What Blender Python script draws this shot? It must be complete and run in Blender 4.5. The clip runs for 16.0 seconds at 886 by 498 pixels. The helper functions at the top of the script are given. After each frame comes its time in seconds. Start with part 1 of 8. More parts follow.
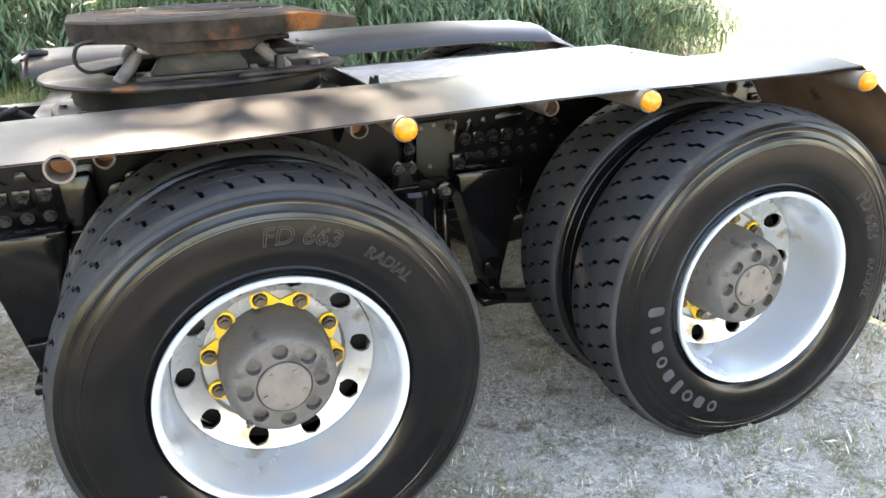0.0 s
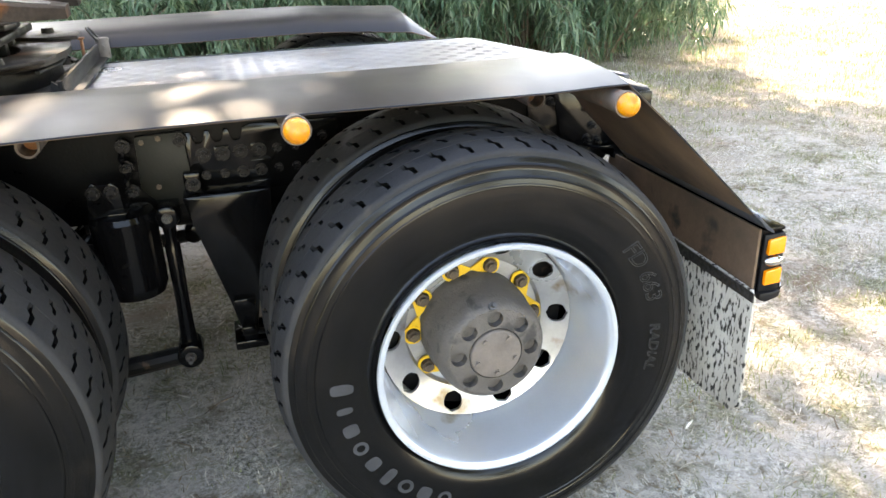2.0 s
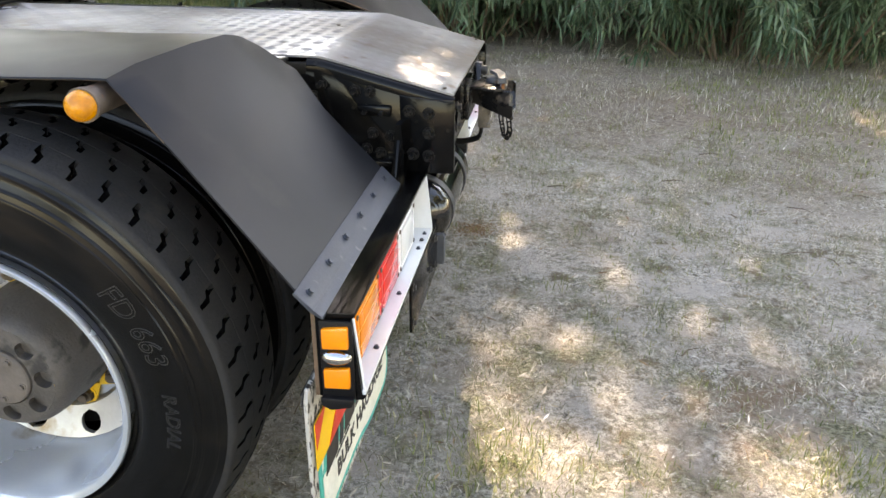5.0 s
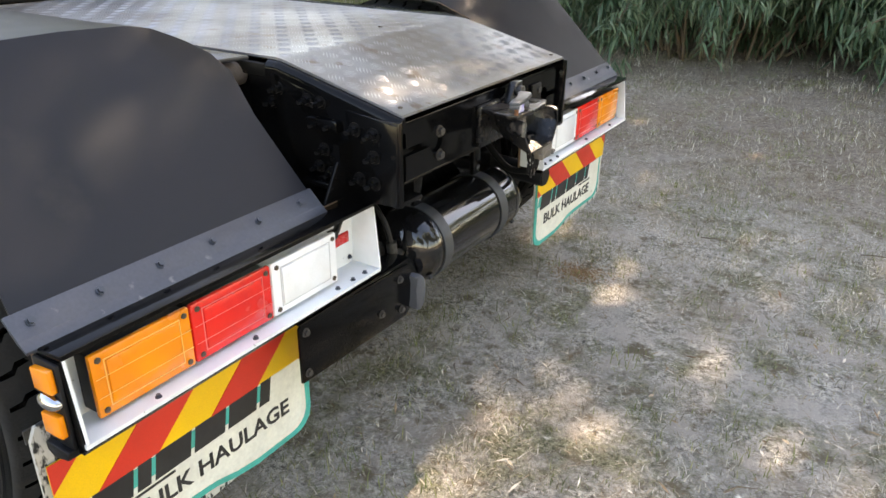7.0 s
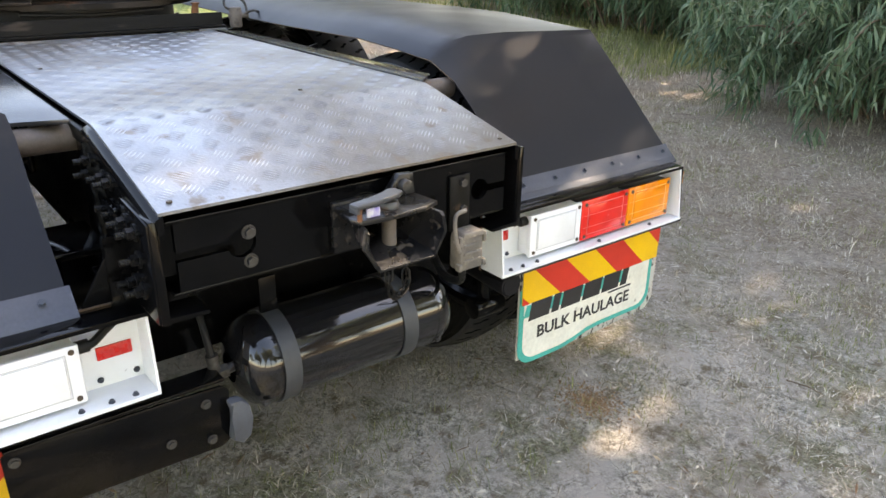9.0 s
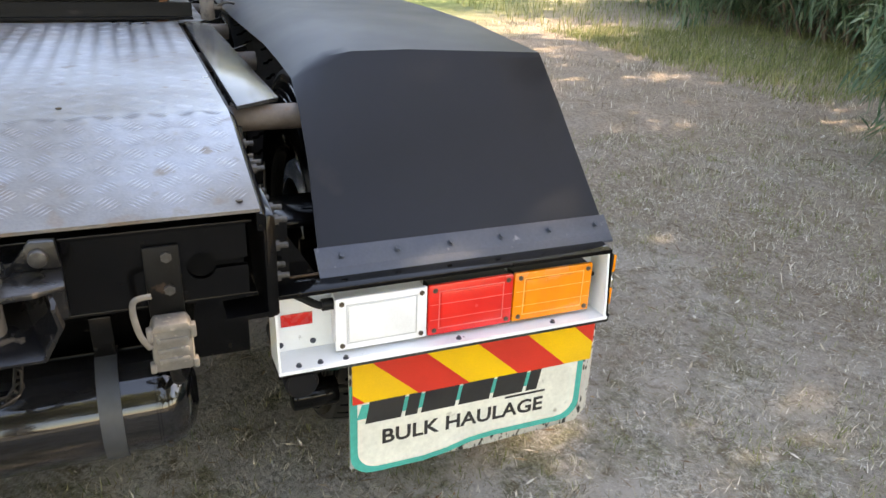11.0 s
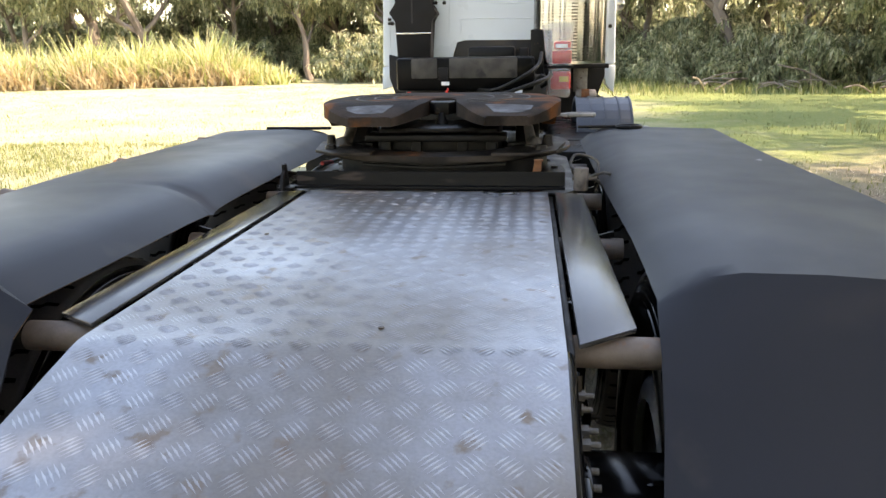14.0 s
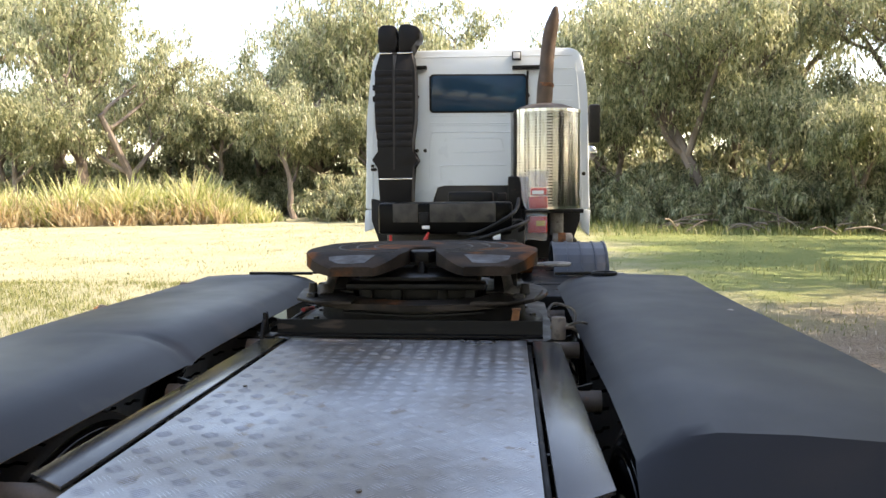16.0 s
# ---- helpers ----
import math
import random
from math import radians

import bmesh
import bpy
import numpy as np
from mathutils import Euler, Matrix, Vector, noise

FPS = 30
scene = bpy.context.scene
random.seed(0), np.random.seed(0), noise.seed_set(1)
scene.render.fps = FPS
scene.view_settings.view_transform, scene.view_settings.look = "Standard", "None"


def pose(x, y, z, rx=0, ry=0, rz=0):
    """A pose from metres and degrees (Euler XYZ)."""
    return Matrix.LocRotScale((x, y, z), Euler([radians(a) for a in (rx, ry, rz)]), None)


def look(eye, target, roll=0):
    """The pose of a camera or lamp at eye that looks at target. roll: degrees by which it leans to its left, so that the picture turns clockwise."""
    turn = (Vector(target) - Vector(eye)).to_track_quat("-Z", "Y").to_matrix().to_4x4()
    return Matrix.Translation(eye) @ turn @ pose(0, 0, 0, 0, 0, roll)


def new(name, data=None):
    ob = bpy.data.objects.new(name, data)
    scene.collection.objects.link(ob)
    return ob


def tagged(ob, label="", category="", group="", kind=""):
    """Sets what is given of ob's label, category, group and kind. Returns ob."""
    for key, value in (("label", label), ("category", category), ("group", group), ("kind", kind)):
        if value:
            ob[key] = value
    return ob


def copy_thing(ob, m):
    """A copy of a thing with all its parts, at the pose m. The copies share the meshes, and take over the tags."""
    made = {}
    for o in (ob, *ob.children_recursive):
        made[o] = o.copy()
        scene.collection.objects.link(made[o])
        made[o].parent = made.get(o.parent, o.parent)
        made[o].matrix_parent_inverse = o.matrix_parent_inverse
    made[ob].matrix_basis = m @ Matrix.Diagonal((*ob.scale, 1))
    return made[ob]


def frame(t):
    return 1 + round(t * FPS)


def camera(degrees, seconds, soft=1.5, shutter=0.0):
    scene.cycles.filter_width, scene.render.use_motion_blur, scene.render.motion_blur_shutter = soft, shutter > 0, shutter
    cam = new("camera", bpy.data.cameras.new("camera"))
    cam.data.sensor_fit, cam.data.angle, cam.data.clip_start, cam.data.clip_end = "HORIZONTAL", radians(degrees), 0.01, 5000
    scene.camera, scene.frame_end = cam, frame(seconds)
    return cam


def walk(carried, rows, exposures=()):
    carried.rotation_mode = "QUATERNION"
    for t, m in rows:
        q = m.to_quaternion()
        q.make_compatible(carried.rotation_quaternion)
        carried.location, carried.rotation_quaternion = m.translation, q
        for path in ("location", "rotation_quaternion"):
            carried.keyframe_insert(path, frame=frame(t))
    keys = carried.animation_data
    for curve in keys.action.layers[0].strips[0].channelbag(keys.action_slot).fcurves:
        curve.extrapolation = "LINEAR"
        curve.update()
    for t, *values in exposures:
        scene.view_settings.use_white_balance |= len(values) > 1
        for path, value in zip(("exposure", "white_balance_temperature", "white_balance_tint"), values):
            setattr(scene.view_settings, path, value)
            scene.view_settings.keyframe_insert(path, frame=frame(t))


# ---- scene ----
cam = camera(61.0, 16.0)
PATH = [
    (0, (-1.619, -2.899, 1.491), (-0.993, -1.144, 0.764), -2.3),
    (0.5, (-1.382, -2.894, 1.46), (-0.789, -1.129, 0.731), -1.4),
    (1, (-1.076, -2.921, 1.456), (-0.574, -1.131, 0.718), -1.8),
    (1.5, (-0.835, -2.857, 1.427), (-0.32, -1.066, 0.701), -2.3),
    (2, (-0.565, -2.753, 1.482), (-0.061, -0.983, 0.699), -1.9),
    (2.5, (-0.265, -2.751, 1.472), (0.134, -0.966, 0.663), -2.0),
    (3, (0.025, -2.759, 1.465), (0.375, -0.966, 0.649), -2.5),
    (3.5, (0.281, -2.658, 1.44), (0.602, -0.867, 0.611), -2.4),
    (4, (0.549, -2.581, 1.435), (0.729, -0.778, 0.589), -2.4),
    (4.2, (0.685, -2.565, 1.435), (0.779, -0.754, 0.592), -1.4),
    (6.3, (1.61, -2.035, 1.403), (0.868, -0.378, 0.562), -1.0),
    (6.5, (1.689, -1.986, 1.412), (0.887, -0.36, 0.568), -1.0),
    (7, (1.818, -1.77, 1.391), (0.846, -0.237, 0.553), 0.6),
    (7.5, (1.903, -1.535, 1.416), (0.782, -0.09, 0.609), 0.0),
    (8, (2.052, -1.283, 1.413), (0.773, 0.057, 0.658), -0.6),
    (8.5, (2.166, -1.09, 1.423), (0.775, 0.119, 0.647), -0.8),
    (9, (2.14, -0.809, 1.411), (0.693, 0.34, 0.646), 0.8),
    (9.5, (2.141, -0.557, 1.41), (0.672, 0.546, 0.62), -0.1),
    (9.7, (2.152, -0.447, 1.407), (0.657, 0.618, 0.613), 0.5),
    (11.8, (2.039, 0.464, 1.449), (0.221, 0.736, 0.662), -0.6),
    (12, (1.992, 0.471, 1.444), (0.155, 0.59, 0.663), -1.8),
    (12.5, (1.863, 0.417, 1.45), (0.043, 0.248, 0.637), -4.2),
    (13, (1.741, 0.344, 1.469), (-0.085, 0.097, 0.691), -3.9),
    (13.5, (1.673, 0.343, 1.497), (-0.196, 0.124, 0.82), -1.6),
    (14, (1.667, 0.363, 1.535), (-0.254, 0.139, 1.024), -0.8),
    (14.5, (1.676, 0.372, 1.554), (-0.272, 0.148, 1.16), -0.2),
    (15, (1.689, 0.371, 1.57), (-0.277, 0.154, 1.272), -0.1),
    (15.5, (1.694, 0.369, 1.582), (-0.286, 0.178, 1.374), -0.2),
    (16, (1.694, 0.369, 1.585), (-0.292, 0.194, 1.429), -0.4),
]
EXPOSURES = [(0,4.0,8600,16),(2,3.68,8800,16),(4.2,3.05,9150,17),(7,2.85,9000,18),(9,3.0,9000,18),(9.7,3.05,9000,18),(12.5,2.95,9300,18),(13.3,2.85,9250,18),(14.5,2.45,8950,18),(16,2.2,8600,18)]
walk(cam, [(t, look(eye, target, roll)) for t, eye, target, roll in PATH], EXPOSURES)

# ---- light ----
SUN_AZ, SUN_EL = radians(92), radians(43)      # from +x towards +y
world = bpy.data.worlds.new("sky")
scene.world = world
world.use_nodes = True
wn = world.node_tree
sky = wn.nodes.new("ShaderNodeTexSky")
sky.sky_type, sky.sun_disc = "NISHITA", False
sky.sun_elevation, sky.sun_rotation = SUN_EL, radians(90) - SUN_AZ
sky.dust_density, sky.air_density = 0.7, 1.0
wn.nodes["Background"].inputs["Strength"].default_value = 0.15
wn.links.new(sky.outputs[0], wn.nodes["Background"].inputs["Color"])
sun = new("sun", bpy.data.lights.new("sun", "SUN"))
sun.data.energy, sun.data.angle, sun.data.color = 2.7, radians(0.55), (1.0, 0.955, 0.88)
sun.matrix_world = look((0, 0, 0), (-math.cos(SUN_AZ) * math.cos(SUN_EL), -math.sin(SUN_AZ) * math.cos(SUN_EL), -math.sin(SUN_EL)))
sun.location = (0, 20, 30)


# ---- materials ----
def surf(name, c1, c2, rough=(0.45, 0.65), metal=0.0, scale=6.0, fine=90.0, bump=0.15, dist=0.002,
         spec=0.5, coat=0.0, c3=None, spots=0.0, spot_scale=30.0, random_tint=0.0, coords="Object", stretch=None, contrast=(0.35, 0.65), grain=0.18):
    """Paint, metal, rubber or soil: two colours in large patches, fine grain in colour, gloss and relief, and spots of c3."""
    m = bpy.data.materials.new(name)
    m.use_nodes = True
    nt, nd, ln = m.node_tree, m.node_tree.nodes, m.node_tree.links
    bs = nd["Principled BSDF"]
    tc = nd.new("ShaderNodeTexCoord").outputs[coords]
    if stretch:
        mp = nd.new("ShaderNodeMapping")
        mp.inputs["Scale"].default_value = stretch
        ln.new(tc, mp.inputs["Vector"])
        tc = mp.outputs[0]
    big = nd.new("ShaderNodeTexNoise")
    big.inputs["Scale"].default_value, big.inputs["Detail"].default_value = scale, 5
    ln.new(tc, big.inputs["Vector"])
    small = nd.new("ShaderNodeTexNoise")
    small.inputs["Scale"].default_value, small.inputs["Detail"].default_value = fine, 3
    ln.new(tc, small.inputs["Vector"])
    ramp = nd.new("ShaderNodeMapRange")
    ramp.inputs["From Min"].default_value, ramp.inputs["From Max"].default_value = contrast
    ln.new(big.outputs["Fac"], ramp.inputs["Value"])
    mix = nd.new("ShaderNodeMix")
    mix.data_type = "RGBA"
    mix.inputs["A"].default_value, mix.inputs["B"].default_value = (*c1, 1), (*c2, 1)
    ln.new(ramp.outputs[0], mix.inputs["Factor"])
    col = mix.outputs["Result"]
    if c3:
        sp = nd.new("ShaderNodeTexNoise")
        sp.inputs["Scale"].default_value, sp.inputs["Detail"].default_value = spot_scale, 6
        ln.new(tc, sp.inputs["Vector"])
        sr = nd.new("ShaderNodeMapRange")
        sr.inputs["From Min"].default_value, sr.inputs["From Max"].default_value = 0.62 - 0.2 * spots, 0.70 - 0.2 * spots
        ln.new(sp.outputs["Fac"], sr.inputs["Value"])
        m3 = nd.new("ShaderNodeMix")
        m3.data_type = "RGBA"
        m3.inputs["B"].default_value = (*c3, 1)
        ln.new(col, m3.inputs["A"])
        ln.new(sr.outputs[0], m3.inputs["Factor"])
        col = m3.outputs["Result"]
    gr = nd.new("ShaderNodeMapRange")
    gr.inputs["To Min"].default_value, gr.inputs["To Max"].default_value = 1 - grain, 1 + grain
    ln.new(small.outputs["Fac"], gr.inputs["Value"])
    hs = nd.new("ShaderNodeHueSaturation")
    ln.new(gr.outputs[0], hs.inputs["Value"])
    ln.new(col, hs.inputs["Color"])
    col = hs.outputs[0]
    if random_tint:
        rnd = nd.new("ShaderNodeNewGeometry").outputs["Random Per Island"]
        r2 = nd.new("ShaderNodeMapRange")
        r2.inputs["To Min"].default_value, r2.inputs["To Max"].default_value = 1 - random_tint, 1 + random_tint
        ln.new(rnd, r2.inputs["Value"])
        h2 = nd.new("ShaderNodeHueSaturation")
        ln.new(r2.outputs[0], h2.inputs["Value"])
        ln.new(col, h2.inputs["Color"])
        col = h2.outputs[0]
    ln.new(col, bs.inputs["Base Color"])
    rr = nd.new("ShaderNodeMapRange")
    rr.inputs["From Min"].default_value, rr.inputs["From Max"].default_value = 0.3, 0.7
    rr.inputs["To Min"].default_value, rr.inputs["To Max"].default_value = rough
    ln.new(big.outputs["Fac"], rr.inputs["Value"])
    ln.new(rr.outputs[0], bs.inputs["Roughness"])
    bs.inputs["Metallic"].default_value = metal
    bs.inputs["Specular IOR Level"].default_value = spec
    bs.inputs["Coat Weight"].default_value = coat
    if bump:
        bp = nd.new("ShaderNodeBump")
        bp.inputs["Strength"].default_value, bp.inputs["Distance"].default_value = bump, dist
        ln.new(small.outputs["Fac"], bp.inputs["Height"])
        ln.new(bp.outputs[0], bs.inputs["Normal"])
    return m


def leafy(name, tones, rough=0.5, through_light=0.35, spec=0.4):
    """Leaves or blades: each island takes its own tone, and lets some light through."""
    m = bpy.data.materials.new(name)
    m.use_nodes = True
    nd, ln = m.node_tree.nodes, m.node_tree.links
    bs = nd["Principled BSDF"]
    rnd = nd.new("ShaderNodeNewGeometry").outputs["Random Per Island"]
    ramp = nd.new("ShaderNodeValToRGB")
    el = ramp.color_ramp.elements
    while len(el) < len(tones):
        el.new(0.5)
    for i, c in enumerate(tones):
        el[i].position = i / (len(tones) - 1)
        el[i].color = (*c, 1)
    ln.new(rnd, ramp.inputs["Fac"])
    ln.new(ramp.outputs[0], bs.inputs["Base Color"])
    bs.inputs["Roughness"].default_value = rough
    bs.inputs["Specular IOR Level"].default_value = spec
    tr = nd.new("ShaderNodeBsdfTranslucent")
    ln.new(ramp.outputs[0], tr.inputs["Color"])
    mx = nd.new("ShaderNodeMixShader")
    mx.inputs["Fac"].default_value = through_light
    ln.new(bs.outputs[0], mx.inputs[1])
    ln.new(tr.outputs[0], mx.inputs[2])
    ln.new(mx.outputs[0], nd["Material Output"].inputs["Surface"])
    return m


M = {
    "fender": surf("satin_black_fender_paint", (0.0070, 0.0083, 0.0114), (0.0100, 0.0113, 0.0146), (0.32, 0.48), scale=2.2, fine=500, bump=0.025, dist=0.0006, c3=(0.019, 0.018, 0.018), spots=-0.12, spot_scale=4, spec=0.20, grain=0.05),
    "under": surf("muddy_fender_underside", (0.175, 0.105, 0.064), (0.070, 0.047, 0.032), (0.7, 0.9), scale=3, bump=0.3, c3=(0.03, 0.023, 0.018), spots=0.05, spot_scale=7),
    "black": surf("gloss_black_chassis_paint", (0.0022, 0.0022, 0.0024), (0.0040, 0.0038, 0.0038), (0.06, 0.18), scale=9, fine=180, bump=0.06, dist=0.001, c3=(0.014, 0.012, 0.010), spots=-0.3, spot_scale=40, spec=0.16),
    "worn": surf("worn_black_steel", (0.0030, 0.0030, 0.0030), (0.0066, 0.0060, 0.0055), (0.38, 0.60), scale=14, fine=160, bump=0.25, c3=(0.045, 0.029, 0.019), spots=-0.08, spot_scale=26, spec=0.17),
    "dust": surf("dusty_black_chassis", (0.0013, 0.0013, 0.0014), (0.0026, 0.0026, 0.0027), (0.22, 0.46), scale=5, fine=120, bump=0.25, c3=(0.0065, 0.0058, 0.0050), spots=-0.15, spot_scale=6, spec=0.10),
    "olive": surf("dusty_olive_plate", (0.0125, 0.0120, 0.0090), (0.0080, 0.0078, 0.0064), (0.40, 0.6), scale=5, fine=100, bump=0.2, c3=(0.005, 0.005, 0.0046), spots=0.1, spot_scale=9, spec=0.2),
    "plate": surf("worn_checker_plate", (0.287, 0.297, 0.314), (0.176, 0.160, 0.145), (0.27, 0.46), metal=0.70, scale=2.6, fine=150, bump=0.4, dist=0.0012, c3=(0.172, 0.137, 0.110), spots=0.04, spot_scale=16, contrast=(0.38, 0.62)),
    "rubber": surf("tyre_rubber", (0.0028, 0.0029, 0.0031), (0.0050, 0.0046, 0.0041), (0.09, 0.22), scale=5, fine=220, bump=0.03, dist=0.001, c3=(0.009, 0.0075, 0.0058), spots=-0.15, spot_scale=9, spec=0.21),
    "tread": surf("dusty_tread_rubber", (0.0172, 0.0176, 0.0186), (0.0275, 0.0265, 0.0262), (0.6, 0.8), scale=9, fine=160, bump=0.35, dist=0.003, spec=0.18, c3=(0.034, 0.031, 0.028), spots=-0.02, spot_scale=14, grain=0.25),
    "mark": surf("grey_sidewall_mark", (0.014, 0.015, 0.018), (0.026, 0.027, 0.031), (0.5, 0.7), scale=40),
    "rim": surf("silver_rim_paint", (0.73, 0.77, 0.82), (0.64, 0.675, 0.72), (0.16, 0.30), metal=0.68, scale=3, fine=120, bump=0.02, dist=0.001, c3=(0.38, 0.32, 0.25), spots=-0.22, spot_scale=7, grain=0.03),
    "disc": surf("worn_silver_disc", (0.50, 0.51, 0.52), (0.34, 0.335, 0.33), (0.22, 0.40), metal=0.72, scale=6, fine=120, bump=0.05, dist=0.001, c3=(0.22, 0.165, 0.105), spots=0.03, spot_scale=8, grain=0.08),
    "hub": surf("dusty_cast_hub", (0.052, 0.045, 0.040), (0.088, 0.076, 0.067), (0.5, 0.8), scale=13, fine=150, bump=0.5, dist=0.003, c3=(0.026, 0.023, 0.021), spots=0.25, spot_scale=14),
    "hubcap": surf("brown_hub_cap", (0.125, 0.102, 0.088), (0.090, 0.075, 0.064), (0.6, 0.8), scale=16, fine=180, bump=0.2, c3=(0.05, 0.04, 0.034), spots=0.0, spot_scale=18),
    "nut": surf("rusty_dark_nut", (0.055, 0.042, 0.032), (0.12, 0.085, 0.055), (0.45, 0.7), metal=0.4, scale=60),
    "bolt": surf("grey_zinc_bolt", (0.080, 0.078, 0.075), (0.048, 0.043, 0.038), (0.35, 0.6), metal=0.6, scale=80, c3=(0.08, 0.05, 0.03), spots=0.1, spot_scale=120),
    "blackbolt": surf("black_painted_bolt", (0.004, 0.004, 0.0045), (0.008, 0.0078, 0.0078), (0.2, 0.38), scale=60, spec=0.2),
    "yellow": surf("yellow_plastic", (0.72, 0.42, 0.012), (0.62, 0.36, 0.02), (0.4, 0.6), scale=30),
    "white": surf("chipped_white_paint", (0.78, 0.80, 0.81), (0.70, 0.72, 0.72), (0.35, 0.5), scale=5, fine=60, bump=0.05, c3=(0.06, 0.05, 0.045), spots=-0.40, spot_scale=45, grain=0.04),
    "cab": surf("white_cab_paint", (0.60, 0.675, 0.725), (0.57, 0.64, 0.685), (0.26, 0.36), scale=1.2, fine=50, bump=0.0, c3=(0.50, 0.52, 0.50), spots=-0.7, spot_scale=3, grain=0.01),
    "lens_w": surf("clear_lens_plastic", (0.78, 0.80, 0.81), (0.70, 0.71, 0.71), (0.14, 0.26), scale=12, fine=260, bump=0.10, dist=0.001, coat=0.4, grain=0.06),
    "frame_w": surf("white_lamp_frame", (0.80, 0.81, 0.82), (0.74, 0.75, 0.76), (0.25, 0.4), scale=10, grain=0.03),
    "lens_r": surf("red_lens_plastic", (0.80, 0.022, 0.014), (0.70, 0.016, 0.012), (0.16, 0.3), scale=12, fine=260, bump=0.2, dist=0.001, coat=0.4, grain=0.06),
    "lens_a": surf("amber_lens_plastic", (0.90, 0.27, 0.006), (0.80, 0.21, 0.006), (0.16, 0.3), scale=12, fine=260, bump=0.2, dist=0.001, coat=0.4, grain=0.06),
    "marker": surf("amber_marker_lens", (0.62, 0.235, 0.008), (0.46, 0.15, 0.008), (0.2, 0.4), scale=60, fine=300, bump=0.3),
    "pipe": surf("chipped_grey_pipe", (0.24, 0.23, 0.22), (0.14, 0.13, 0.118), (0.42, 0.65), scale=14, fine=150, bump=0.2, c3=(0.07, 0.052, 0.038), spots=0.05, spot_scale=45),
    "rust": surf("orange_rust", (0.23, 0.085, 0.03), (0.10, 0.045, 0.022), (0.75, 0.95), scale=22, fine=160, bump=0.4),
    "topplate": surf("greasy_rusted_plate_iron", (0.0130, 0.0100, 0.0084), (0.036, 0.027, 0.0215), (0.60, 0.80), metal=0.0, scale=6, fine=90, bump=0.5, dist=0.002, c3=(0.125, 0.045, 0.015), spots=0.30, spot_scale=3.6, spec=0.05, contrast=(0.42, 0.58), grain=0.3),
    "oilbar": surf("oily_scraped_black_steel", (0.0020, 0.0020, 0.0022), (0.0052, 0.0046, 0.0042), (0.30, 0.55), scale=9, fine=140, bump=0.35, c3=(0.040, 0.030, 0.024), spots=0.02, spot_scale=18, spec=0.14, stretch=(1, 0.3, 1.6)),
    "ramp": surf("scuffed_ramp_steel", (0.062, 0.062, 0.067), (0.030, 0.026, 0.024), (0.38, 0.6), metal=0.3, scale=14, fine=120, bump=0.3, c3=(0.040, 0.030, 0.024), spots=0.30, spot_scale=16, spec=0.1),
    "fifth": surf("greasy_fifth_wheel_iron", (0.0034, 0.0030, 0.0028), (0.0130, 0.0105, 0.0085), (0.30, 0.60), metal=0.0, scale=8, fine=120, bump=0.5, c3=(0.060, 0.027, 0.012), spots=-0.03, spot_scale=9, spec=0.2, grain=0.3),
    "coupling": surf("worn_rusty_plate_iron", (0.0095, 0.0078, 0.0068), (0.034, 0.0265, 0.0215), (0.40, 0.62), metal=0.0, scale=9, fine=90, bump=0.4, dist=0.002, c3=(0.105, 0.042, 0.016), spots=0.16, spot_scale=6, spec=0.14, contrast=(0.42, 0.58), grain=0.3),
    "dryreed": leafy("dry_tan_reed_blades", [(0.34, 0.24, 0.14), (0.60, 0.47, 0.30), (0.74, 0.62, 0.42), (0.80, 0.70, 0.50), (0.42, 0.31, 0.19)], 0.7),
    "chrome": surf("polished_steel", (0.56, 0.565, 0.56), (0.46, 0.46, 0.45), (0.08, 0.20), metal=1.0, scale=4, bump=0.0),
    "glass": surf("dark_window_glass", (0.012, 0.040, 0.072), (0.016, 0.048, 0.082), (0.08, 0.14), scale=2, bump=0.0, spec=0.2, grain=0.0),
    "plastic": surf("black_ribbed_plastic", (0.0050, 0.0050, 0.0062), (0.0080, 0.0080, 0.0092), (0.42, 0.55), scale=6, fine=200, bump=0.1, spec=0.2),
    "guard": surf("blue_black_plastic", (0.026, 0.034, 0.048), (0.04, 0.048, 0.062), (0.35, 0.5), scale=6),
    "hose": surf("black_hose", (0.005, 0.005, 0.005), (0.009, 0.009, 0.009), (0.35, 0.55), scale=30, spec=0.2),
    "redhose": surf("red_hose", (0.55, 0.03, 0.02), (0.40, 0.02, 0.02), (0.4, 0.6), scale=30),
    "blueband": surf("violet_sticker", (0.16, 0.10, 0.50), (0.55, 0.55, 0.62), (0.4, 0.6), scale=60),
    "socket": surf("tan_grey_socket_plastic", (0.19, 0.165, 0.14), (0.11, 0.10, 0.088), (0.45, 0.7), scale=24, fine=160, bump=0.3, c3=(0.30, 0.26, 0.22), spots=-0.1, spot_scale=60),
    "reflect_r": surf("red_reflector", (0.66, 0.018, 0.014), (0.52, 0.014, 0.012), (0.2, 0.35), scale=80, fine=500, bump=0.3),
    "haz_y": surf("yellow_reflective_sheet", (0.86, 0.50, 0.012), (0.76, 0.43, 0.015), (0.35, 0.5), scale=6, fine=400, bump=0.05),
    "haz_r": surf("red_reflective_sheet", (0.66, 0.035, 0.018), (0.58, 0.03, 0.016), (0.35, 0.5), scale=6, fine=400, bump=0.05),
    "flap": surf("cream_rubber_flap", (0.70, 0.69, 0.60), (0.60, 0.59, 0.51), (0.5, 0.7), scale=8, c3=(0.30, 0.27, 0.21), spots=-0.3, spot_scale=22),
    "teal": surf("teal_print", (0.012, 0.36, 0.30), (0.015, 0.31, 0.26), (0.5, 0.7), scale=9),
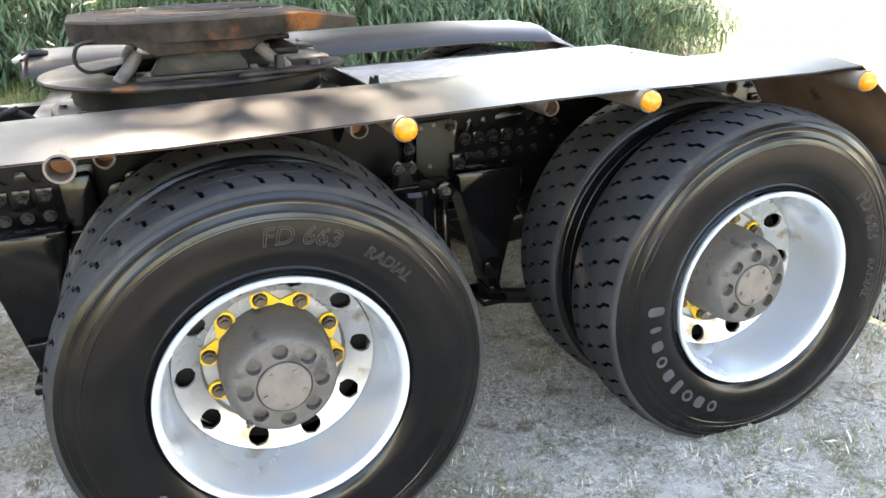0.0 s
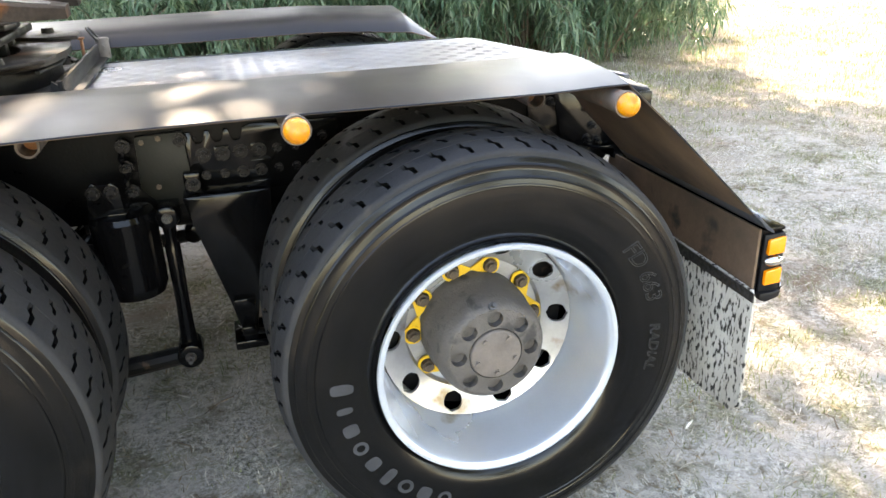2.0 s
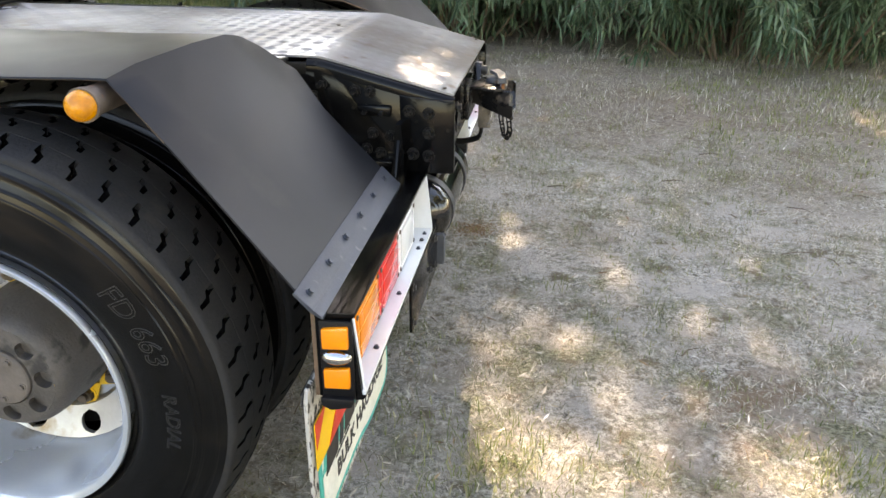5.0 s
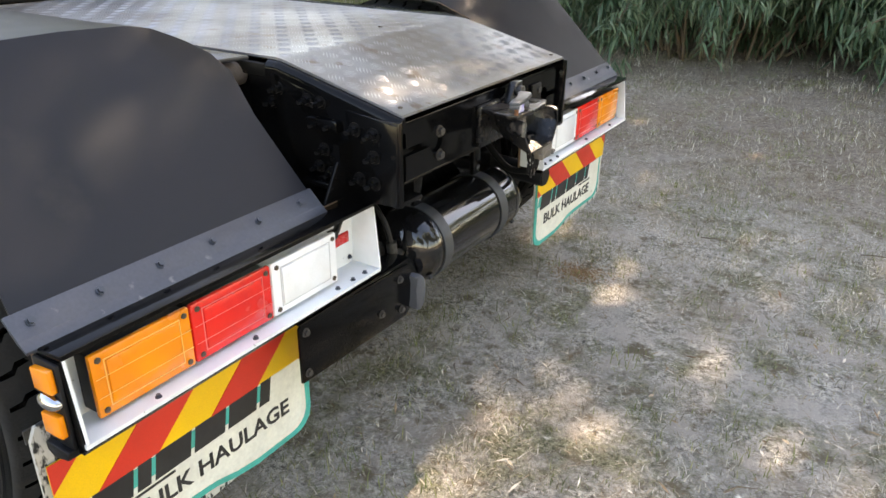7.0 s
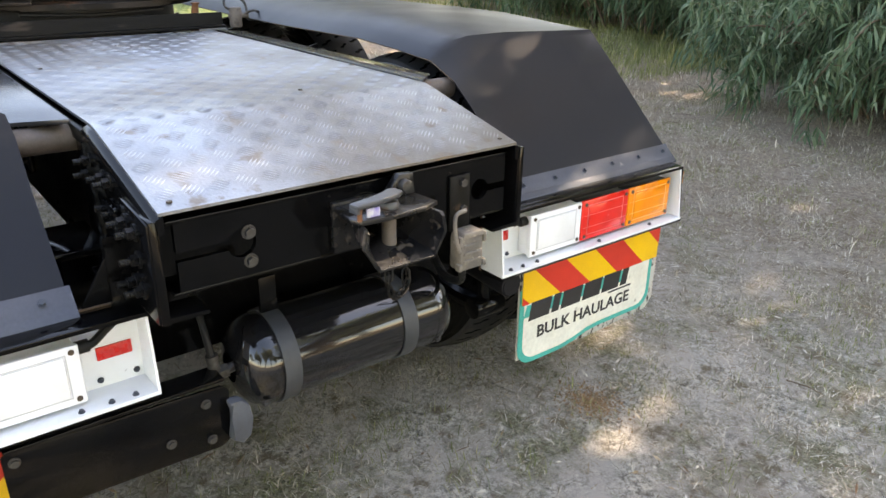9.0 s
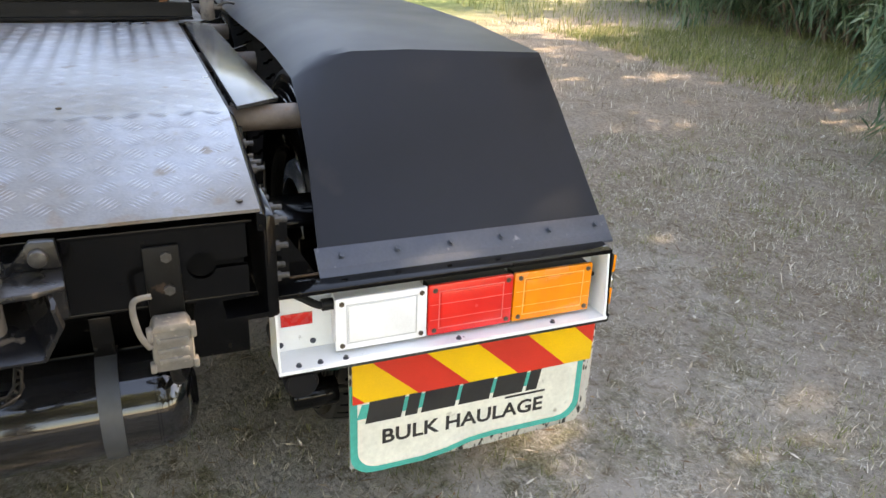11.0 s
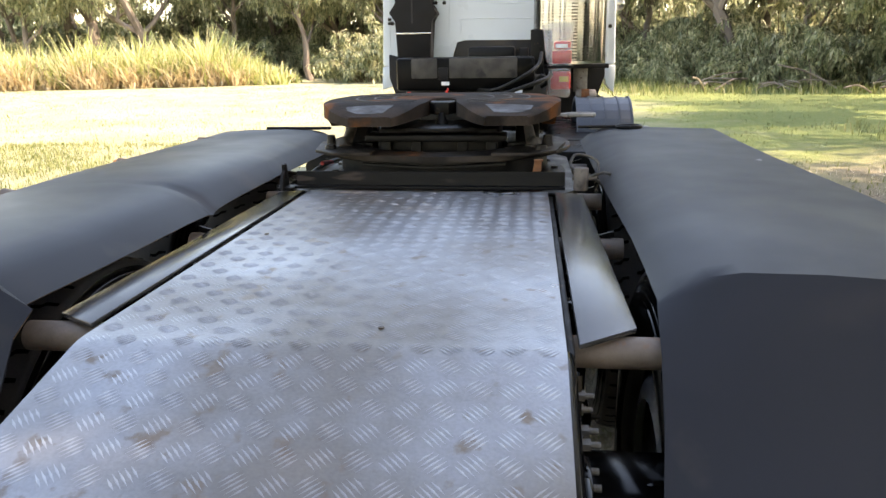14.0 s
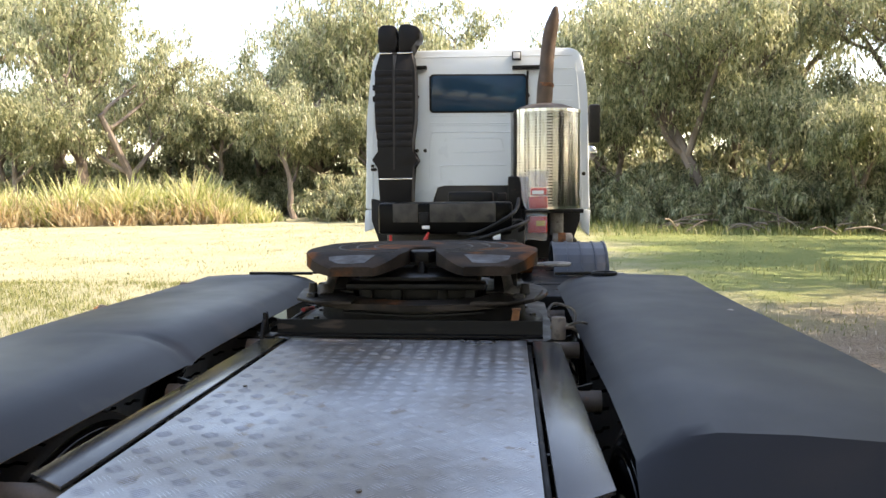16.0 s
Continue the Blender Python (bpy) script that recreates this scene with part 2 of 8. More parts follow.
    "ink": surf("black_print", (0.012, 0.012, 0.013), (0.022, 0.021, 0.02), (0.5, 0.7), scale=20),
    "flapback": surf("mud_splashed_flap_back", (0.56, 0.54, 0.49), (0.36, 0.33, 0.29), (0.6, 0.85), scale=5, fine=90, bump=0.2, c3=(0.016, 0.014, 0.012), spots=0.5, spot_scale=85, stretch=(1, 1, 0.45)),
    "rubberflap": surf("grey_rubber_stop", (0.050, 0.055, 0.066), (0.070, 0.076, 0.088), (0.6, 0.8), scale=9),
    "bar": surf("worn_grey_steel_bar", (0.050, 0.052, 0.055), (0.030, 0.030, 0.031), (0.12, 0.26), metal=0.35, scale=5, fine=150, bump=0.03, dist=0.0008, c3=(0.05, 0.035, 0.024), spots=-0.2, spot_scale=14, spec=0.6),
    "bars": surf("bright_worn_tread_bars", (0.425, 0.440, 0.463), (0.272, 0.264, 0.257), (0.34, 0.50), metal=0.64, scale=2.6, fine=90, bump=0.1, dist=0.001, contrast=(0.38, 0.62)),
    "bag": None,
    "bark": surf("grey_brown_bark", (0.12, 0.092, 0.072), (0.27, 0.22, 0.18), (0.8, 0.95), scale=1.4, fine=16, bump=0.7, dist=0.03, stretch=(1, 1, 0.3)),
    "stem": surf("brown_twig_bark", (0.10, 0.07, 0.045), (0.17, 0.125, 0.08), (0.7, 0.9), scale=9, fine=60, bump=0.4),
    "gum": leafy("gum_leaves", [(0.11, 0.138, 0.068), (0.27, 0.30, 0.165), (0.44, 0.45, 0.27), (0.62, 0.60, 0.40)], 0.32, 0.5, 0.6),
    "bushleaf": leafy("long_green_leaves", [(0.040, 0.085, 0.042), (0.085, 0.155, 0.080), (0.145, 0.215, 0.120), (0.23, 0.285, 0.175)], 0.40, 0.4),
    "reed": leafy("tall_reed_blades", [(0.22, 0.27, 0.09), (0.42, 0.47, 0.17), (0.62, 0.61, 0.30), (0.80, 0.75, 0.50), (0.36, 0.42, 0.15), (0.66, 0.56, 0.36)], 0.6),
    "grass": leafy("dry_grass_blades", [(0.11, 0.094, 0.058), (0.29, 0.245, 0.165), (0.58, 0.505, 0.395), (0.82, 0.75, 0.63), (0.44, 0.37, 0.27), (0.13, 0.105, 0.072)], 0.7, 0.2, 0.2),
    "green": leafy("green_grass_blades", [(0.09, 0.12, 0.035), (0.17, 0.20, 0.065), (0.27, 0.28, 0.11), (0.40, 0.37, 0.19)], 0.6, 0.3, 0.3),
    "dirt": leafy("brown_dirt_crumbs", [(0.20, 0.115, 0.06), (0.32, 0.20, 0.115), (0.42, 0.28, 0.17)], 0.9, 0.0, 0.1),
    "chaff": leafy("bleached_chaff", [(0.17, 0.13, 0.09), (0.48, 0.42, 0.34), (0.70, 0.66, 0.57), (0.86, 0.83, 0.76)], 0.7, 0.1, 0.2),
    "litter": leafy("fallen_leaves", [(0.16, 0.085, 0.045), (0.34, 0.24, 0.14), (0.62, 0.54, 0.42), (0.80, 0.75, 0.66)], 0.6, 0.1, 0.3),
}


def clear_plastic():
    m = bpy.data.materials.new("clear_plastic_film")
    m.use_nodes = True
    nd, ln = m.node_tree.nodes, m.node_tree.links
    bs = nd["Principled BSDF"]
    bs.inputs["Base Color"].default_value = (0.62, 0.62, 0.63, 1)
    bs.inputs["Roughness"].default_value = 0.18
    tp = nd.new("ShaderNodeBsdfTransparent")
    mx = nd.new("ShaderNodeMixShader")
    mx.inputs["Fac"].default_value = 0.30
    ln.new(tp.outputs[0], mx.inputs[1])
    ln.new(bs.outputs[0], mx.inputs[2])
    ln.new(mx.outputs[0], nd["Material Output"].inputs["Surface"])
    return m


M["bag"] = clear_plastic()


def ground_material():
    """Trodden pale soil with straw and green patches; the small shadows in the straw are painted as dark flecks; the
    open lawn beyond is greener.
    """
    m = bpy.data.materials.new("dry_lawn_soil")
    m.use_nodes = True
    nd, ln = m.node_tree.nodes, m.node_tree.links
    bs = nd["Principled BSDF"]
    tc = nd.new("ShaderNodeTexCoord").outputs["Object"]

    def nz(scale, detail=6, rough=0.6):
        n = nd.new("ShaderNodeTexNoise")
        n.inputs["Scale"].default_value, n.inputs["Detail"].default_value, n.inputs["Roughness"].default_value = scale, detail, rough
        ln.new(tc, n.inputs["Vector"])
        return n.outputs["Fac"]

    def ranged(v, a, b, lo=0.0, hi=1.0):
        r = nd.new("ShaderNodeMapRange")
        r.inputs["From Min"].default_value, r.inputs["From Max"].default_value = a, b
        r.inputs["To Min"].default_value, r.inputs["To Max"].default_value = lo, hi
        ln.new(v, r.inputs["Value"])
        return r.outputs[0]

    def mixed(f, a, b):
        x = nd.new("ShaderNodeMix")
        x.data_type = "RGBA"
        ln.new(f, x.inputs["Factor"])
        for s, v in (("A", a), ("B", b)):
            if isinstance(v, tuple):
                x.inputs[s].default_value = (*v, 1)
            else:
                ln.new(v, x.inputs[s])
        return x.outputs["Result"]

    sepxyz = nd.new("ShaderNodeSeparateXYZ")
    ln.new(tc, sepxyz.inputs[0])
    soil = mixed(ranged(nz(1.3), 0.35, 0.65), (0.60, 0.548, 0.490), (0.385, 0.340, 0.292))
    soil = mixed(ranged(nz(0.8, 5), 0.55, 0.69), soil, (0.30, 0.215, 0.155))
    # dark flecks paint the small shadows in the gaps between pale stalks
    straw = mixed(ranged(nz(46, 8, 0.9), 0.43, 0.57), (0.080, 0.073, 0.058), (0.78, 0.73, 0.64))
    near = mixed(ranged(nz(4, 8, 0.8), 0.42, 0.60), soil, straw)
    turf = mixed(ranged(nz(64, 7, 0.9), 0.42, 0.58), (0.080, 0.082, 0.048), (0.40, 0.38, 0.26))
    near = mixed(ranged(nz(2.6, 8, 0.8), 0.50, 0.60), near, turf)
    near = mixed(ranged(nz(7, 7, 0.75), 0.55, 0.64), near, (0.205, 0.170, 0.120))
    near = mixed(ranged(nz(13, 5, 0.7), 0.61, 0.69), near, (0.70, 0.66, 0.58))
    bare = mixed(ranged(nz(34, 8, 0.85), 0.40, 0.60), (0.148, 0.103, 0.071), (0.40, 0.322, 0.250))
    toward = nd.new("ShaderNodeMath")
    toward.operation = "MULTIPLY_ADD"
    ln.new(nz(0.9, 6, 0.7), toward.inputs[0])
    toward.inputs[1].default_value = 4.0
    ln.new(sepxyz.outputs["Y"], toward.inputs[2])
    near = mixed(ranged(toward.outputs[0], 3.0, 5.0, 0.0, 0.8), near, bare)
    lawn = mixed(ranged(nz(0.35, 8, 0.65), 0.40, 0.62), (0.345, 0.345, 0.225), (0.20, 0.225, 0.11))
    lawn = mixed(ranged(nz(9, 6, 0.8), 0.3, 0.7), lawn, (0.42, 0.39, 0.275))
    side = nd.new("ShaderNodeMath")
    side.operation = "MULTIPLY_ADD"
    ln.new(nz(0.45, 6, 0.7), side.inputs[0])
    side.inputs[1].default_value = 9.0
    ln.new(sepxyz.outputs["Y"], side.inputs[2])
    lush = mixed(ranged(nz(4, 6, 0.8), 0.35, 0.65), (0.13, 0.19, 0.05), (0.24, 0.27, 0.09))
    lawn = mixed(ranged(side.outputs[0], 6.2, 9.0, 0.0, 0.85), lawn, lush)
    ad = nd.new("ShaderNodeMath")
    ad.operation = "MULTIPLY_ADD"
    ln.new(nz(0.5, 4), ad.inputs[0])
    ad.inputs[1].default_value = 5.0
    beside = nd.new("ShaderNodeMath")
    beside.operation = "MAXIMUM"
    ln.new(sepxyz.outputs["Y"], beside.inputs[0])
    beside.inputs[1].default_value = 0.0
    shift = nd.new("ShaderNodeMath")
    shift.operation = "MULTIPLY_ADD"
    ln.new(beside.outputs[0], shift.inputs[0])
    shift.inputs[1].default_value = 0.8
    ln.new(sepxyz.outputs["X"], shift.inputs[2])
    ln.new(shift.outputs[0], ad.inputs[2])
    col = mixed(ranged(ad.outputs[0], -4.6, -0.6), lawn, near)
    ln.new(col, bs.inputs["Base Color"])
    bs.inputs["Roughness"].default_value = 0.95
    bs.inputs["Specular IOR Level"].default_value = 0.15
    bp = nd.new("ShaderNodeBump")
    bp.inputs["Strength"].default_value, bp.inputs["Distance"].default_value = 1.0, 0.03
    ln.new(nz(55, 8, 0.75), bp.inputs["Height"])
    ln.new(bp.outputs[0], bs.inputs["Normal"])
    return m


# ---- mesh helpers ----
def shade(me, angle=35):
    me.polygons.foreach_set("use_smooth", [True] * len(me.polygons))
    me.set_sharp_from_angle(angle=radians(angle))


def part(name, bm, material, parent, label="", smooth=True):
    """Links a bmesh as one mesh object under its thing or part."""
    me = bpy.data.meshes.new(name)
    bmesh.ops.recalc_face_normals(bm, faces=bm.faces)
    bm.to_mesh(me)
    bm.free()
    me.materials.append(material)
    if smooth:
        shade(me)
    ob = new(name, me)
    ob.parent = parent
    return tagged(ob, label)


def again(name, me, parent, m, label=""):
    """One more object on a mesh that is there already."""
    ob = new(name, me)
    ob.parent = parent
    ob.matrix_basis = m
    return tagged(ob, label)


def soup(name, verts, faces, material, parent=None, smooth=False):
    """A large mesh of many loose pieces from arrays; all faces have the same number of corners."""
    me = bpy.data.meshes.new(name)
    n, k = faces.shape
    me.vertices.add(len(verts))
    me.vertices.foreach_set("co", np.ascontiguousarray(verts, np.float32).ravel())
    me.loops.add(n * k)
    me.loops.foreach_set("vertex_index", np.ascontiguousarray(faces, np.int32).ravel())
    me.polygons.add(n)
    me.polygons.foreach_set("loop_start", np.arange(0, n * k, k, dtype=np.int32))
    me.update(calc_edges=True)
    me.validate()
    me.materials.append(material)
    if smooth:
        me.polygons.foreach_set("use_smooth", [True] * len(me.polygons))
    ob = new(name, me)
    ob.parent = parent
    return ob


def B():
    return bmesh.new()


def bevel(bm, geom, width, seg=2):
    edges = list({e for v in geom for e in v.link_edges})
    bmesh.ops.bevel(bm, geom=edges, offset=width, segments=seg, affect="EDGES", profile=0.5, clamp_overlap=True)


def box(bm, x0, x1, y0, y1, z0, z1, r=0.003, m=None):
    mm = Matrix.LocRotScale(((x0 + x1) / 2, (y0 + y1) / 2, (z0 + z1) / 2), None, (abs(x1 - x0), abs(y1 - y0), abs(z1 - z0)))
    vs = bmesh.ops.create_cube(bm, size=1, matrix=(m @ mm) if m else mm)["verts"]
    if r:
        bevel(bm, vs, r)
    return bm


def rod(bm, a, b, r0, r1=None, seg=20, r=0.0):
    a, b = Vector(a), Vector(b)
    d = b - a
    m = Matrix.Translation((a + b) / 2) @ d.to_track_quat("Z", "Y").to_matrix().to_4x4()
    vs = bmesh.ops.create_cone(bm, cap_ends=True, cap_tris=False, segments=seg, radius1=r0, radius2=r0 if r1 is None else r1, depth=d.length, matrix=m)["verts"]
    if r:
        caps = {e for v in vs for f in v.link_faces if len(f.verts) > 4 for e in f.edges}
        bmesh.ops.bevel(bm, geom=list(caps), offset=r, segments=2, affect="EDGES", profile=0.5)
    return bm


def sweep(bm, pts, r, seg=8):
    """A round tube along a line of points; r may be a list."""
    pts = [Vector(p) for p in pts]
    rs = r if isinstance(r, (list, tuple)) else [r] * len(pts)
    rings, up = [], Vector((0.31, 0.17, 0.93))
    for i, p in enumerate(pts):
        d = (pts[min(i + 1, len(pts) - 1)] - pts[max(i - 1, 0)]).normalized()
        s = d.cross(up)
        if s.length < 1e-3:
            s = d.cross(Vector((1, 0, 0)))
        s.normalize()
        t = s.cross(d)
        rings.append([bm.verts.new(p + (s * math.cos(2 * math.pi * k / seg) + t * math.sin(2 * math.pi * k / seg)) * rs[i]) for k in range(seg)])
    for a, b in zip(rings, rings[1:]):
        for k in range(seg):
            bm.faces.new((a[k], a[(k + 1) % seg], b[(k + 1) % seg], b[k]))
    bm.faces.new(rings[0][::-1])
    bm.faces.new(rings[-1])
    return bm


def smooth_line(pts, n=6):
    """Points of a smooth curve through the given ones."""
    pts = [Vector(p) for p in pts]
    out = []
    for i in range(len(pts) - 1):
        a, b, c, d = pts[max(i - 1, 0)], pts[i], pts[i + 1], pts[min(i + 2, len(pts) - 1)]
        for k in range(n):
            t = k / n
            out.append(0.5 * (2 * b + (c - a) * t + (2 * a - 5 * b + 4 * c - d) * t * t + (3 * b - a - 3 * c + d) * t ** 3))
    return out + [pts[-1]]


def lathe(bm, prof, seg=64, closed=False, m=None):
    """Turns a profile of (radius, out) round the -y axis: out is the way along -y."""
    rings = []
    for rad, w in prof:
        ring = []
        for k in range(seg):
            a = 2 * math.pi * k / seg
            v = Vector((rad * math.cos(a), -w, rad * math.sin(a)))
            ring.append(bm.verts.new(m @ v if m else v))
        rings.append(ring)
    pairs = list(zip(rings, rings[1:])) + ([(rings[-1], rings[0])] if closed else [])
    for a, b in pairs:
        for k in range(seg):
            bm.faces.new((a[k], a[(k + 1) % seg], b[(k + 1) % seg], b[k]))
    return rings


def prism(bm, poly, axis, a, b, r=0.0):
    """A flat outline pushed from a to b along an axis ('x': outline in y,z; 'y': in x,z; 'z': in x,y)."""
    def at(p, w):
        return {"x": (w, p[0], p[1]), "y": (p[0], w, p[1]), "z": (p[0], p[1], w)}[axis]
    lo = [bm.verts.new(at(p, a)) for p in poly]
    hi = [bm.verts.new(at(p, b)) for p in poly]
    n = len(poly)
    bm.faces.new(lo[::-1])
    bm.faces.new(hi)
    for i in range(n):
        bm.faces.new((lo[i], lo[(i + 1) % n], hi[(i + 1) % n], hi[i]))
    if r:
        bevel(bm, lo + hi, r)
    return bm


def hole_ring(bm, r0, r1, rc, rh, n, out, depth, seg=16, closed_bottom=False):
    """A ring round the -y axis from r0 to r1 with n round holes at radius rc; out(r) is its height, and the holes have walls."""
    per = seg // 4
    half = math.pi / n
    for s in range(n):
        a0 = 2 * math.pi * s / n
        edge = []
        for side in range(4):
            for k in range(per):
                t = k / per
                rr, aa = [(r1, -half + 2 * half * t), (r1 + (r0 - r1) * t, half), (r0, half - 2 * half * t), (r0 + (r1 - r0) * t, -half)][side]
                edge.append((rr, aa))
        outer, inner, deep = [], [], []
        for k, (rr, aa) in enumerate(edge):
            outer.append(bm.verts.new((rr * math.cos(a0 + aa), -out(rr), rr * math.sin(a0 + aa))))
            ang = math.atan2(aa * rc, rr - rc)
            hx, hy = rc + rh * math.cos(ang), rh * math.sin(ang)
            ca, sa = math.cos(a0), math.sin(a0)
            px, pz = hx * ca - hy * sa, hx * sa + hy * ca
            hr = math.hypot(px, pz)
            inner.append(bm.verts.new((px, -out(hr), pz)))
            deep.append(bm.verts.new((px, -out(hr) + depth, pz)))
        for k in range(seg):
            j = (k + 1) % seg
            bm.faces.new((outer[k], outer[j], inner[j], inner[k]))
            bm.faces.new((inner[k], inner[j], deep[j], deep[k]))
        if closed_bottom:
            bm.faces.new(deep)
    bmesh.ops.remove_doubles(bm, verts=bm.verts, dist=1e-4)
    return bm


def word(body, size, thick, shear=0.0, bold=0.0, outline=0.0):
    """Letters as a bmesh in the x,y plane, centred, raised along z."""
    cu = bpy.data.curves.new("letters", "FONT")
    cu.body, cu.size, cu.extrude, cu.shear, cu.offset = body, size, thick / 2, shear, bold
    cu.align_x, cu.align_y, cu.resolution_u = "CENTER", "CENTER", 3
    if outline:
        cu.fill_mode, cu.bevel_depth, cu.bevel_resolution, cu.extrude = "NONE", outline, 1, 0
    ob = new("letters", cu)
    dg = bpy.context.evaluated_depsgraph_get()
    me = bpy.data.meshes.new_from_object(ob.evaluated_get(dg))
    bm = B()
    bm.from_mesh(me)
    bpy.data.objects.remove(ob)
    bpy.data.curves.remove(cu)
    bpy.data.meshes.remove(me)
    return bm


def thing(name, label, category, at=(0, 0, 0), group="", kind=""):
    ob = new(name)
    ob.empty_display_size = 0.1
    ob.location = at
    return tagged(ob, label, category, group, kind)



# ---- ground ----
def ground_height(x, y):
    """Gentle lumps near the truck, a slow rise far off."""
    return (0.014 * np.sin(1.7 * x + 0.6 * y) * np.sin(1.3 * y - 0.4 * x) + 0.008 * np.sin(4.1 * x + 1.0) * np.sin(3.7 * y)
            - 0.012)


def graded(lo, hi, near_lo, near_hi, step):
    near = np.arange(near_lo, near_hi + step / 2, step)
    out_hi, out_lo = [near_hi], [near_lo]
    d = step
    while out_hi[-1] < hi:
        d *= 1.22
        out_hi.append(out_hi[-1] + d)
    d = step
    while out_lo[-1] > lo:
        d *= 1.22
        out_lo.append(out_lo[-1] - d)
    return np.r_[out_lo[:0:-1], near, out_hi[1:]]


def build_ground():
    xs, ys = graded(-900, 900, -6, 7, 0.12), graded(-900, 900, -4, 8, 0.12)
    X, Y = np.meshgrid(xs, ys, indexing="ij")
    Z = ground_height(X, Y)
    nx, ny = X.shape
    idx = np.arange(nx * ny).reshape(nx, ny)
    f = np.stack([idx[:-1, :-1], idx[1:, :-1], idx[1:, 1:], idx[:-1, 1:]], -1).reshape(-1, 4)
    ob = soup("ground", np.stack([X, Y, Z], -1).reshape(-1, 3), f, ground_material(), smooth=True)
    tagged(ob, "dry trodden lawn of pale soil and straw, greener further off", "ground", kind="structure")


build_ground()
rng = np.random.default_rng(5)


def patch(x, y, s):
    """Smooth patches between 0 and 1."""
    return 0.5 + 0.5 * np.sin(x * s + 1.9 * np.sin(y * s * 0.7)) * np.sin(y * s * 1.15 + 1.6 * np.sin(x * s * 0.6 + 1))


def blades(name, cx, cy, height, width, lean, material, label, z=None, flat=0.3):
    """One narrow bent blade at every place given."""
    n = len(cx)
    az = rng.uniform(0, 2 * np.pi, n)
    h = height if np.ndim(height) else np.full(n, height)
    ln_ = lean * rng.uniform(flat, 1.0, n) * h
    dx, dy = np.cos(az), np.sin(az)
    wx, wy = -dy * width, dx * width
    z0 = ground_height(cx, cy) - 0.004 if z is None else z
    hz = np.sqrt(np.maximum(h * h - ln_ * ln_, (0.12 * h) ** 2))
    b0 = np.stack([cx - wx, cy - wy, z0], -1)
    b1 = np.stack([cx + wx, cy + wy, z0], -1)
    m0 = np.stack([cx + dx * ln_ * 0.4 - wx * 0.8, cy + dy * ln_ * 0.4 - wy * 0.8, z0 + hz * 0.62], -1)
    m1 = np.stack([cx + dx * ln_ * 0.4 + wx * 0.8, cy + dy * ln_ * 0.4 + wy * 0.8, z0 + hz * 0.62], -1)
    tp = np.stack([cx + dx * ln_, cy + dy * ln_, z0 + hz], -1)
    v = np.stack([b0, b1, m1, m0, tp], 1).reshape(-1, 3)
    i = np.arange(n)[:, None] * 5
    f = np.concatenate([i + [0, 1, 2], i + [0, 2, 3], i + [3, 2, 4]], 0)
    return tagged(soup(name, v, f, material), label, "grass", kind="stuff")


def scatter(n, x0, x1, y0, y1, s, keep=0.5, per=12, spread=0.03):
    """Clumps of places, thicker in some patches."""
    x, y = rng.uniform(x0, x1, n), rng.uniform(y0, y1, n)
    ok = patch(x, y, s) * 0.6 + patch(x + 7, y - 3, s * 2.7) * 0.4 > rng.uniform(keep - 0.35, keep + 0.35, n)
    x, y = np.repeat(x[ok], per), np.repeat(y[ok], per)
    return x + rng.normal(0, spread, len(x)), y + rng.normal(0, spread, len(x))


gx, gy = scatter(34000, -2.6, 5.2, -2.2, 6.4, 2.4, 0.53, 11, 0.032)
blades("dry_grass", gx, gy, rng.uniform(0.012, 0.046, len(gx)), 0.0014, 0.985, M["grass"], "short dry straw-coloured grass lying on pale soil", flat=0.72)
gx, gy = scatter(1500, -2.6, 4.6, -2.2, 6.2, 1.3, 0.62, 14, 0.04)
blades("green_grass", gx, gy, rng.uniform(0.02, 0.06, len(gx)), 0.0016, 0.85, M["green"], "sparse green grass tufts between the straw")
gx, gy = scatter(3800, -2.6, 4.8, -2.2, 6.2, 3.1, 0.6, 26, 0.055)
blades("green_grass", gx, gy, rng.uniform(0.012, 0.04, len(gx)), 0.0015, 0.9, M["green"], "small round tufts of green grass in the straw")
gx, gy = rng.normal(2.0, 0.07, 420), rng.normal(-0.62, 0.06, 420)
blades("green_grass", gx, gy, rng.uniform(0.02, 0.05, len(gx)), 0.0016, 0.9, M["green"], "green grass tuft beside the bright patch")
gx, gy = rng.uniform(-1.8, 4.6, 9000), rng.uniform(-2.2, 5.0, 9000)
blades("straw", gx, gy, rng.uniform(0.02, 0.075, len(gx)), 0.0016, 0.99, M["litter"], "pale loose straw and dead stalks lying flat", flat=0.97)
a, d = rng.uniform(0, 6.28, 2600), np.abs(rng.normal(0, 0.055, 2600))
blades("dirt_crumbs", 0.80 + d * 1.3 * np.cos(a), 0.89 + d * np.sin(a), rng.uniform(0.006, 0.016, 2600), 0.004, 0.9, M["dirt"], "small patch of bare brown dirt crumbs", flat=0.8)
gx, gy = scatter(13000, -1.8, 4.6, -2.0, 5.0, 3.3, 0.5, 9, 0.05)
blades("straw_chaff", gx, gy, rng.uniform(0.008, 0.030, len(gx)), 0.0016, 0.99, M["chaff"], "pale bleached straw chaff over the trodden soil", flat=0.95)
# a patch of green blades colours in a cast shadow on the lawn
gx, gy = scatter(2600, -11, -5.5, -9, -4.8, 0.9, 0.35, 8, 0.06)
blades("green_grass", gx, gy, rng.uniform(0.04, 0.12, len(gx)), 0.004, 0.8, M["green"], "green grass patch standing in for a shadow on the lawn")
gx, gy = rng.normal(1.02, 0.13, 700), rng.normal(-0.72, 0.13, 700)
blades("green_grass", gx, gy, rng.uniform(0.02, 0.06, len(gx)), 0.0017, 0.9, M["green"], "bright green grass tuft beside the mud flap")
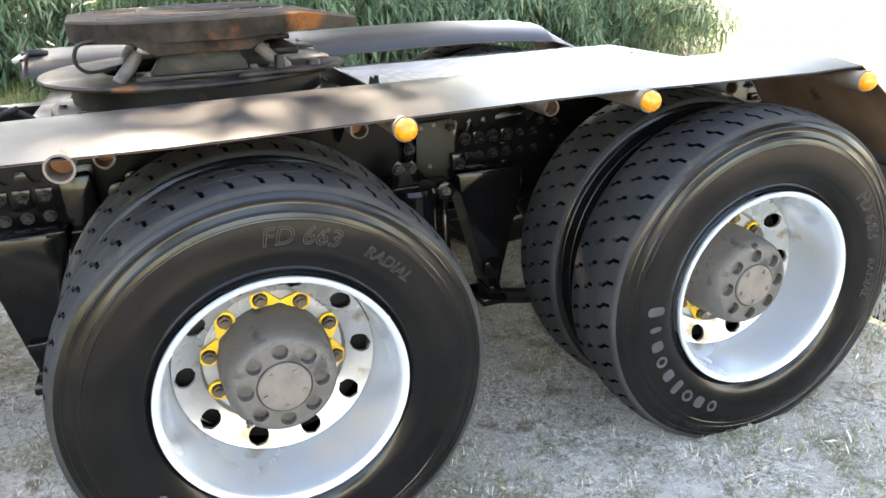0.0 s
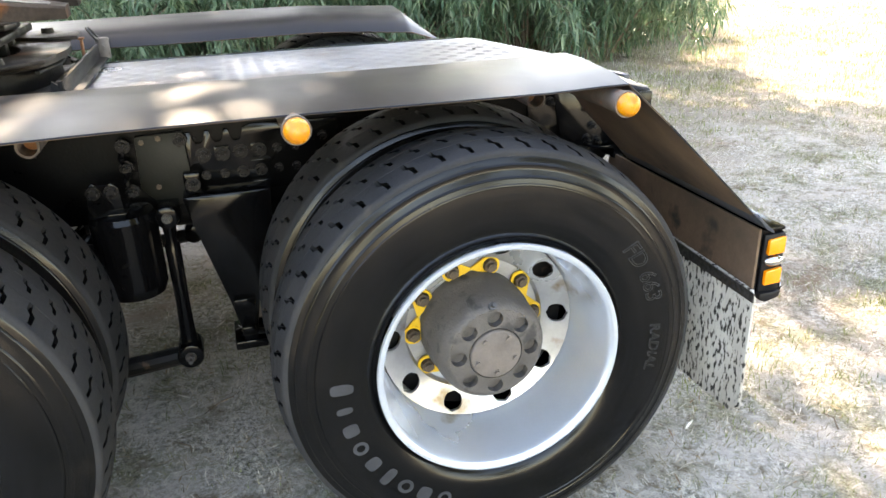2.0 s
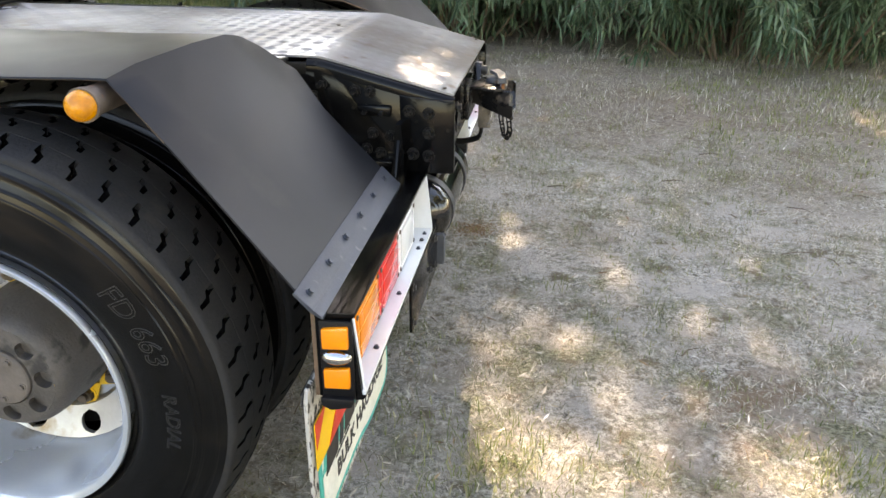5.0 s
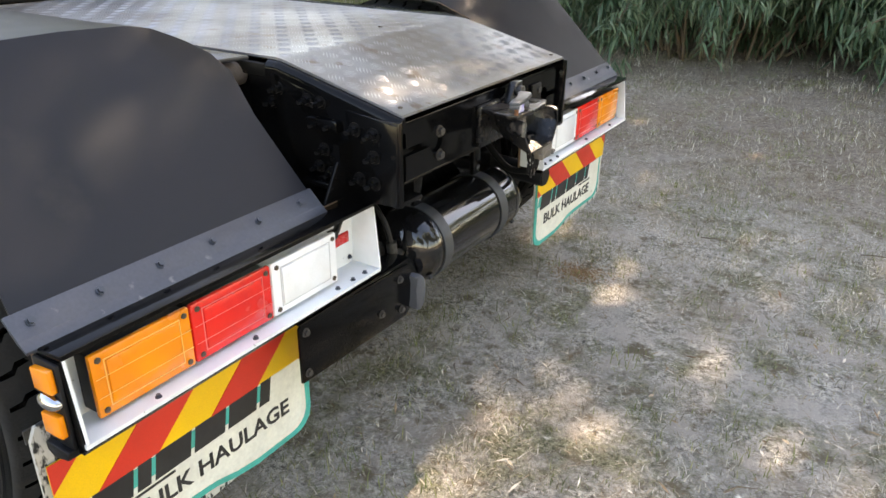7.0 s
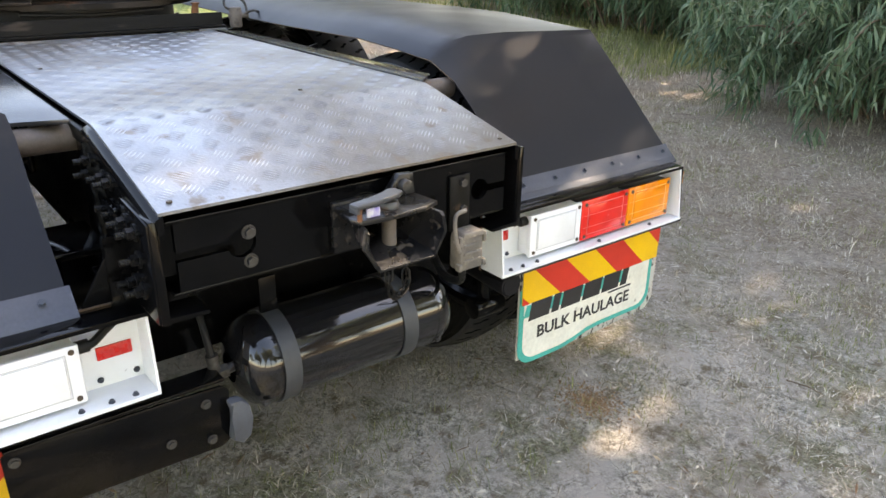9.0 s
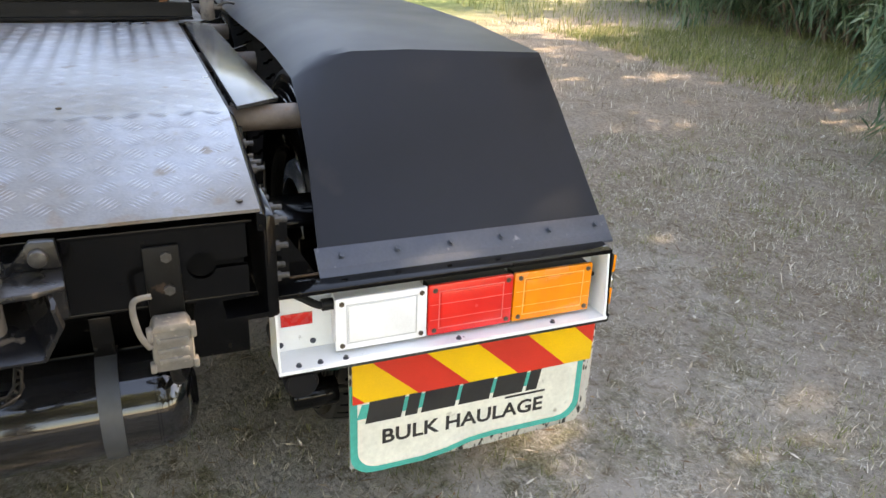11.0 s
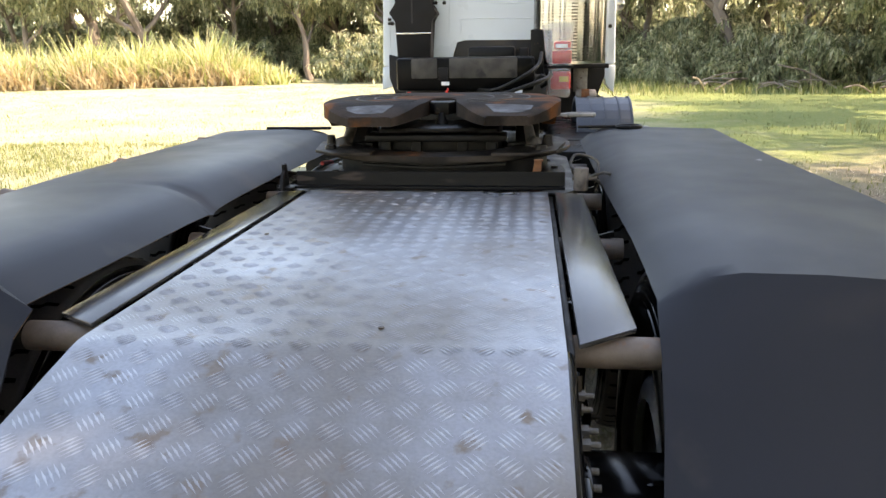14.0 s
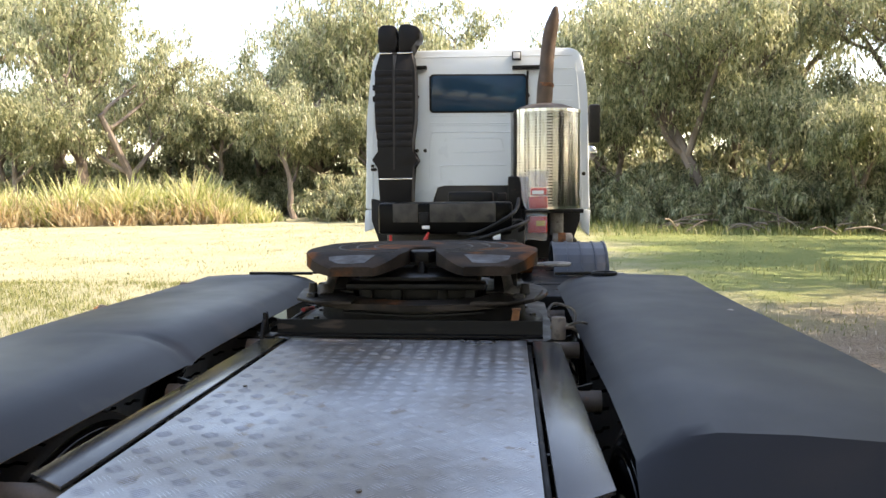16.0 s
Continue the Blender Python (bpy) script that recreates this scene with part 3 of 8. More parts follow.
gx, gy = scatter(9000, -9, 14, 3, 15, 0.8, 0.45, 7, 0.07)
blades("dry_grass", gx, gy, rng.uniform(0.03, 0.09, len(gx)), 0.003, 0.9, M["grass"], "dry grass on the open ground beside the bushes")
gx, gy = scatter(5200, 2.2, 13, 1.8, 11, 0.9, 0.5, 12, 0.07)
blades("green_grass", gx, gy, rng.uniform(0.025, 0.07, len(gx)), 0.0028, 0.85, M["green"], "patches of sunlit green grass on the open ground")
gx, gy = scatter(9000, -34, -3.5, -24, 13, 0.25, 0.42, 6, 0.12)
open_lawn = gx < -3.5 - 0.8 * np.maximum(gy, 0)
gx, gy = gx[open_lawn], gy[open_lawn]
blades("lawn_grass", gx, gy, rng.uniform(0.03, 0.09, len(gx)), 0.006, 0.85, M["green"], "sunlit yellow-green lawn in front of the trees")
gx, gy = rng.uniform(-36, -24, 9000), rng.uniform(3, 26, 9000)
blades("verge_grass", gx, gy, rng.uniform(0.15, 0.5, len(gx)), 0.012, 0.7, M["green"], "long green grass along the foot of the trees")
gx, gy = rng.uniform(-14, -3, 5000), rng.uniform(6, 15, 5000)
blades("verge_grass", gx, gy, rng.uniform(0.08, 0.3, len(gx)), 0.006, 0.7, M["green"], "long green grass in the shade beyond the bush")


gx, gy = scatter(4200, -8.0, -3.0, 6.0, 10.2, 0.9, 0.30, 10, 0.08)
blades("green_grass", gx, gy, rng.uniform(0.03, 0.11, len(gx)), 0.0034, 0.8, M["green"], "lush green grass in the light shade beyond the truck")


def litter():
    """Fallen narrow leaves and bark chips, lying flat."""
    n = 4200
    x, y = rng.uniform(-2.4, 5.0, n), rng.uniform(-2.2, 6.5, n)
    a, l, w = rng.uniform(0, 6.28, n), rng.uniform(0.008, 0.030, n), rng.uniform(0.0015, 0.0045, n)
    z = ground_height(x, y) + rng.uniform(0.006, 0.016, n)
    c, s = np.cos(a), np.sin(a)
    t = rng.uniform(-0.3, 0.3, n)
    v = np.stack([np.stack([x + c * l, y + s * l, z + t * l], -1), np.stack([x - s * w, y + c * w, z + 0.002], -1),
                  np.stack([x - c * l, y - s * l, z - t * l], -1), np.stack([x + s * w, y - c * w, z], -1)], 1).reshape(-1, 3)
    f = np.arange(n * 4).reshape(-1, 4)
    tagged(soup("leaf_litter", v, f, M["litter"]), "scattered fallen gum leaves and bark chips", "leaves", kind="stuff")
    twigs = B()
    for _ in range(60):
        p = Vector((rng.uniform(-2, 4.5), rng.uniform(-2, 6), 0))
        a, l = rng.uniform(0, 6.28), rng.uniform(0.05, 0.16)
        q = p + Vector((math.cos(a), math.sin(a), 0)) * l
        zz = float(ground_height(p.x, p.y)) + 0.012
        sweep(twigs, [(p.x, p.y, zz), ((p.x + q.x) / 2 + rng.normal(0, 0.01), (p.y + q.y) / 2, zz + 0.008), (q.x, q.y, zz)], [0.003, 0.0025, 0.0012], 5)
    tagged(part("fallen_twigs", twigs, M["stem"], None), "thin dry twigs lying on the lawn", "twigs", kind="stuff")


litter()


# ---- trees and bushes ----
def leaf_mesh(name, pts, length, width, droop, material, parent, bend=True):
    """A narrow leaf hanging at every point."""
    n = len(pts)
    az = rng.uniform(0, 2 * np.pi, n)
    tilt = rng.normal(droop, 0.45, n)
    L = length * rng.uniform(0.6, 1.3, n)
    d = np.stack([np.cos(az) * np.cos(tilt), np.sin(az) * np.cos(tilt), -np.sin(tilt)], -1)
    s = np.stack([-np.sin(az), np.cos(az), rng.uniform(-0.6, 0.6, n)], -1)
    s /= np.linalg.norm(s, axis=1)[:, None]
    w = (width * rng.uniform(0.7, 1.3, n))[:, None]
    a, c = pts, pts + d * L[:, None] - np.array([0, 0, 1]) * (0.18 * L)[:, None]
    mid = pts + d * (0.45 * L)[:, None]
    if not bend:
        return soup(name, np.stack([a + s * w * 0.7, c, a - s * w * 0.7], 1).reshape(-1, 3), np.arange(n * 3).reshape(-1, 3), material, parent)
    v = np.stack([a, mid + s * w, c, mid - s * w], 1).reshape(-1, 3)
    return soup(name, v, np.arange(n * 4).reshape(-1, 4), material, parent)


def limb_tree(seed, height, spread, lean, forks=4, levels=3, bare=0.25):
    """Points of limbs as lines with radii, and the ends where leaves hang."""
    r = random.Random(seed)
    lines, ends = [], []

    def grow(p, d, length, rad, level):
        pts, rs, q, dd = [p], [rad], p.copy(), d.copy()
        n = 5
        for i in range(n):
            dd = (dd + Vector((r.gauss(0, 0.16), r.gauss(0, 0.16), r.gauss(0.04, 0.08)))).normalized()
            q = q + dd * (length / n)
            pts.append(q.copy())
            rs.append(rad * (1 - 0.55 * (i + 1) / n))
            if level >= 1 and i >= 1 and level < levels:
                ends.append((q.copy(), 0.5 + 0.2 * level))
        lines.append((pts, rs))
        if level >= levels:
            ends.extend([(pts[-1], 1.0), (pts[-2], 0.9), (pts[-3], 0.8)])
            return
        k = forks if level else forks + 1
        for j in range(k):
            t = r.uniform(max(bare, 0.35) if level == 0 else 0.3, 1.0)
            i = min(int(t * n), n - 1)
            b = pts[i].lerp(pts[i + 1], t * n - i)
            a = r.uniform(0, 2 * math.pi)
            out = Vector((math.cos(a), math.sin(a), 0))
            nd = (dd * 0.55 + out * r.uniform(0.5, 1.0) * spread + Vector((0, 0, r.uniform(0.0, 0.5)))).normalized()
            grow(b, nd, length * r.uniform(0.5, 0.72), rs[i] * 0.62, level + 1)

    grow(Vector((0, 0, -0.2)), Vector((lean[0], lean[1], 1)).normalized(), height * 0.52, height * 0.025, 0)
    return lines, ends


def gum_tree(seed, height, leaves, lean=(0, 0), spread=1.0, leaf=0.24, width=0.035, clump=0.75, at=(0, 0, 0), label="", bare=0.25, low=False, clear=0.0, gaps=1.3, thin=None):
    ob = thing("gum_tree", label or "tall eucalyptus tree with crooked pale limbs and drooping olive leaves", "tree", at, "gum trees round the lawn")
    lines, ends = limb_tree(seed, height, spread, lean, bare=bare)
    bm = B()
    for pts, rs in lines:
        sweep(bm, pts, rs, 7 if rs[0] > 0.06 else 5)
    part("trunk", bm, M["bark"], ob, "crooked grey-brown trunk and limbs")
    g = np.random.default_rng(seed + 50)
    e = np.array([p for p, _ in ends])
    wgt = np.array([w for _, w in ends])
    # tight hanging clumps with gaps between them
    e = np.concatenate([e, e + g.normal(0, 0.55, e.shape) * np.array([1, 1, 0.7])])
    wgt = np.concatenate([wgt, wgt * 0.7]) * g.uniform(0.15, 1.0, len(wgt) * 2) ** gaps
    size = clump * g.uniform(0.22, 0.48, len(e))
    pick = g.choice(len(e), leaves, p=wgt / wgt.sum())
    off = g.normal(0, 1, (leaves, 3))
    off /= np.linalg.norm(off, axis=1)[:, None] ** 0.6
    pts = e[pick] + off * size[pick][:, None] * np.array([1, 1, 1.15]) - np.array([0, 0, 0.2]) * clump
    if low:
        pts[:, 2] = np.maximum(pts[:, 2], 0.3 + g.uniform(0, 0.6, leaves))
    pts = pts[pts[:, 2] > clear]
    if thin:
        pts = pts[g.uniform(0, 1, len(pts)) < np.interp(pts[:, 2], thin, [1.0, 0.12])]
    leaf_mesh("crown", pts, leaf, width * 1.7, 0.9, M["gum"], ob, bend=False)
    return ob


trees = [gum_tree(11, 16.0, 13500, (-0.15, 0.1), gaps=1.9, at=(-47, -14, 0), low=True, bare=0.12, clump=1.0, leaf=0.30, width=0.042),
         gum_tree(23, 14.0, 11500, (0.25, 0.05), 1.15, gaps=1.9, at=(-44, -22, 0), clump=0.95, leaf=0.30, width=0.042),
         gum_tree(37, 14.0, 22000, (0.1, -0.3), 1.15, at=(-33, 9.5, 0), low=True, bare=0.05, clump=1.05, leaf=0.26, width=0.036),
         gum_tree(41, 10.0, 18000, (-0.2, 0.2), 1.3, at=(-46, -5, 0), low=True, bare=0.04, clump=1.1, leaf=0.30, width=0.042)]
PLACES = [(1, -57, -17.5, 300, 1.25), (3, -50, -17, 75, 1.15), (1, -55, -13, 100, 1.4), (1, -54, -9.5, 220, 1.3), (1, -47, -11.5, 20, 0.95), (0, -50, -31, 70, 1.4), (0, -53, -2, 200, 1.15), (1, -48, -8, 140, 1.3), (1, -50, -36, 20, 1.5), (1, -46, -27, 250, 1.35), (3, -42, -30, 30, 0.95),
          (3, -41, -12, 120, 0.85), (3, -43, 0, 300, 1.0), (2, -44, 6, 80, 1.2), (2, -30, 16, 200, 1.1), (2, -38, 15, 310, 1.25), 
          (3, -33, 14, 10, 0.85), (3, -27, 18, 150, 0.75), (3, -38, 6, 220, 0.9), (3, -52, 10, 45, 1.3), (3, -27, 13, 260, 0.62),
          (3, -46, -18, 200, 1.0), (3, -47, -34, 80, 1.0), (3, -50, -24, 10, 1.1), (3, -50, -13, 280, 1.1), (3, -44, -8, 190, 0.9),
          (3, -48, 3, 30, 1.0), (3, -31, 11, 330, 0.75), (1, -40, 11, 50, 1.1)]
for k, x, y, turn, s in PLACES:
    copy_thing(trees[k], Matrix.Translation((x, y, 0)) @ Matrix.Rotation(radians(turn), 4, "Z")).scale = (s, s, s)
# the row beyond the bush, whose crowns shade the truck
shade_tree = gum_tree(23, 16.0, 19000, (0.2, 0.05), 1.05, at=(-2.1, 9.5, 0), clump=1.15, leaf=0.26, width=0.04, bare=0.62, clear=4.4, gaps=2.2, thin=(7.6, 10.2), label="tall eucalyptus with a bare trunk and a high shading crown")
shade_tree.rotation_euler.z = radians(340)
SHADE = [(2.4, 8.0, 156, 0.66), (3.3, 8.4, 144, 0.70), (3.3, 10.6, 224, 1.06), (-4.0, 11.0, 60, 1.00), (-8.1, 12.5, 10, 0.90), (-1.4, 13.5, 316, 0.89), (-12.1, 13.2, 90, 0.95), (-16.6, 15.5, 330, 0.95), (-21.1, 17.0, 140, 0.90), (-14.6, 12.5, 210, 0.85)]
for x, y, turn, s in SHADE:
    copy_thing(shade_tree, Matrix.Translation((x, y, 0)) @ Matrix.Rotation(radians(turn), 4, "Z")).scale = (s, s, s)
# trees far behind the open ground to the rear
for k, x, y, turn, s in [(0, 15, 6, 20, 1.1), (3, 15, -2, 120, 1.4), (0, 15, -9, 220, 1.1), (3, 13, -17, 50, 1.3), (3, 24, 2, 10, 1.3), (3, 25, 13, 200, 1.3), (0, 30, 20, 300, 1.1), (1, 22, 30, 30, 1.1), (3, 10, 34, 80, 1.2), (0, -4, 38, 10, 1.1), (1, -18, 34, 200, 1.1),
                         (0, 26, -26, 20, 1.1), (1, 8, -34, 120, 1.1), (3, -10, -36, 220, 1.2), (0, -28, -38, 300, 1.1)]:
    copy_thing(trees[k], Matrix.Translation((x, y, 0)) @ Matrix.Rotation(radians(turn), 4, "Z")).scale = (s, s, s)


def bush(seed, radius, height, stems, leaves, at, label, leaf=0.15, width=0.0085, mat="bushleaf"):
    """Arching stems from the ground hung with long narrow leaves."""
    ob = thing("bush", label, "bush", at, "bushes along the lawn")
    r = random.Random(seed)
    g = np.random.default_rng(seed)
    bm, line_pts = B(), []
    for _ in range(stems):
        a, rr = r.uniform(0, 2 * math.pi), radius * math.sqrt(r.uniform(0.02, 1))
        foot = Vector((math.cos(a) * rr * 0.55, math.sin(a) * rr * 0.55, -0.05))
        top = height * r.uniform(0.45, 1.0) * (1 - 0.45 * (rr / radius) ** 2)
        tip = foot + Vector((math.cos(a) * rr * r.uniform(0.4, 0.9), math.sin(a) * rr * r.uniform(0.4, 0.9), top * r.uniform(0.25, 0.85)))
        mid = foot.lerp(tip, 0.5) + Vector((r.gauss(0, 0.1), r.gauss(0, 0.1), top * 0.42))
        ln_ = smooth_line([foot, mid, tip], 7)
        sweep(bm, ln_, [0.016 * (1 - 0.8 * i / len(ln_)) for i in range(len(ln_))], 5)
        line_pts.extend(ln_[3:])
        for _ in range(3):
            p = ln_[r.randrange(4, len(ln_))]
            q = p + Vector((r.gauss(0, 0.3), r.gauss(0, 0.3), r.uniform(-0.45, 0.25)))
            tw = smooth_line([p, p.lerp(q, 0.5) + Vector((0, 0, 0.1)), q], 4)
            sweep(bm, tw, [0.005 * (1 - 0.7 * i / len(tw)) for i in range(len(tw))], 4)
            line_pts.extend(tw)
    part("branchwork", bm, M["stem"], ob, "thin brown arching stems")
    e = np.array(line_pts)
    pts = e[g.integers(0, len(e), leaves)] + g.normal(0, 0.07, (leaves, 3))
    pts[:, 2] = np.maximum(pts[:, 2], 0.05 + g.uniform(0, 0.1, leaves))
    leaf_mesh("foliage", pts, leaf, width, 0.75, M[mat], ob)
    return ob


big_bush = bush(3, 1.75, 2.6, 80, 26000, (3.25, 6.15, 0), "dense green bush with long drooping willow-like leaves", 0.19, 0.0115)
# the rearmost are added, mostly unseen, to shade ground and darken fender reflections
BUSH = [(-0.35, 6.75, 160, 0.95), (4.6, 7.6, 310, 0.85), (2.2, 8.6, 120, 1.35), (0.9, 8.9, 80, 1.45), (-1.3, 9.4, 30, 1.35), (-4.3, 11.5, 200, 1.40), (-0.2, 10.7, 250, 1.60), (-6.0, 10.6, 120, 1.40), (-8.6, 11.6, 20, 1.50), (-11.3, 12.8, 260, 1.50)]
for x, y, turn, s in BUSH:
    copy_thing(big_bush, Matrix.Translation((x, y, 0)) @ Matrix.Rotation(radians(turn), 4, "Z")).scale = (s, s, s)
far_bush = bush(8, 2.6, 3.4, 70, 9000, (-29, 10.5, 0), "shaggy undergrowth bush at the foot of the trees", 0.3, 0.035, "gum")
for x, y, turn, s in [(-31, 7.0, 40, 0.8), (-27, 14.5, 90, 0.9), (-26, 18, 200, 1.0), (-36, 4.5, 150, 0.9), (-42, -3, 20, 1.1), (-43, 2, 260, 1.1), (-30, 13, 10, 1.1), (-41, -8, 70, 1.0), (-28, 20, 330, 1.2),
                      (-47, -12, 100, 1.3), (-46, -24, 200, 1.3), (-38, -7, 15, 1.2), (-39, -3.5, 115, 1.3), (-37, 1, 215, 1.2), (-58, -4, 70, 2.6), (-58, -18, 170, 2.6), (-56, 6, 270, 2.5), (-50, 14, 20, 2.5), (-34, 8, 120, 1.2), (-29, 16.5, 45, 1.3), (-32, 22, 205, 1.5), (-52, -6, 10, 2.1), (-53, -14, 60, 2.2), (-53, -22, 130, 2.2), (-54, -30, 220, 2.2), (-55, -38, 20, 2.2), (-52, 1, 300, 2.0), (-46, 7, 80, 1.9), (-40, 13, 160, 1.9), (-36, 18, 240, 1.9), (-48, -33, 300, 1.3), (-44, -18, 30, 1.2)]:
    copy_thing(far_bush, Matrix.Translation((x, y, 0)) @ Matrix.Rotation(radians(turn), 4, "Z")).scale = (s, s, s)

# tall reeds along the edge of the lawn
nc = 1100
t0 = rng.uniform(0, 1, nc)
ch = rng.uniform(0.9, 2.7, nc) * (0.55 + 0.55 * patch(-30 - 5 * t0, 17 * t0, 1.2)) * np.clip((1.02 - t0) * 6, 0.35, 1)
ci = np.repeat(np.arange(nc), 30)
n = len(ci)
t = t0[ci]
rx = -30.5 - 5.0 * t + rng.uniform(-2.6, 0.4, nc)[ci] + rng.normal(0, 0.16, n)
ry = -27.5 + 15.0 * t + rng.uniform(-0.8, 0.8, nc)[ci] + rng.normal(0, 0.16, n)
rh = ch[ci] * rng.uniform(0.45, 1.1, n)
tall = (rng.uniform(0, 1, nc) < 0.12 + 0.55 * t0 + 0.25 * patch(17 * t0, t0, 0.8))[ci]
blades("reeds", rx[tall], ry[tall], rh[tall] * 1.12, 0.042, 0.90, M["reed"], "dense stand of tall yellow-green reeds at the lawn's edge", z=np.zeros(tall.sum()))
blades("dry_reeds", rx[~tall] + 0.5, ry[~tall], rh[~tall] * 0.85, 0.034, 0.95, M["dryreed"], "tangle of dry tan reeds along the lawn", z=np.zeros((~tall).sum()), flat=0.5)

# dead branches lying under the trees
bm = B()
rr = random.Random(4)
for _ in range(26):
    x, y, a, l = -25.5 + rr.uniform(-2, 2.5), 9 + rr.uniform(-3.5, 5), rr.uniform(0, 6.28), rr.uniform(0.6, 2.2)
    p = Vector((x, y, 0.1))
    q = p + Vector((math.cos(a) * l, math.sin(a) * l, rr.uniform(0, 0.9)))
    sweep(bm, smooth_line([p, p.lerp(q, 0.5) + Vector((0, 0, 0.15)), q], 3), 0.03, 5)
tagged(part("dead_branches", bm, M["bark"], None), "heap of grey dead branches under the trees", "branches", kind="stuff")


# ---- the truck: rear axle over x = 0, tail towards +x, centre line y = 0 ----
truck = thing("prime_mover_truck", "white-cabbed tractor truck with black fenders, fifth wheel and chequer-plate tail deck", "truck")
HUB_Z, TYRE_R = 0.500, 0.546
AXLES = (0.0, -1.455)


def bolt_mesh(r, h, stud=0.0, washer=True):
    bm = B()
    if washer:
        rod(bm, (0, 0, 0), (0, 0, h * 0.22), r * 1.45, seg=16)
    rod(bm, (0, 0, h * 0.2), (0, 0, h), r, seg=6)
    if stud:
        rod(bm, (0, 0, h * 0.9), (0, 0, h + stud), r * 0.55, seg=8)
    me = bpy.data.meshes.new("bolt")
    bm.to_mesh(me)
    bm.free()
    shade(me)
    return me


def with_mat(me, mat):
    c = me.copy()
    c.materials.append(mat)
    return c


BOLT = with_mat(bolt_mesh(0.0125, 0.013), M["bolt"])
STUD = with_mat(bolt_mesh(0.0115, 0.018, 0.018), M["bolt"])
BBOLT = with_mat(bolt_mesh(0.013, 0.014), M["blackbolt"])
BSTUD = with_mat(bolt_mesh(0.0125, 0.02, 0.02), M["blackbolt"])
CAPBOLT = with_mat(bolt_mesh(0.0065, 0.006), M["hubcap"])
RIVET = with_mat(bolt_mesh(0.0045, 0.006), M["guard"])
SCREW = with_mat(bolt_mesh(0.006, 0.003, washer=False), M["nut"])


def bolt(me, p, d, parent, name="bolt", label=""):
    return again(name, me, parent, Matrix.Translation(p) @ Vector(d).to_track_quat("Z", "Y").to_matrix().to_4x4(), label)


# -- wheels, facing -y, about their own centre --
def tyre_mesh(bm):
    half = [(0.306, 0.098), (0.313, 0.106), (0.320, 0.116), (0.331, 0.1265), (0.357, 0.137), (0.380, 0.1415), (0.405, 0.1425), (0.425, 0.1415), (0.440, 0.1395), (0.442, 0.1408), (0.4445, 0.1402), (0.446, 0.1375),
            (0.455, 0.1352), (0.457, 0.1362), (0.4595, 0.1350), (0.461, 0.1325), (0.470, 0.1292), (0.479, 0.1262), (0.481, 0.1268), (0.4835, 0.1254), (0.485, 0.1226), (0.493, 0.1196), (0.498, 0.1172), (0.501, 0.1140), (0.503, 0.104)]
    grow = (TYRE_R - 0.335) / (0.523 - 0.335)
    half = [(r if r < 0.335 else 0.335 + (r - 0.335) * grow, w) for r, w in half]
    prof = half + [(r, -w) for r, w in reversed(half)]
    lathe(bm, prof, 96)
    press(bm)


def tread_mesh(bm):
    """Smooth shoulders and ribs, and between them three rows of blocks split by pinched, slanting slots."""
    n = 50
    pitch = 2 * math.pi / n
    base = TYRE_R - 0.018

    def crown(w):
        """How far the rounded tread falls away towards the shoulders."""
        return 0.013 * (abs(w) / 0.103) ** 2
    lathe(bm, [(base - crown(w), w) for w in (-0.103, -0.07, -0.035, 0.0, 0.035, 0.07, 0.103)], 96)
    # near-black slot floors and block walls put the slots' shade into the colour
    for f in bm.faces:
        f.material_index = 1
    for sg in (-1, 1):
        lathe(bm, [(TYRE_R - 0.036, sg * 0.1182), (TYRE_R - 0.026, sg * 0.1176), (TYRE_R - 0.020, sg * 0.1160), (TYRE_R - 0.0165, sg * 0.1125), (TYRE_R - 0.0143, sg * 0.107), (TYRE_R - 0.0134, sg * 0.1025), (base - 0.013, sg * 0.1022)], 96)
        lathe(bm, [(base - 0.002, sg * 0.0465), (TYRE_R - crown(0.0465), sg * 0.0465), (TYRE_R - crown(0.036), sg * 0.036), (TYRE_R - crown(0.0215), sg * 0.0215), (base, sg * 0.0215)], 96)
    for j, (w0, w1) in enumerate(((-0.1026, -0.046), (-0.022, 0.022), (0.046, 0.1026))):
        for k in range(n):
            a0 = pitch * (k + (0.5 if j == 1 else 0.0))
            cols = []
            for t, hook, half in ((0.0, 0.13, 0.43), (0.15, 0.12, 0.42), (0.40, 0.09, 0.41), (0.45, 0.06, 0.385), (0.55, -0.06, 0.385), (0.60, -0.09, 0.41), (0.85, -0.12, 0.42), (1.0, -0.13, 0.43)):
                w = w0 + (w1 - w0) * (t if j < 2 else 1 - t)
                sk = -hook * pitch * (1 if j != 2 else -1)
                drop = crown(w) + 0.0004
                col = []
                for sgn in (-1, 1):
                    a = a0 + sgn * half * pitch + sk
                    for rad in (base - drop - 0.004, TYRE_R - drop):
                        col.append(bm.verts.new((rad * math.cos(a), w, rad * math.sin(a))))
                cols.append(col)
            for c, d in zip(cols, cols[1:]):
                bm.faces.new((c[1], c[3], d[3], d[1]))
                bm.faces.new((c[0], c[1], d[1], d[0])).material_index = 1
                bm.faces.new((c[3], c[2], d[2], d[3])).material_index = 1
    press(bm)


def press(bm):
    """The tyre's foot is pressed flat on the ground."""
    for v in bm.verts:
        if v.co.z < -0.522:
            v.co.z = -0.522 + 0.1 * (v.co.z + 0.522)


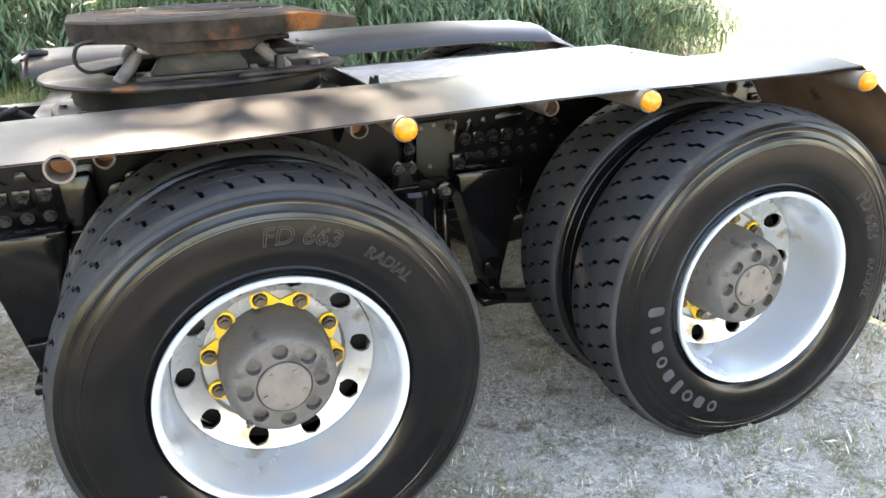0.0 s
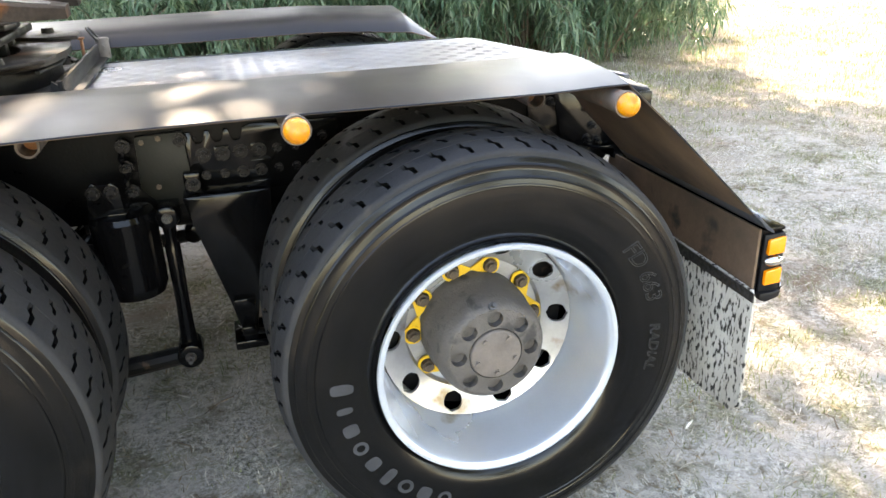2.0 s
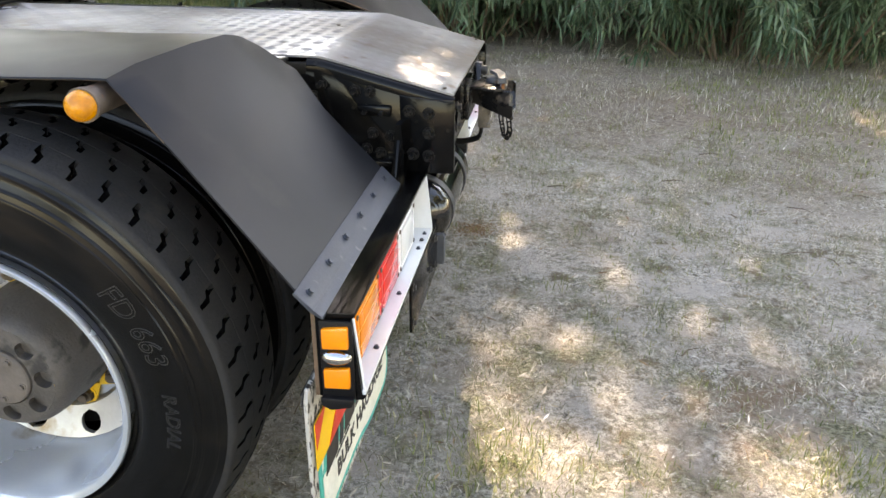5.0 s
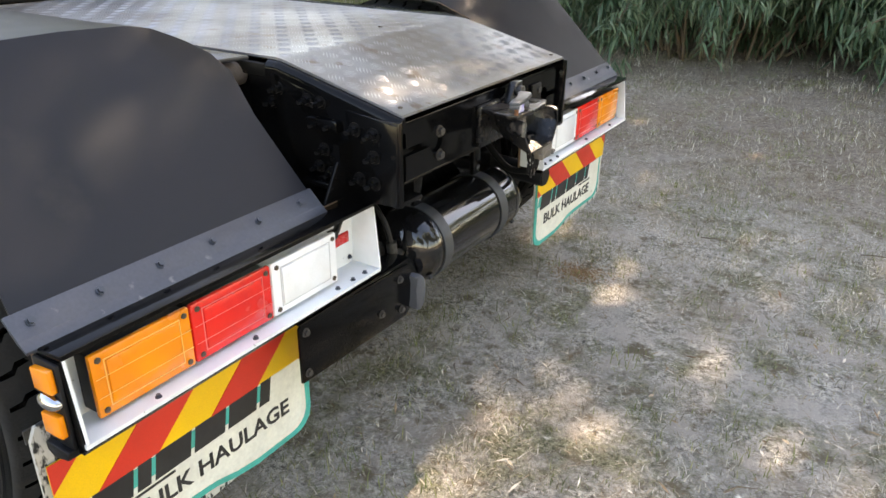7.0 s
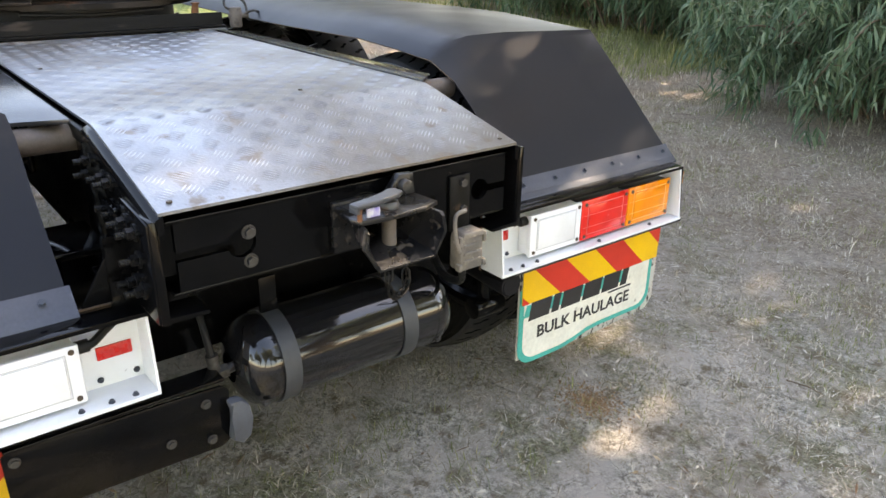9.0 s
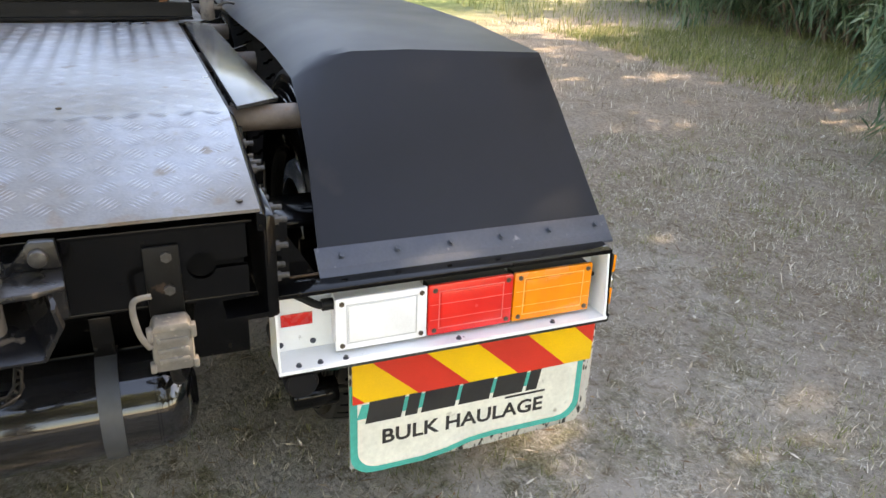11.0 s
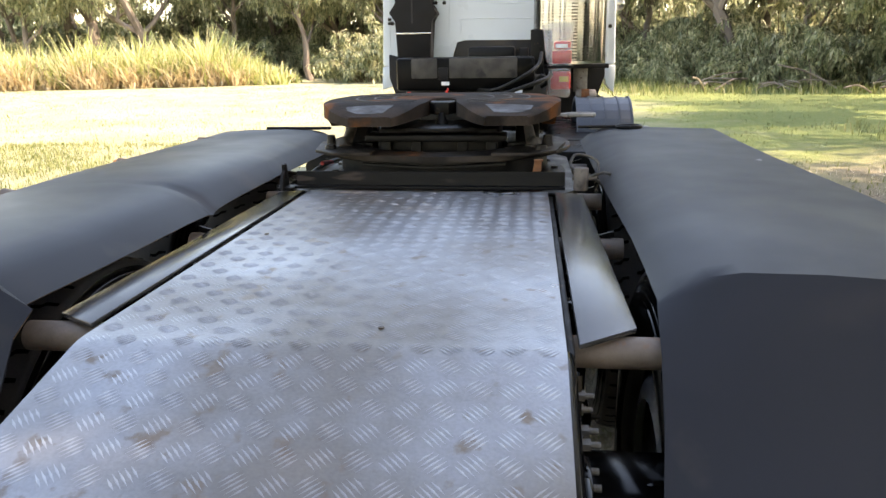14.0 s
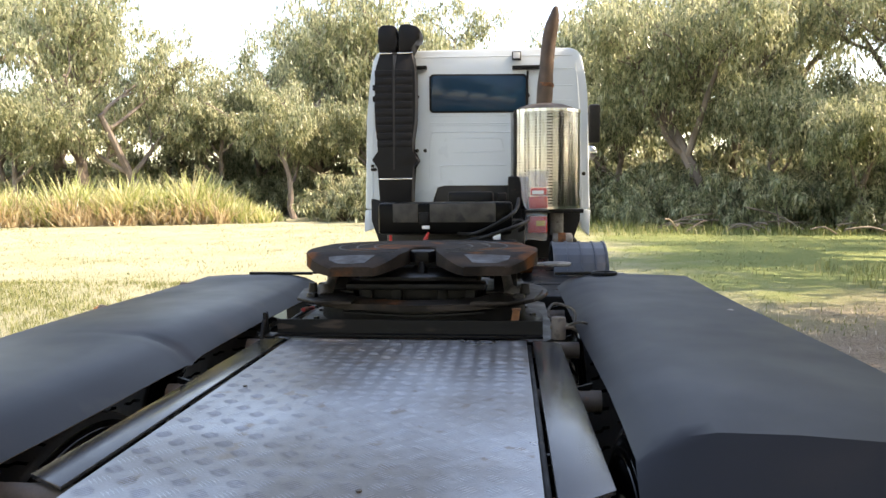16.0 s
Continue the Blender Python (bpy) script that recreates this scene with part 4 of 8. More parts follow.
def arc_letters(bm, radius, start, out, size_scale=1.0):
    """Bends letters lying in x,y along a circle round -y; start is the angle of their middle, tops outwards."""
    for v in bm.verts:
        a = start - v.co.x / radius
        r = radius + v.co.y
        v.co = Vector((r * math.cos(a), -(out + v.co.z), r * math.sin(a)))
    return bm


M["moulded"] = surf("dull_moulded_rubber", (0.0105, 0.0102, 0.010), (0.016, 0.0155, 0.015), (0.35, 0.5), scale=30, bump=0.0, spec=0.5)


def outer_wheel(text_at, brand_at, nipple_at):
    wheel = part("wheel", rodded_drum(), M["worn"], truck, "dual-tyred drive wheel with silver deep-dish rim and dusty hub")
    bm = B()
    tyre_mesh(bm)
    tyre = part("tyre", bm, M["rubber"], wheel, "black truck tyre with shiny ridged sidewall")
    bm = B()
    tread_mesh(bm)
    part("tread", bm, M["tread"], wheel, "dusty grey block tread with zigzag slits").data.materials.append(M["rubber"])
    bm = arc_letters(word("FD 663", 0.062, 0.0, 0.2, 0.0, 0.0011), 0.416, text_at + 0.17, 0.1418)
    part("sidewall_lettering", bm, M["moulded"], wheel, "raised outline lettering on the sidewall")
    bm = arc_letters(word("RADIAL", 0.040, 0.0, 0.2, 0.0, 0.0010), 0.412, text_at - 0.38, 0.1418)
    part("sidewall_lettering", bm, M["moulded"], wheel, "smaller raised outline lettering on the sidewall")
    # worn brand marks as plain rounded shapes
    for k, (w, h, ring) in enumerate(((0.010, 0.024, 0), (0.006, 0.017, 0), (0.012, 0.017, 0), (0.013, 0.017, 1), (0.012, 0.017, 0), (0.009, 0.022, 0), (0.015, 0.017, 1), (0.013, 0.017, 0), (0.013, 0.017, 1))):
        n, bm = 20, B()
        w, h = w * 1.45, h * 1.15
        loops = []
        for sc, z in ((1.0, 0.0), (1.0, 0.0014), (0.55 if ring else 0.4, 0.0014), (0.55 if ring else 0.4, 0.0)):
            lp = []
            for q in range(n):
                t = 2 * math.pi * q / n
                c, d = math.cos(t), math.sin(t)
                e = 1.0 if ring else 0.62
                lp.append(bm.verts.new((math.copysign(abs(c) ** e, c) * w * sc, math.copysign(abs(d) ** e, d) * h * (sc if ring else 0.4 + 0.6 * sc), z)))
            loops.append(lp)
        for a, b in zip(loops, loops[1:]):
            for q in range(n):
                bm.faces.new((a[q], a[(q + 1) % n], b[(q + 1) % n], b[q]))
        if not ring:
            bm.faces.new(loops[2])
        arc_letters(bm, 0.398, brand_at + 0.148 * k, 0.1415)
        part("sidewall_mark", bm, M["mark"], wheel, "worn grey moulded mark on the sidewall")
    bm = B()
    lathe(bm, [(0.299, 0.108), (0.3095, 0.118), (0.3135, 0.126), (0.3135, 0.133), (0.3115, 0.1365), (0.3040, 0.1360), (0.2980, 0.1320), (0.2945, 0.124), (0.2930, 0.110), (0.2920, 0.085), (0.2905, 0.058), (0.2880, 0.030), (0.2840, 0.002), (0.2780, -0.024), (0.2720, -0.042), (0.2655, -0.052),
               (0.2655, -0.066), (0.280, -0.06), (0.289, -0.02), (0.295, 0.05), (0.299, 0.108)], 96)
    rim = part("rim", bm, M["rim"], wheel, "silver-painted steel rim")
    bm = B()
    hole_ring(bm, 0.194, 0.2655, 0.233, 0.0275, 10, lambda r: -0.048 - 0.032 * min(1, max(0, (0.2655 - r) / 0.0715)), 0.010)
    lathe(bm, [(0.194, -0.080), (0.1905, -0.093), (0.187, -0.097), (0.150, -0.098), (0.120, -0.098)], 80)
    disc = part("wheel_disc", bm, M["disc"], wheel, "silver wheel disc with ten round hand holes")
    bm = B()
    lathe(bm, [(0.150, -0.099), (0.150, -0.044), (0.146, -0.036), (0.1445, 0.0), (0.1445, 0.026), (0.1425, 0.032), (0.1415, 0.046), (0.139, 0.057), (0.133, 0.068), (0.126, 0.077), (0.119, 0.081)], 64)
    hole_ring(bm, 0.071, 0.119, 0.0955, 0.0205, 8, lambda r: 0.081 + 0.004 * (0.119 - r) / 0.048, 0.022, closed_bottom=True)
    lathe(bm, [(0.071, 0.085), (0.069, 0.078), (0.066, 0.078)], 48)
    hub = part("hub", bm, M["hub"], wheel, "dusty brown-grey cast planetary hub")
    bm = B()
    rings = lathe(bm, [(0.067, 0.074), (0.067, 0.088), (0.064, 0.0915), (0.060, 0.0925), (0.030, 0.0930), (0.012, 0.0932), (0.004, 0.0932)], 48)
    bm.faces.new(rings[-1])
    part("hub_cap", bm, M["hubcap"], wheel, "round brown hub cap")
    for k in range(5):
        a = radians(54 + 72 * k)
        bolt(CAPBOLT, (0.052 * math.cos(a), -0.0922, 0.052 * math.sin(a)), (0, -1, 0), wheel, "cap_bolt")
    bm = B()
    a = nipple_at
    c = Vector((0.128 * math.cos(a), -0.074, 0.128 * math.sin(a)))
    o = (Vector((math.cos(a), -1.2, math.sin(a)))).normalized()
    rod(bm, c - o * 0.004, c + o * 0.006, 0.011, 0.010, 12)
    rod(bm, c + o * 0.005, c + o * 0.016, 0.0055, 0.004, 10)
    part("drain_plug", bm, M["bolt"], wheel, "bright steel drain plug")
    # nuts with yellow pointers
    nb = B()
    rod(nb, (0, 0, 0), (0, 0, 0.006), 0.0245, seg=24)
    rod(nb, (0, 0, 0.005), (0, 0, 0.024), 0.0195, 0.0185, seg=6)
    rod(nb, (0, 0, 0.022), (0, 0, 0.034), 0.011, seg=12)
    nut = part("wheel_nut", nb, M["nut"], wheel, "rust-brown hexagonal wheel nut")
    ib = B()
    rr = [[], [], [], []]
    for k in range(20):
        a = 2 * math.pi * k / 20
        for lst, rad, z in zip(rr, (0.0205, 0.027, 0.027, 0.0205), (0.006, 0.006, 0.014, 0.014)):
            lst.append(ib.verts.new((rad * math.cos(a), rad * math.sin(a), z)))
    for a, b in ((0, 1), (1, 2), (2, 3), (3, 0)):
        for k in range(20):
            ib.faces.new((rr[a][k], rr[a][(k + 1) % 20], rr[b][(k + 1) % 20], rr[b][k]))
    prism(ib, [(0.020, -0.019), (0.052, -0.0025), (0.052, 0.0025), (0.020, 0.019)], "z", 0.006, 0.012)
    ind = part("nut_pointer", ib, M["yellow"], wheel, "yellow plastic nut pointer")
    for k in range(10):
        a = 2 * math.pi * (k + 0.5) / 10 + nipple_at
        m = Matrix.Translation((0.170 * math.cos(a), 0.0985, 0.170 * math.sin(a))) @ Matrix.Rotation(math.pi / 2, 4, "X")
        aim = a + math.pi / 2 + (0.35 if k % 2 else math.pi - 0.35)
        mi = m @ Matrix.Rotation(aim, 4, "Z")
        if k == 0:
            nut.matrix_basis, ind.matrix_basis = m, mi
        else:
            again("wheel_nut", nut.data, wheel, m, "rust-brown hexagonal wheel nut")
            again("nut_pointer", ind.data, wheel, mi, "yellow plastic nut pointer")
    return wheel


def rodded_drum():
    bm = B()
    rod(bm, (0, 0.10, 0), (0, 0.45, 0), 0.262, seg=40, r=0.01)
    return bm


def inner_wheel():
    w = part("inner_wheel", _lathe_only([(0.21, -0.12), (0.262, -0.11), (0.28, -0.07), (0.30, 0.10), (0.326, 0.122), (0.322, 0.126), (0.29, 0.112), (0.26, 0.03), (0.21, 0.02)], 64), M["rim"], truck, "inner wheel of the pair, deep in shade")
    bm = B()
    tyre_mesh(bm)
    part("tyre", bm, M["rubber"], w)
    bm = B()
    tread_mesh(bm)
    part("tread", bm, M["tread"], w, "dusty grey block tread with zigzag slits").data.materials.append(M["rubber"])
    return w


def _lathe_only(prof, seg):
    bm = B()
    lathe(bm, prof, seg)
    return bm


TURN_WHEEL = Matrix.Rotation(math.pi, 4, "Z")
OUT_Y, IN_Y = 1.135, 0.775
rear_wheel = outer_wheel(radians(18), radians(178), radians(92))
front_wheel = outer_wheel(radians(70), radians(212), radians(222))
rear_wheel.matrix_basis = Matrix.Translation((AXLES[0], -OUT_Y, HUB_Z))
front_wheel.matrix_basis = Matrix.Translation((AXLES[1], -OUT_Y, HUB_Z))
copy_thing(rear_wheel, Matrix.Translation((AXLES[1], OUT_Y, HUB_Z)) @ TURN_WHEEL)
copy_thing(front_wheel, Matrix.Translation((AXLES[0], OUT_Y, HUB_Z)) @ TURN_WHEEL)
iw = inner_wheel()
iw.matrix_basis = Matrix.Translation((AXLES[0], -IN_Y, HUB_Z))
copy_thing(iw, Matrix.Translation((AXLES[1], -IN_Y, HUB_Z)) @ Matrix.Rotation(0.04, 4, "Y"))
for x in AXLES:
    copy_thing(iw, Matrix.Translation((x, IN_Y, HUB_Z)) @ TURN_WHEEL)

# axles with their differential housings
for x in AXLES:
    bm = B()
    rod(bm, (x, -0.70, HUB_Z), (x, 0.70, HUB_Z), 0.075, seg=24)
    bmesh.ops.create_uvsphere(bm, u_segments=24, v_segments=14, radius=0.22, matrix=Matrix.Translation((x, 0.05, HUB_Z)) @ Matrix.Diagonal((1, 0.8, 1, 1)))
    rod(bm, (x - 0.35, 0.05, HUB_Z + 0.04), (x, 0.05, HUB_Z + 0.04), 0.07, 0.13, 20)
    part("axle", bm, M["dust"], truck, "black drive axle with round differential housing")


# -- chassis --
def chassis_rail(side):
    s = side

    def yy(a, b):
        return (min(s * a, s * b), max(s * a, s * b))
    bm = B()
    prism(bm, [(-6.3, 0.70), (0.52, 0.70), (0.52, 1.014), (-6.3, 1.014)], "y", s * 0.425, s * 0.433)
    for z in (0.70, 1.006):
        box(bm, -6.3, 0.52, *yy(0.35, 0.425), z, z + 0.008, 0)
    rail = part("chassis_rail", bm, M["dust"], truck, "dusty black channel-section chassis rail")
    hole = None
    for k in range(31):
        if hole is None:
            hole = part("rail_hole", rod(B(), (-1.9, s * 0.4329, 0.984), (-1.9, s * 0.4345, 0.984), 0.0135, seg=14), M["ink"], rail, "dark punched hole")
        else:
            again("rail_hole", hole.data, rail, Matrix.Translation((0.055 * k, 0, 0)), "dark punched hole")
    # outer doubling plate, its top edge cut into rounded hooks
    top = []
    for x in (-0.655, -0.600, -0.545):
        top += [(x - 0.020, 0.952), (x - 0.017, 0.926), (x - 0.009, 0.914), (x + 0.009, 0.914), (x + 0.017, 0.926), (x + 0.020, 0.952)]
    bm = B()
    prism(bm, [(-0.695, 0.952)] + top + [(-0.50, 0.962), (-0.24, 0.958), (-0.22, 0.93), (-0.22, 0.775), (-0.27, 0.755), (-0.695, 0.755)], "y", s * 0.434, s * 0.446, 0.0015)
    plate = part("doubling_plate", bm, M["black"], truck, "black side plate whose upper edge is cut into hooks")
    bm = B()
    prism(bm, [(-0.828, 0.955), (-0.695, 0.960), (-0.692, 0.835), (-0.668, 0.815), (-0.668, 0.765), (-0.705, 0.745), (-0.745, 0.735), (-0.80, 0.76), (-0.835, 0.80)], "y", s * 0.448, s * 0.458, 0.002)
    olive = part("bracket_plate", bm, M["olive"], truck, "dusty olive-grey bracket plate")
    for bx, bz in ((-0.812, 0.938), (-0.765, 0.945), (-0.712, 0.945), (-0.785, 0.80)):
        bolt(SCREW, (bx, s * 0.458, bz), (0, s, 0), olive, "screw").scale = (1.4, 1.4, 1)
    bolt(BSTUD, (-0.705, s * 0.458, 0.935), (0, s, 0), olive).scale = (1.1, 1.1, 0.9)
    # two rows of bolts, some on square washers
    for k in range(6):
        x = -0.646 + 0.0545 * k
        if k in (1, 3):
            part("square_washer", box(B(), x - 0.023, x + 0.023, *yy(0.446, 0.452), 0.857, 0.903, 0.006), M["black"], plate)
        b_ = bolt(BSTUD, (x, s * (0.452 if k in (1, 3) else 0.446), 0.880), (0, s, 0), plate)
        b_.scale = (1.25, 1.25, 0.8) if k < 4 else (0.8, 0.8, 0.7)
        bolt(BBOLT, (x, s * 0.446, 0.817), (0, s, 0), plate).scale = (1.0, 1.0, 1.0) if k in (2, 3) else (0.75, 0.75, 0.8)
    part("clamp_strip", box(B(), -0.512, -0.452, *yy(0.446, 0.462), 0.846, 0.854, 0.002), M["black"], plate, "shiny black clamp strip")
    part("clamp_strip", box(B(), -0.512, -0.452, *yy(0.446, 0.470), 0.782, 0.790, 0.002), M["black"], plate, "shiny black clamp strip")
    part("clamp_block", box(B(), -0.712, -0.662, *yy(0.458, 0.492), 0.775, 0.842, 0.006), M["black"], plate, "small black clamp block")
    bolt(BSTUD, (-0.687, s * 0.492, 0.806), (0, s, 0), plate).scale = (1.2, 1.2, 0.8)
    for bx, bz in ((-0.345, 0.915), (-0.285, 0.905), (-0.30, 0.845), (-0.265, 0.80)):
        bolt(BBOLT, (bx, s * 0.446, bz), (0, s, 0), plate).scale = (0.8, 0.8, 0.8)
    bm = B()
    sweep(bm, smooth_line([(-0.868, s * 0.462, 0.955), (-0.862, s * 0.468, 0.925), (-0.872, s * 0.468, 0.895), (-0.852, s * 0.470, 0.865), (-0.868, s * 0.468, 0.835), (-0.858, s * 0.466, 0.79)], 5), 0.010, 8)
    strap = part("cranked_strap", bm, M["black"], truck, "gloss black cranked strap beside the olive plate")
    for bx, bz in ((-0.862, 0.935), (-0.862, 0.872), (-0.858, 0.80)):
        bolt(BSTUD, (bx, s * 0.472, bz), (0, s, 0), strap).scale = (1.15, 1.15, 0.8)
    # trunnion hanger between the axles
    bm = B()
    prism(bm, [(-0.722, 0.785), (-0.462, 0.785), (-0.472, 0.700), (-0.540, 0.437), (-0.556, 0.330), (-0.612, 0.330), (-0.628, 0.425), (-0.702, 0.700)], "y", s * 0.42, s * 0.545, 0.012)
    hanger = part("spring_hanger", bm, M["black"], truck, "gloss black tapered suspension hanger")
    for x0, x1, ya, yb, z0, z1, r in ((-0.622, -0.556, 0.546, 0.562, 0.405, 0.440, 0.004), (-0.608, -0.566, 0.546, 0.570, 0.318, 0.345, 0.004), (-0.635, -0.535, 0.40, 0.56, 0.262, 0.292, 0.006)):
        part("hanger_clamp", box(B(), x0, x1, *yy(ya, yb), z0, z1, r), M["black"], hanger, "shiny black clamp plate on the hanger")
    prism_ = prism(B(), [(-0.612, 0.330), (-0.556, 0.330), (-0.562, 0.285), (-0.604, 0.285)], "y", s * 0.44, s * 0.54, 0.004)
    part("hanger_foot", prism_, M["black"], hanger)
    # air canister hung from its bracket
    bm = B()
    for (r0, z0), (r1, z1) in zip(((0.060, 0.512), (0.083, 0.518), (0.092, 0.545), (0.092, 0.752), (0.086, 0.768)), ((0.083, 0.518), (0.092, 0.545), (0.092, 0.752), (0.086, 0.768), (0.060, 0.774))):
        rod(bm, (-0.888, s * 0.552, z0), (-0.888, s * 0.552, z1), r0, r1, 28)
    can = part("air_canister", bm, M["black"], truck, "gloss black air canister beside the rail")
    bm = B()
    prism(bm, [(-0.968, 0.775), (-0.872, 0.775), (-0.878, 0.852), (-0.895, 0.868), (-0.905, 0.860), (-0.932, 0.860), (-0.942, 0.872), (-0.960, 0.856)], "y", s * 0.588, s * 0.598, 0.002)
    box(bm, -0.968, -0.868, *yy(0.44, 0.598), 0.768, 0.777, 0.002)
    part("canister_bracket", bm, M["black"], can, "folded black bracket over the air canister")
    for bx in (-0.945, -0.898):
        bolt(BBOLT, (bx, s * 0.598, 0.842), (0, s, 0), can)
    # upright link with ball joints
    bm = B()
    sweep(bm, [(-0.769, s * 0.54, 0.715), (-0.770, s * 0.54, 0.690), (-0.770, s * 0.54, 0.660), (-0.770, s * 0.54, 0.640), (-0.770, s * 0.54, 0.45), (-0.772, s * 0.54, 0.345)], [0.020, 0.020, 0.014, 0.023, 0.021, 0.024], 14)
    rod(bm, (-0.769, s * 0.505, 0.738), (-0.769, s * 0.575, 0.738), 0.034, seg=20, r=0.006)
    rod(bm, (-0.772, s * 0.49, 0.285), (-0.772, s * 0.59, 0.285), 0.040, seg=20, r=0.006)
    rod(bm, (-0.772, s * 0.54, 0.29), (-0.772, s * 0.54, 0.35), 0.030, 0.024, 14)
    link = part("torque_rod", bm, M["black"], truck, "black upright link with round bushed ends")
    bolt(STUD, (-0.769, s * 0.575, 0.738), (0, s, 0), link).scale = (0.9, 0.9, 0.8)
    bolt(STUD, (-0.772, s * 0.59, 0.285), (0, s, 0), link)
    bm = B()
    box(bm, -0.80, -0.735, *yy(0.446, 0.53), 0.70, 0.76, 0.008)
    part("link_mount", bm, M["black"], link)
    bm = B()
    sweep(bm, smooth_line([(-1.45, s * 0.5, 0.30), (-1.1, s * 0.53, 0.25), (-0.80, s * 0.54, 0.27)], 5), 0.030, 10)
    part("radius_rod", bm, M["worn"], truck, "black lower radius rod to the front axle")
    bm = B()
    sweep(bm, smooth_line([(0.0, s * 0.5, 0.30), (-0.3, s * 0.53, 0.25), (-0.58, s * 0.5, 0.275)], 5), 0.030, 10)
    part("radius_rod", bm, M["worn"], truck, "black lower radius rod to the rear axle")


for side in (-1, 1):
    chassis_rail(side)
for x in (-5.6, -4.2, -3.0, -2.2, -1.1, -0.62, 0.15):
    part("cross_member", box(B(), x - 0.06, x + 0.06, -0.425, 0.425, 0.74, 0.95, 0.01), M["dust"], truck, "black cross member between the rails")
bm = B()
rod(bm, (-6.2, 0.05, 0.62), (-1.75, 0.05, 0.56), 0.06, seg=20)
rod(bm, (-1.1, 0.05, 0.56), (-0.35, 0.05, 0.54), 0.055, seg=20)
part("drive_shaft", bm, M["worn"], truck, "black drive shaft under the chassis")

# flat bars along the deck, cut slantwise at the tail
for s in (-1, 1):
    bm = B()
    prism(bm, [(-0.985, 0.0), (0.450 if s > 0 else 0.415, 0.0), (0.335, 0.112), (-0.985, 0.098)], "z", 0.0, 0.010, 0.0015)
    ob = part("deck_side_bar", bm, M["bar"], truck, "worn dark flat bar beside the deck, cut slantwise at its end")
    if s < 0:
        for v in ob.data.vertices:
            v.co.y = -v.co.y
        ob.data.flip_normals()
    ob.matrix_basis = Matrix.Translation((0, s * 0.453, 1.036)) @ Matrix.Rotation(radians(-5.0 * s), 4, "X")
    bm = B()
    box(bm, -0.985, 0.46, s * 0.433 if s > 0 else -0.447, 0.447 if s > 0 else -0.433, 0.998, 1.030, 0.003)
    part("deck_edge", bm, M["worn"], truck, "rusty edge under the deck")

# -- tail deck --
FOLD_X, END_X, FRONT_X, DECK_Z, END_Z = 0.495, 0.858, -0.985, 1.046, 0.957


def deck_z(x):
    return DECK_Z if x < FOLD_X else DECK_Z + (END_Z - DECK_Z) * (x - FOLD_X) / (END_X - FOLD_X)


bm = B()
prof = [(FRONT_X, DECK_Z), (FOLD_X - 0.02, DECK_Z), (FOLD_X, DECK_Z - 0.001), (FOLD_X + 0.02, deck_z(FOLD_X + 0.02)), (END_X, END_Z)]
prism(bm, prof + [(x, z - 0.006) for x, z in reversed(prof)], "y", -0.431, 0.431)
deck = part("deck_plate", bm, M["plate"], truck, "worn aluminium chequer-plate deck folded down at the tail")


def tread_bars():
    """Groups of five short raised bars, turned crosswise from group to group."""
    V, F = [], []
    c = 0.0530
    nx, ny = int((END_X - FRONT_X) / c), int(0.85 / c)
    for i in range(nx):
        for j in range(ny):
            cx, cy = FRONT_X + 0.012 + c * (i + 0.5), -0.425 + c * (j + 0.5)
            a = radians(45 if (i + j) % 2 else -45)
            ca, sa = math.cos(a), math.sin(a)
            for k in range(5):
                off = (k - 2) * 0.0084
                L, W = (0.0200 if k in (1, 2, 3) else 0.0160), 0.0021
                base = len(V)
                for u, v, h in ((-L, 0, 0), (0, -W, 0), (L, 0, 0), (0, W, 0), (-L * 0.55, 0, 0.0010), (L * 0.55, 0, 0.0010)):
                    x, y = cx + u * ca - (v + off) * sa, cy + u * sa + (v + off) * ca
                    V.append((x, y, deck_z(x) + 0.0002 + h))
                for f in ((0, 1, 4), (1, 5, 4), (1, 2, 5), (2, 3, 5), (3, 4, 5), (3, 0, 4)):
                    F.append(tuple(base + q for q in f))
    ob = soup("tread_pattern", np.array(V), np.array(F), M["bars"], deck, smooth=False)
    tagged(ob, "raised five-bar tread pattern", kind="stuff")


tread_bars()
for x, y in ((0.83, -0.40), (0.83, 0.40), (-0.30, -0.36), (0.40, 0.10)):
    bolt(SCREW, (x, y, deck_z(x)), (0, 0, 1), deck, "deck_screw")


